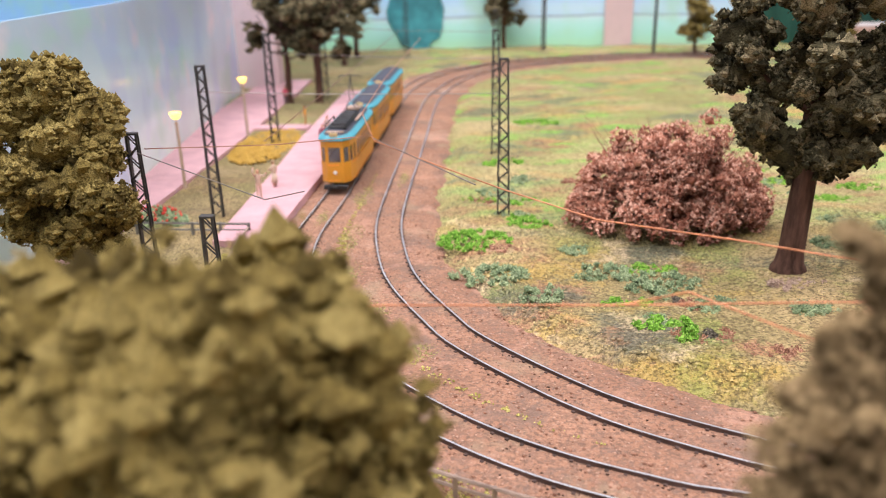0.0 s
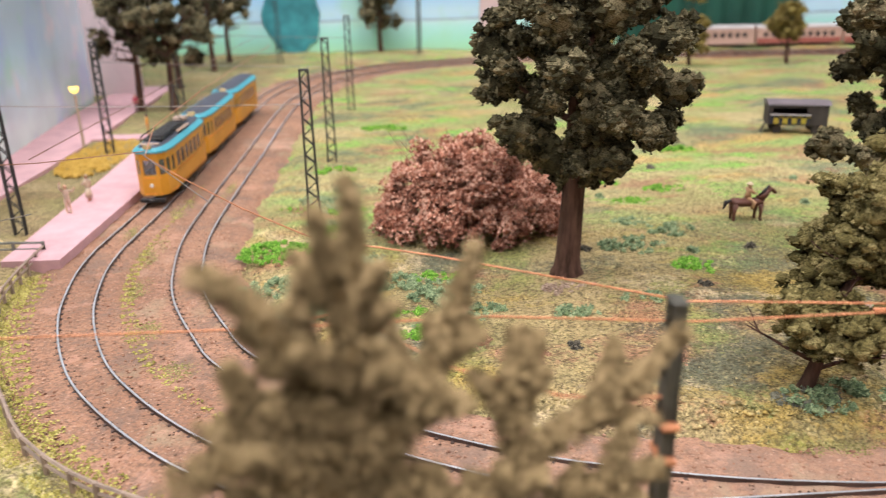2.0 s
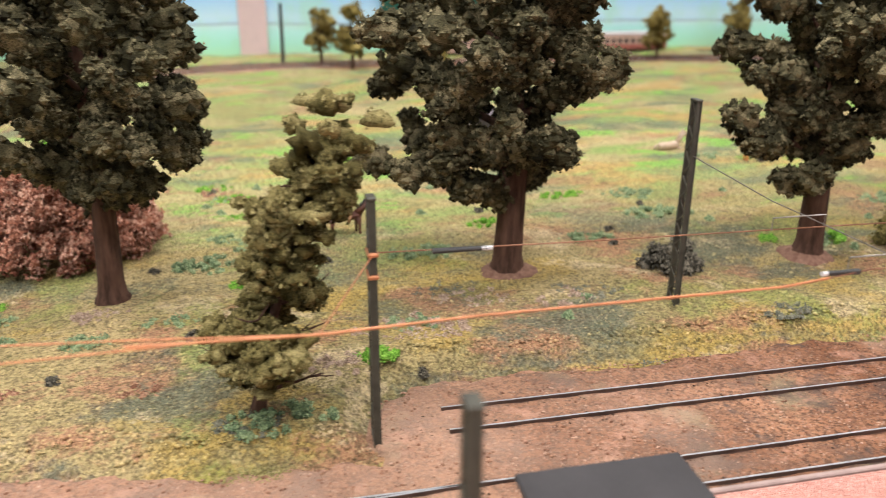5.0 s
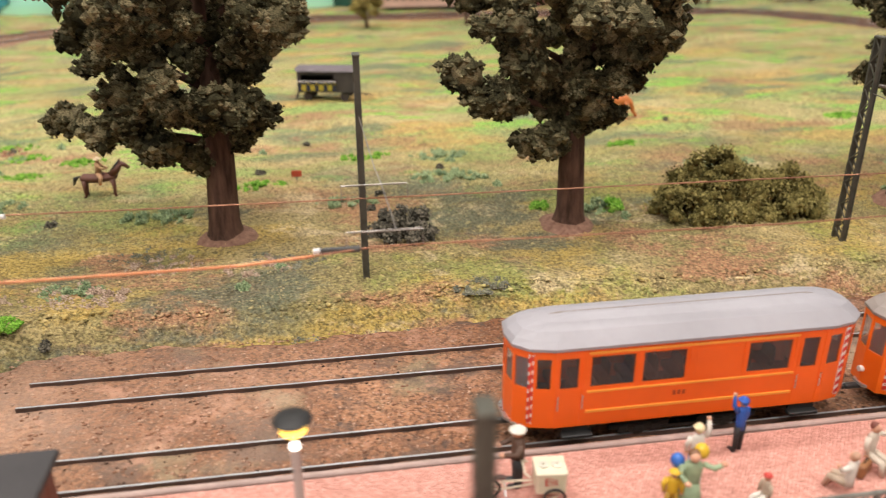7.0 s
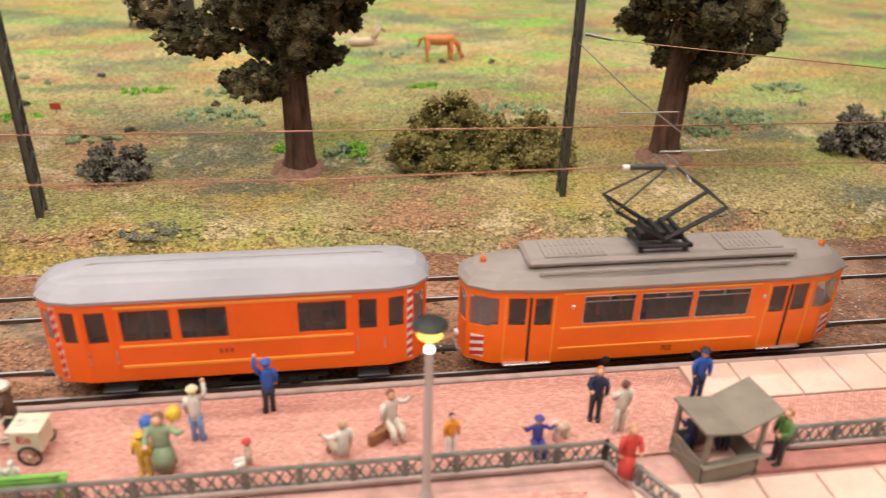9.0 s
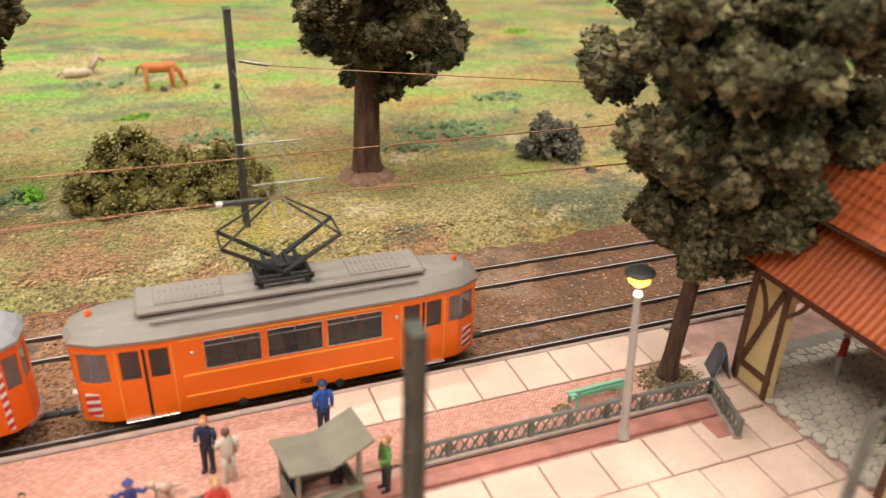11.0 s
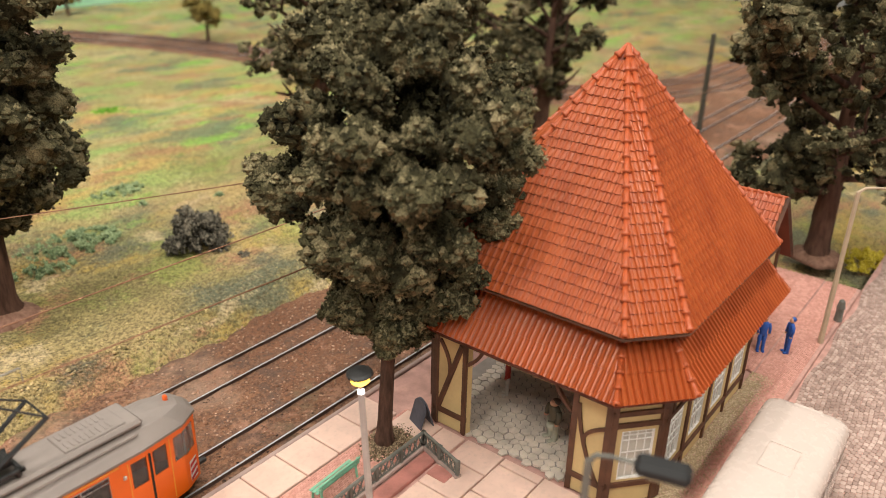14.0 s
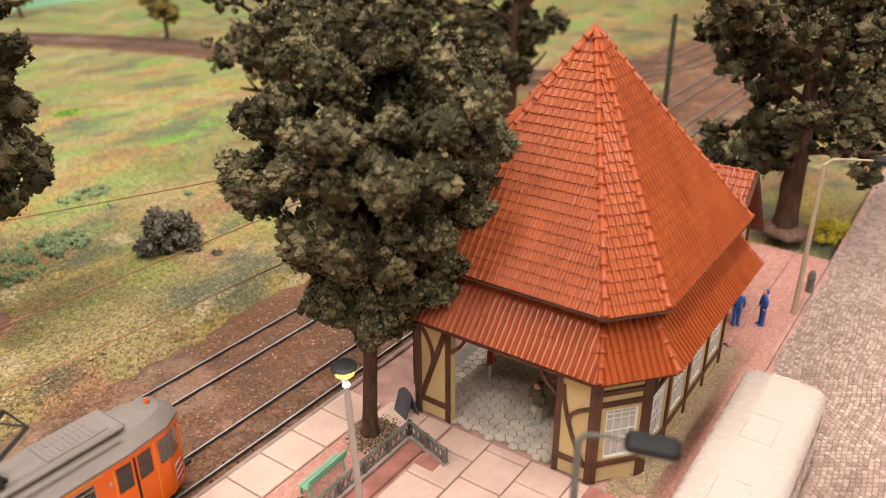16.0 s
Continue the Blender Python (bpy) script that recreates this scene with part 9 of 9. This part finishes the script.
for k, (x, y, a, b) in enumerate(GREENS):
    weeds(x, y, a, b, LEAF_GREEN, "sage green foam weeds in the dry grass", 300 + k, max(9, int(a * b * 75000)), {0: 0.0115, 1: 0.005, 2: 0.006, 3: 0.005, 13: 0.007}.get(k, 0.0034), 0.0010)
rng_spots = random.Random(8)
for k in range(46):
    x, y = rng_spots.uniform(0.0, 1.0), rng_spots.uniform(0.29, 0.60)
    if track_gap(np.array([[x, y]]))[0] > 0.036 and not (x > 0.8 and y < 0.3):
        weeds(x, y, 0.003, 0.003, LEAF_GREY if k % 2 else LEAF_GREEN, "tiny dark weed tuft in the grass", 400 + k, 5, 0.004, 0.0009, 0.0020)

# dark turf; the two beside the tree at x 0.367 also paint in shade
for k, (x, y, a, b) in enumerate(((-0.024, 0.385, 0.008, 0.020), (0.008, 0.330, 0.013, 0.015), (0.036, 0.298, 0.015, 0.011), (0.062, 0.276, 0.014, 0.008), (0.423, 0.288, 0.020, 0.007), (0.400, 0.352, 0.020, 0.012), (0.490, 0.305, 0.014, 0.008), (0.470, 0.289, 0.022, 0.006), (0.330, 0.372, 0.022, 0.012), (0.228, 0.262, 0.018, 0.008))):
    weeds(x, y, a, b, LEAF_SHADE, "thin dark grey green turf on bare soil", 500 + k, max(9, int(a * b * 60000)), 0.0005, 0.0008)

LEAF_GRAVEL = foliage("pale_pink_gravel", (0.34, 0.23, 0.16), (0.52, 0.37, 0.27), (0.66, 0.50, 0.38))
for k, (x, y, a, b) in enumerate(((0.300, 0.325, 0.030, 0.016), (0.345, 0.358, 0.026, 0.014), (0.262, 0.296, 0.016, 0.010), (0.385, 0.345, 0.016, 0.010), (0.150, 0.372, 0.014, 0.008))):
    weeds(x, y, a, b, LEAF_GRAVEL, "thin pale pink gravel on bare soil", 560 + k, max(9, int(a * b * 60000)), 0.0005, 0.0009)

# more weeds inside the curve, where the turf is lushest
rng_lush = random.Random(21)
for k in range(34):
    x, y = rng_lush.uniform(-0.03, 0.22), rng_lush.uniform(0.28, 0.60)
    if track_gap(np.array([[x, y]]))[0] < 0.040 or (abs(x - 0.108) < 0.06 and abs(y - 0.48) < 0.05):
        continue
    leaf, words = ((LEAF_GREEN, "sage green foam weeds in the dry grass"), (LEAF_LIME, "bright lime green foam weeds on the meadow"), (LEAF_SOIL, "patch of loose red brown soil"), (LEAF_SOIL, "patch of loose red brown soil"))[k % 4]
    a, b = rng_lush.uniform(0.006, 0.016), rng_lush.uniform(0.005, 0.011)
    weeds(x, y, a, b, leaf, words, 600 + k, max(8, int(a * b * 90000)), 0.0016 if k % 4 < 2 else 0.0006, 0.0008)
weeds(1.165, 0.047, 0.022, 0.014, LEAF_YELLOW, "bright yellow flowering turf beside a tree", 640, 26, 0.0030, 0.0010)


def moss(x, y, rx, ry, seed):
    """Thin dry grass that has crept between the rails."""
    r2 = np.random.default_rng(seed)
    n = int(rx * ry * 2200000)
    a, r = r2.uniform(0, 2 * math.pi, n), np.sqrt(r2.random(n))
    pl = np.stack([x + rx * r * np.cos(a) * r2.uniform(0.6, 1.1, n), y + ry * r * np.sin(a) * r2.uniform(0.6, 1.1, n), np.full(n, 0.0044)], -1)
    tagged(scatter("moss", CHIP, pl, 0.00055 * r2.uniform(0.6, 1.4, n), LEAF_MOSS, r2, squash=(1, 1, 0.7)), "thin yellow green moss between the tracks", "moss", kind="stuff")


LEAF_MOSS = foliage("moss_tuft", (0.18, 0.16, 0.06), (0.34, 0.29, 0.10), (0.46, 0.40, 0.16))
for k, (x, y, a, b) in enumerate(((-0.092, 0.46, 0.008, 0.030), (-0.097, 0.55, 0.007, 0.03), (-0.082, 0.405, 0.008, 0.018), (-0.062, 0.352, 0.010, 0.014), (-0.036, 0.312, 0.012, 0.010), (-0.073, 0.60, 0.004, 0.03), (-0.118, 0.50, 0.004, 0.02), (0.225, 0.238, 0.016, 0.006), (0.20, 0.248, 0.012, 0.005))):
    moss(x, y, a, b, 700 + k)


def soil_ring(x, y, r, n, seed):
    """Dark soil and dead leaves round a trunk on the platform."""
    r2 = np.random.default_rng(seed)
    a, d = r2.uniform(0, 2 * math.pi, n), r * np.sqrt(r2.random(n)) * r2.uniform(0.6, 1.2, n)
    pl = np.stack([x + d * np.cos(a) * 1.5, y + d * np.sin(a), np.full(n, PAVE_Z + 0.0003)], -1)
    tagged(scatter("soil", CHIP, pl, 0.0006 * r2.uniform(0.5, 1.5, n), LEAF_LITTER, r2, squash=(1, 1, 0.7)), "dark soil and dead leaves at the foot of the platform tree", "soil", kind="stuff")


LEAF_LITTER = foliage("leaf_litter", (0.09, 0.06, 0.035), (0.24, 0.17, 0.10), (0.42, 0.31, 0.20))
soil_ring(0.8145, 0.1560, 0.0085, 1500, 821)
soil_ring(0.7675, 0.1530, 0.0022, 260, 822)
soil_ring(0.7980, 0.1445, 0.0022, 220, 823)


def sand(x0, x1, y0, y1, n, seed):
    """Loose sand and dry grass along the foot of the pavilion's wall."""
    r2 = np.random.default_rng(seed)
    x, y = r2.uniform(x0, x1, n), y1 - (y1 - y0) * np.abs(r2.normal(0, 0.42, n))
    pl = np.stack([x, y, np.full(n, PAVE_Z)], -1)
    tagged(scatter("sand", CHIP, pl, 0.00045 * r2.uniform(0.5, 1.4, n), LEAF_SAND, r2, squash=(1, 1, 0.6)), "loose sand and dry grass along the pavilion wall", "sand", kind="stuff")


LEAF_SAND = foliage("wall_foot_sand", (0.42, 0.30, 0.17), (0.58, 0.43, 0.27), (0.70, 0.55, 0.38))
sand(0.845, 0.968, 0.044, 0.0562, 6500, 811)
sand(0.834, 0.853, 0.050, 0.0640, 900, 812)


def verge():
    """Yellow green grass between the outer rails of the curve and the fence."""
    r2 = np.random.default_rng(831)
    way = OUTER[(OUTER[:, 1] < 0.62) & (OUTER[:, 0] < 0.27)]
    d = np.gradient(way, axis=0)
    d /= np.linalg.norm(d, axis=1)[:, None]
    n = 24000
    i = r2.integers(0, len(way) - 1, n)
    on = way[i] + (way[i + 1] - way[i]) * r2.random(n)[:, None]
    off = 0.046 - 0.026 * r2.random(n) ** 1.9
    side = np.stack([d[i, 1], -d[i, 0]], -1) * off[:, None]
    p, q = on - side, on + side
    outside = np.where((track_gap(q) > track_gap(p))[:, None], q, p)
    keep = (track_gap(outside) > 0.021) & ~((outside[:, 0] < -0.137) & (outside[:, 1] > 0.43))
    outside = outside[keep]
    z = np.maximum(0.0050 - 0.003 * smooth(0.027, 0.046, track_gap(outside)), land(outside[:, 0], outside[:, 1]))
    pl = np.column_stack([outside, z])
    tagged(scatter("verge_grass", CHIP, pl, 0.00062 * r2.uniform(0.5, 1.5, len(pl)), LEAF_VERGE, r2, squash=(1, 1, 0.8)), "yellow green grass verge inside the fence", "grass", kind="stuff")


LEAF_VERGE = foliage("verge_grass", (0.26, 0.22, 0.055), (0.46, 0.40, 0.095), (0.60, 0.52, 0.17))
verge()
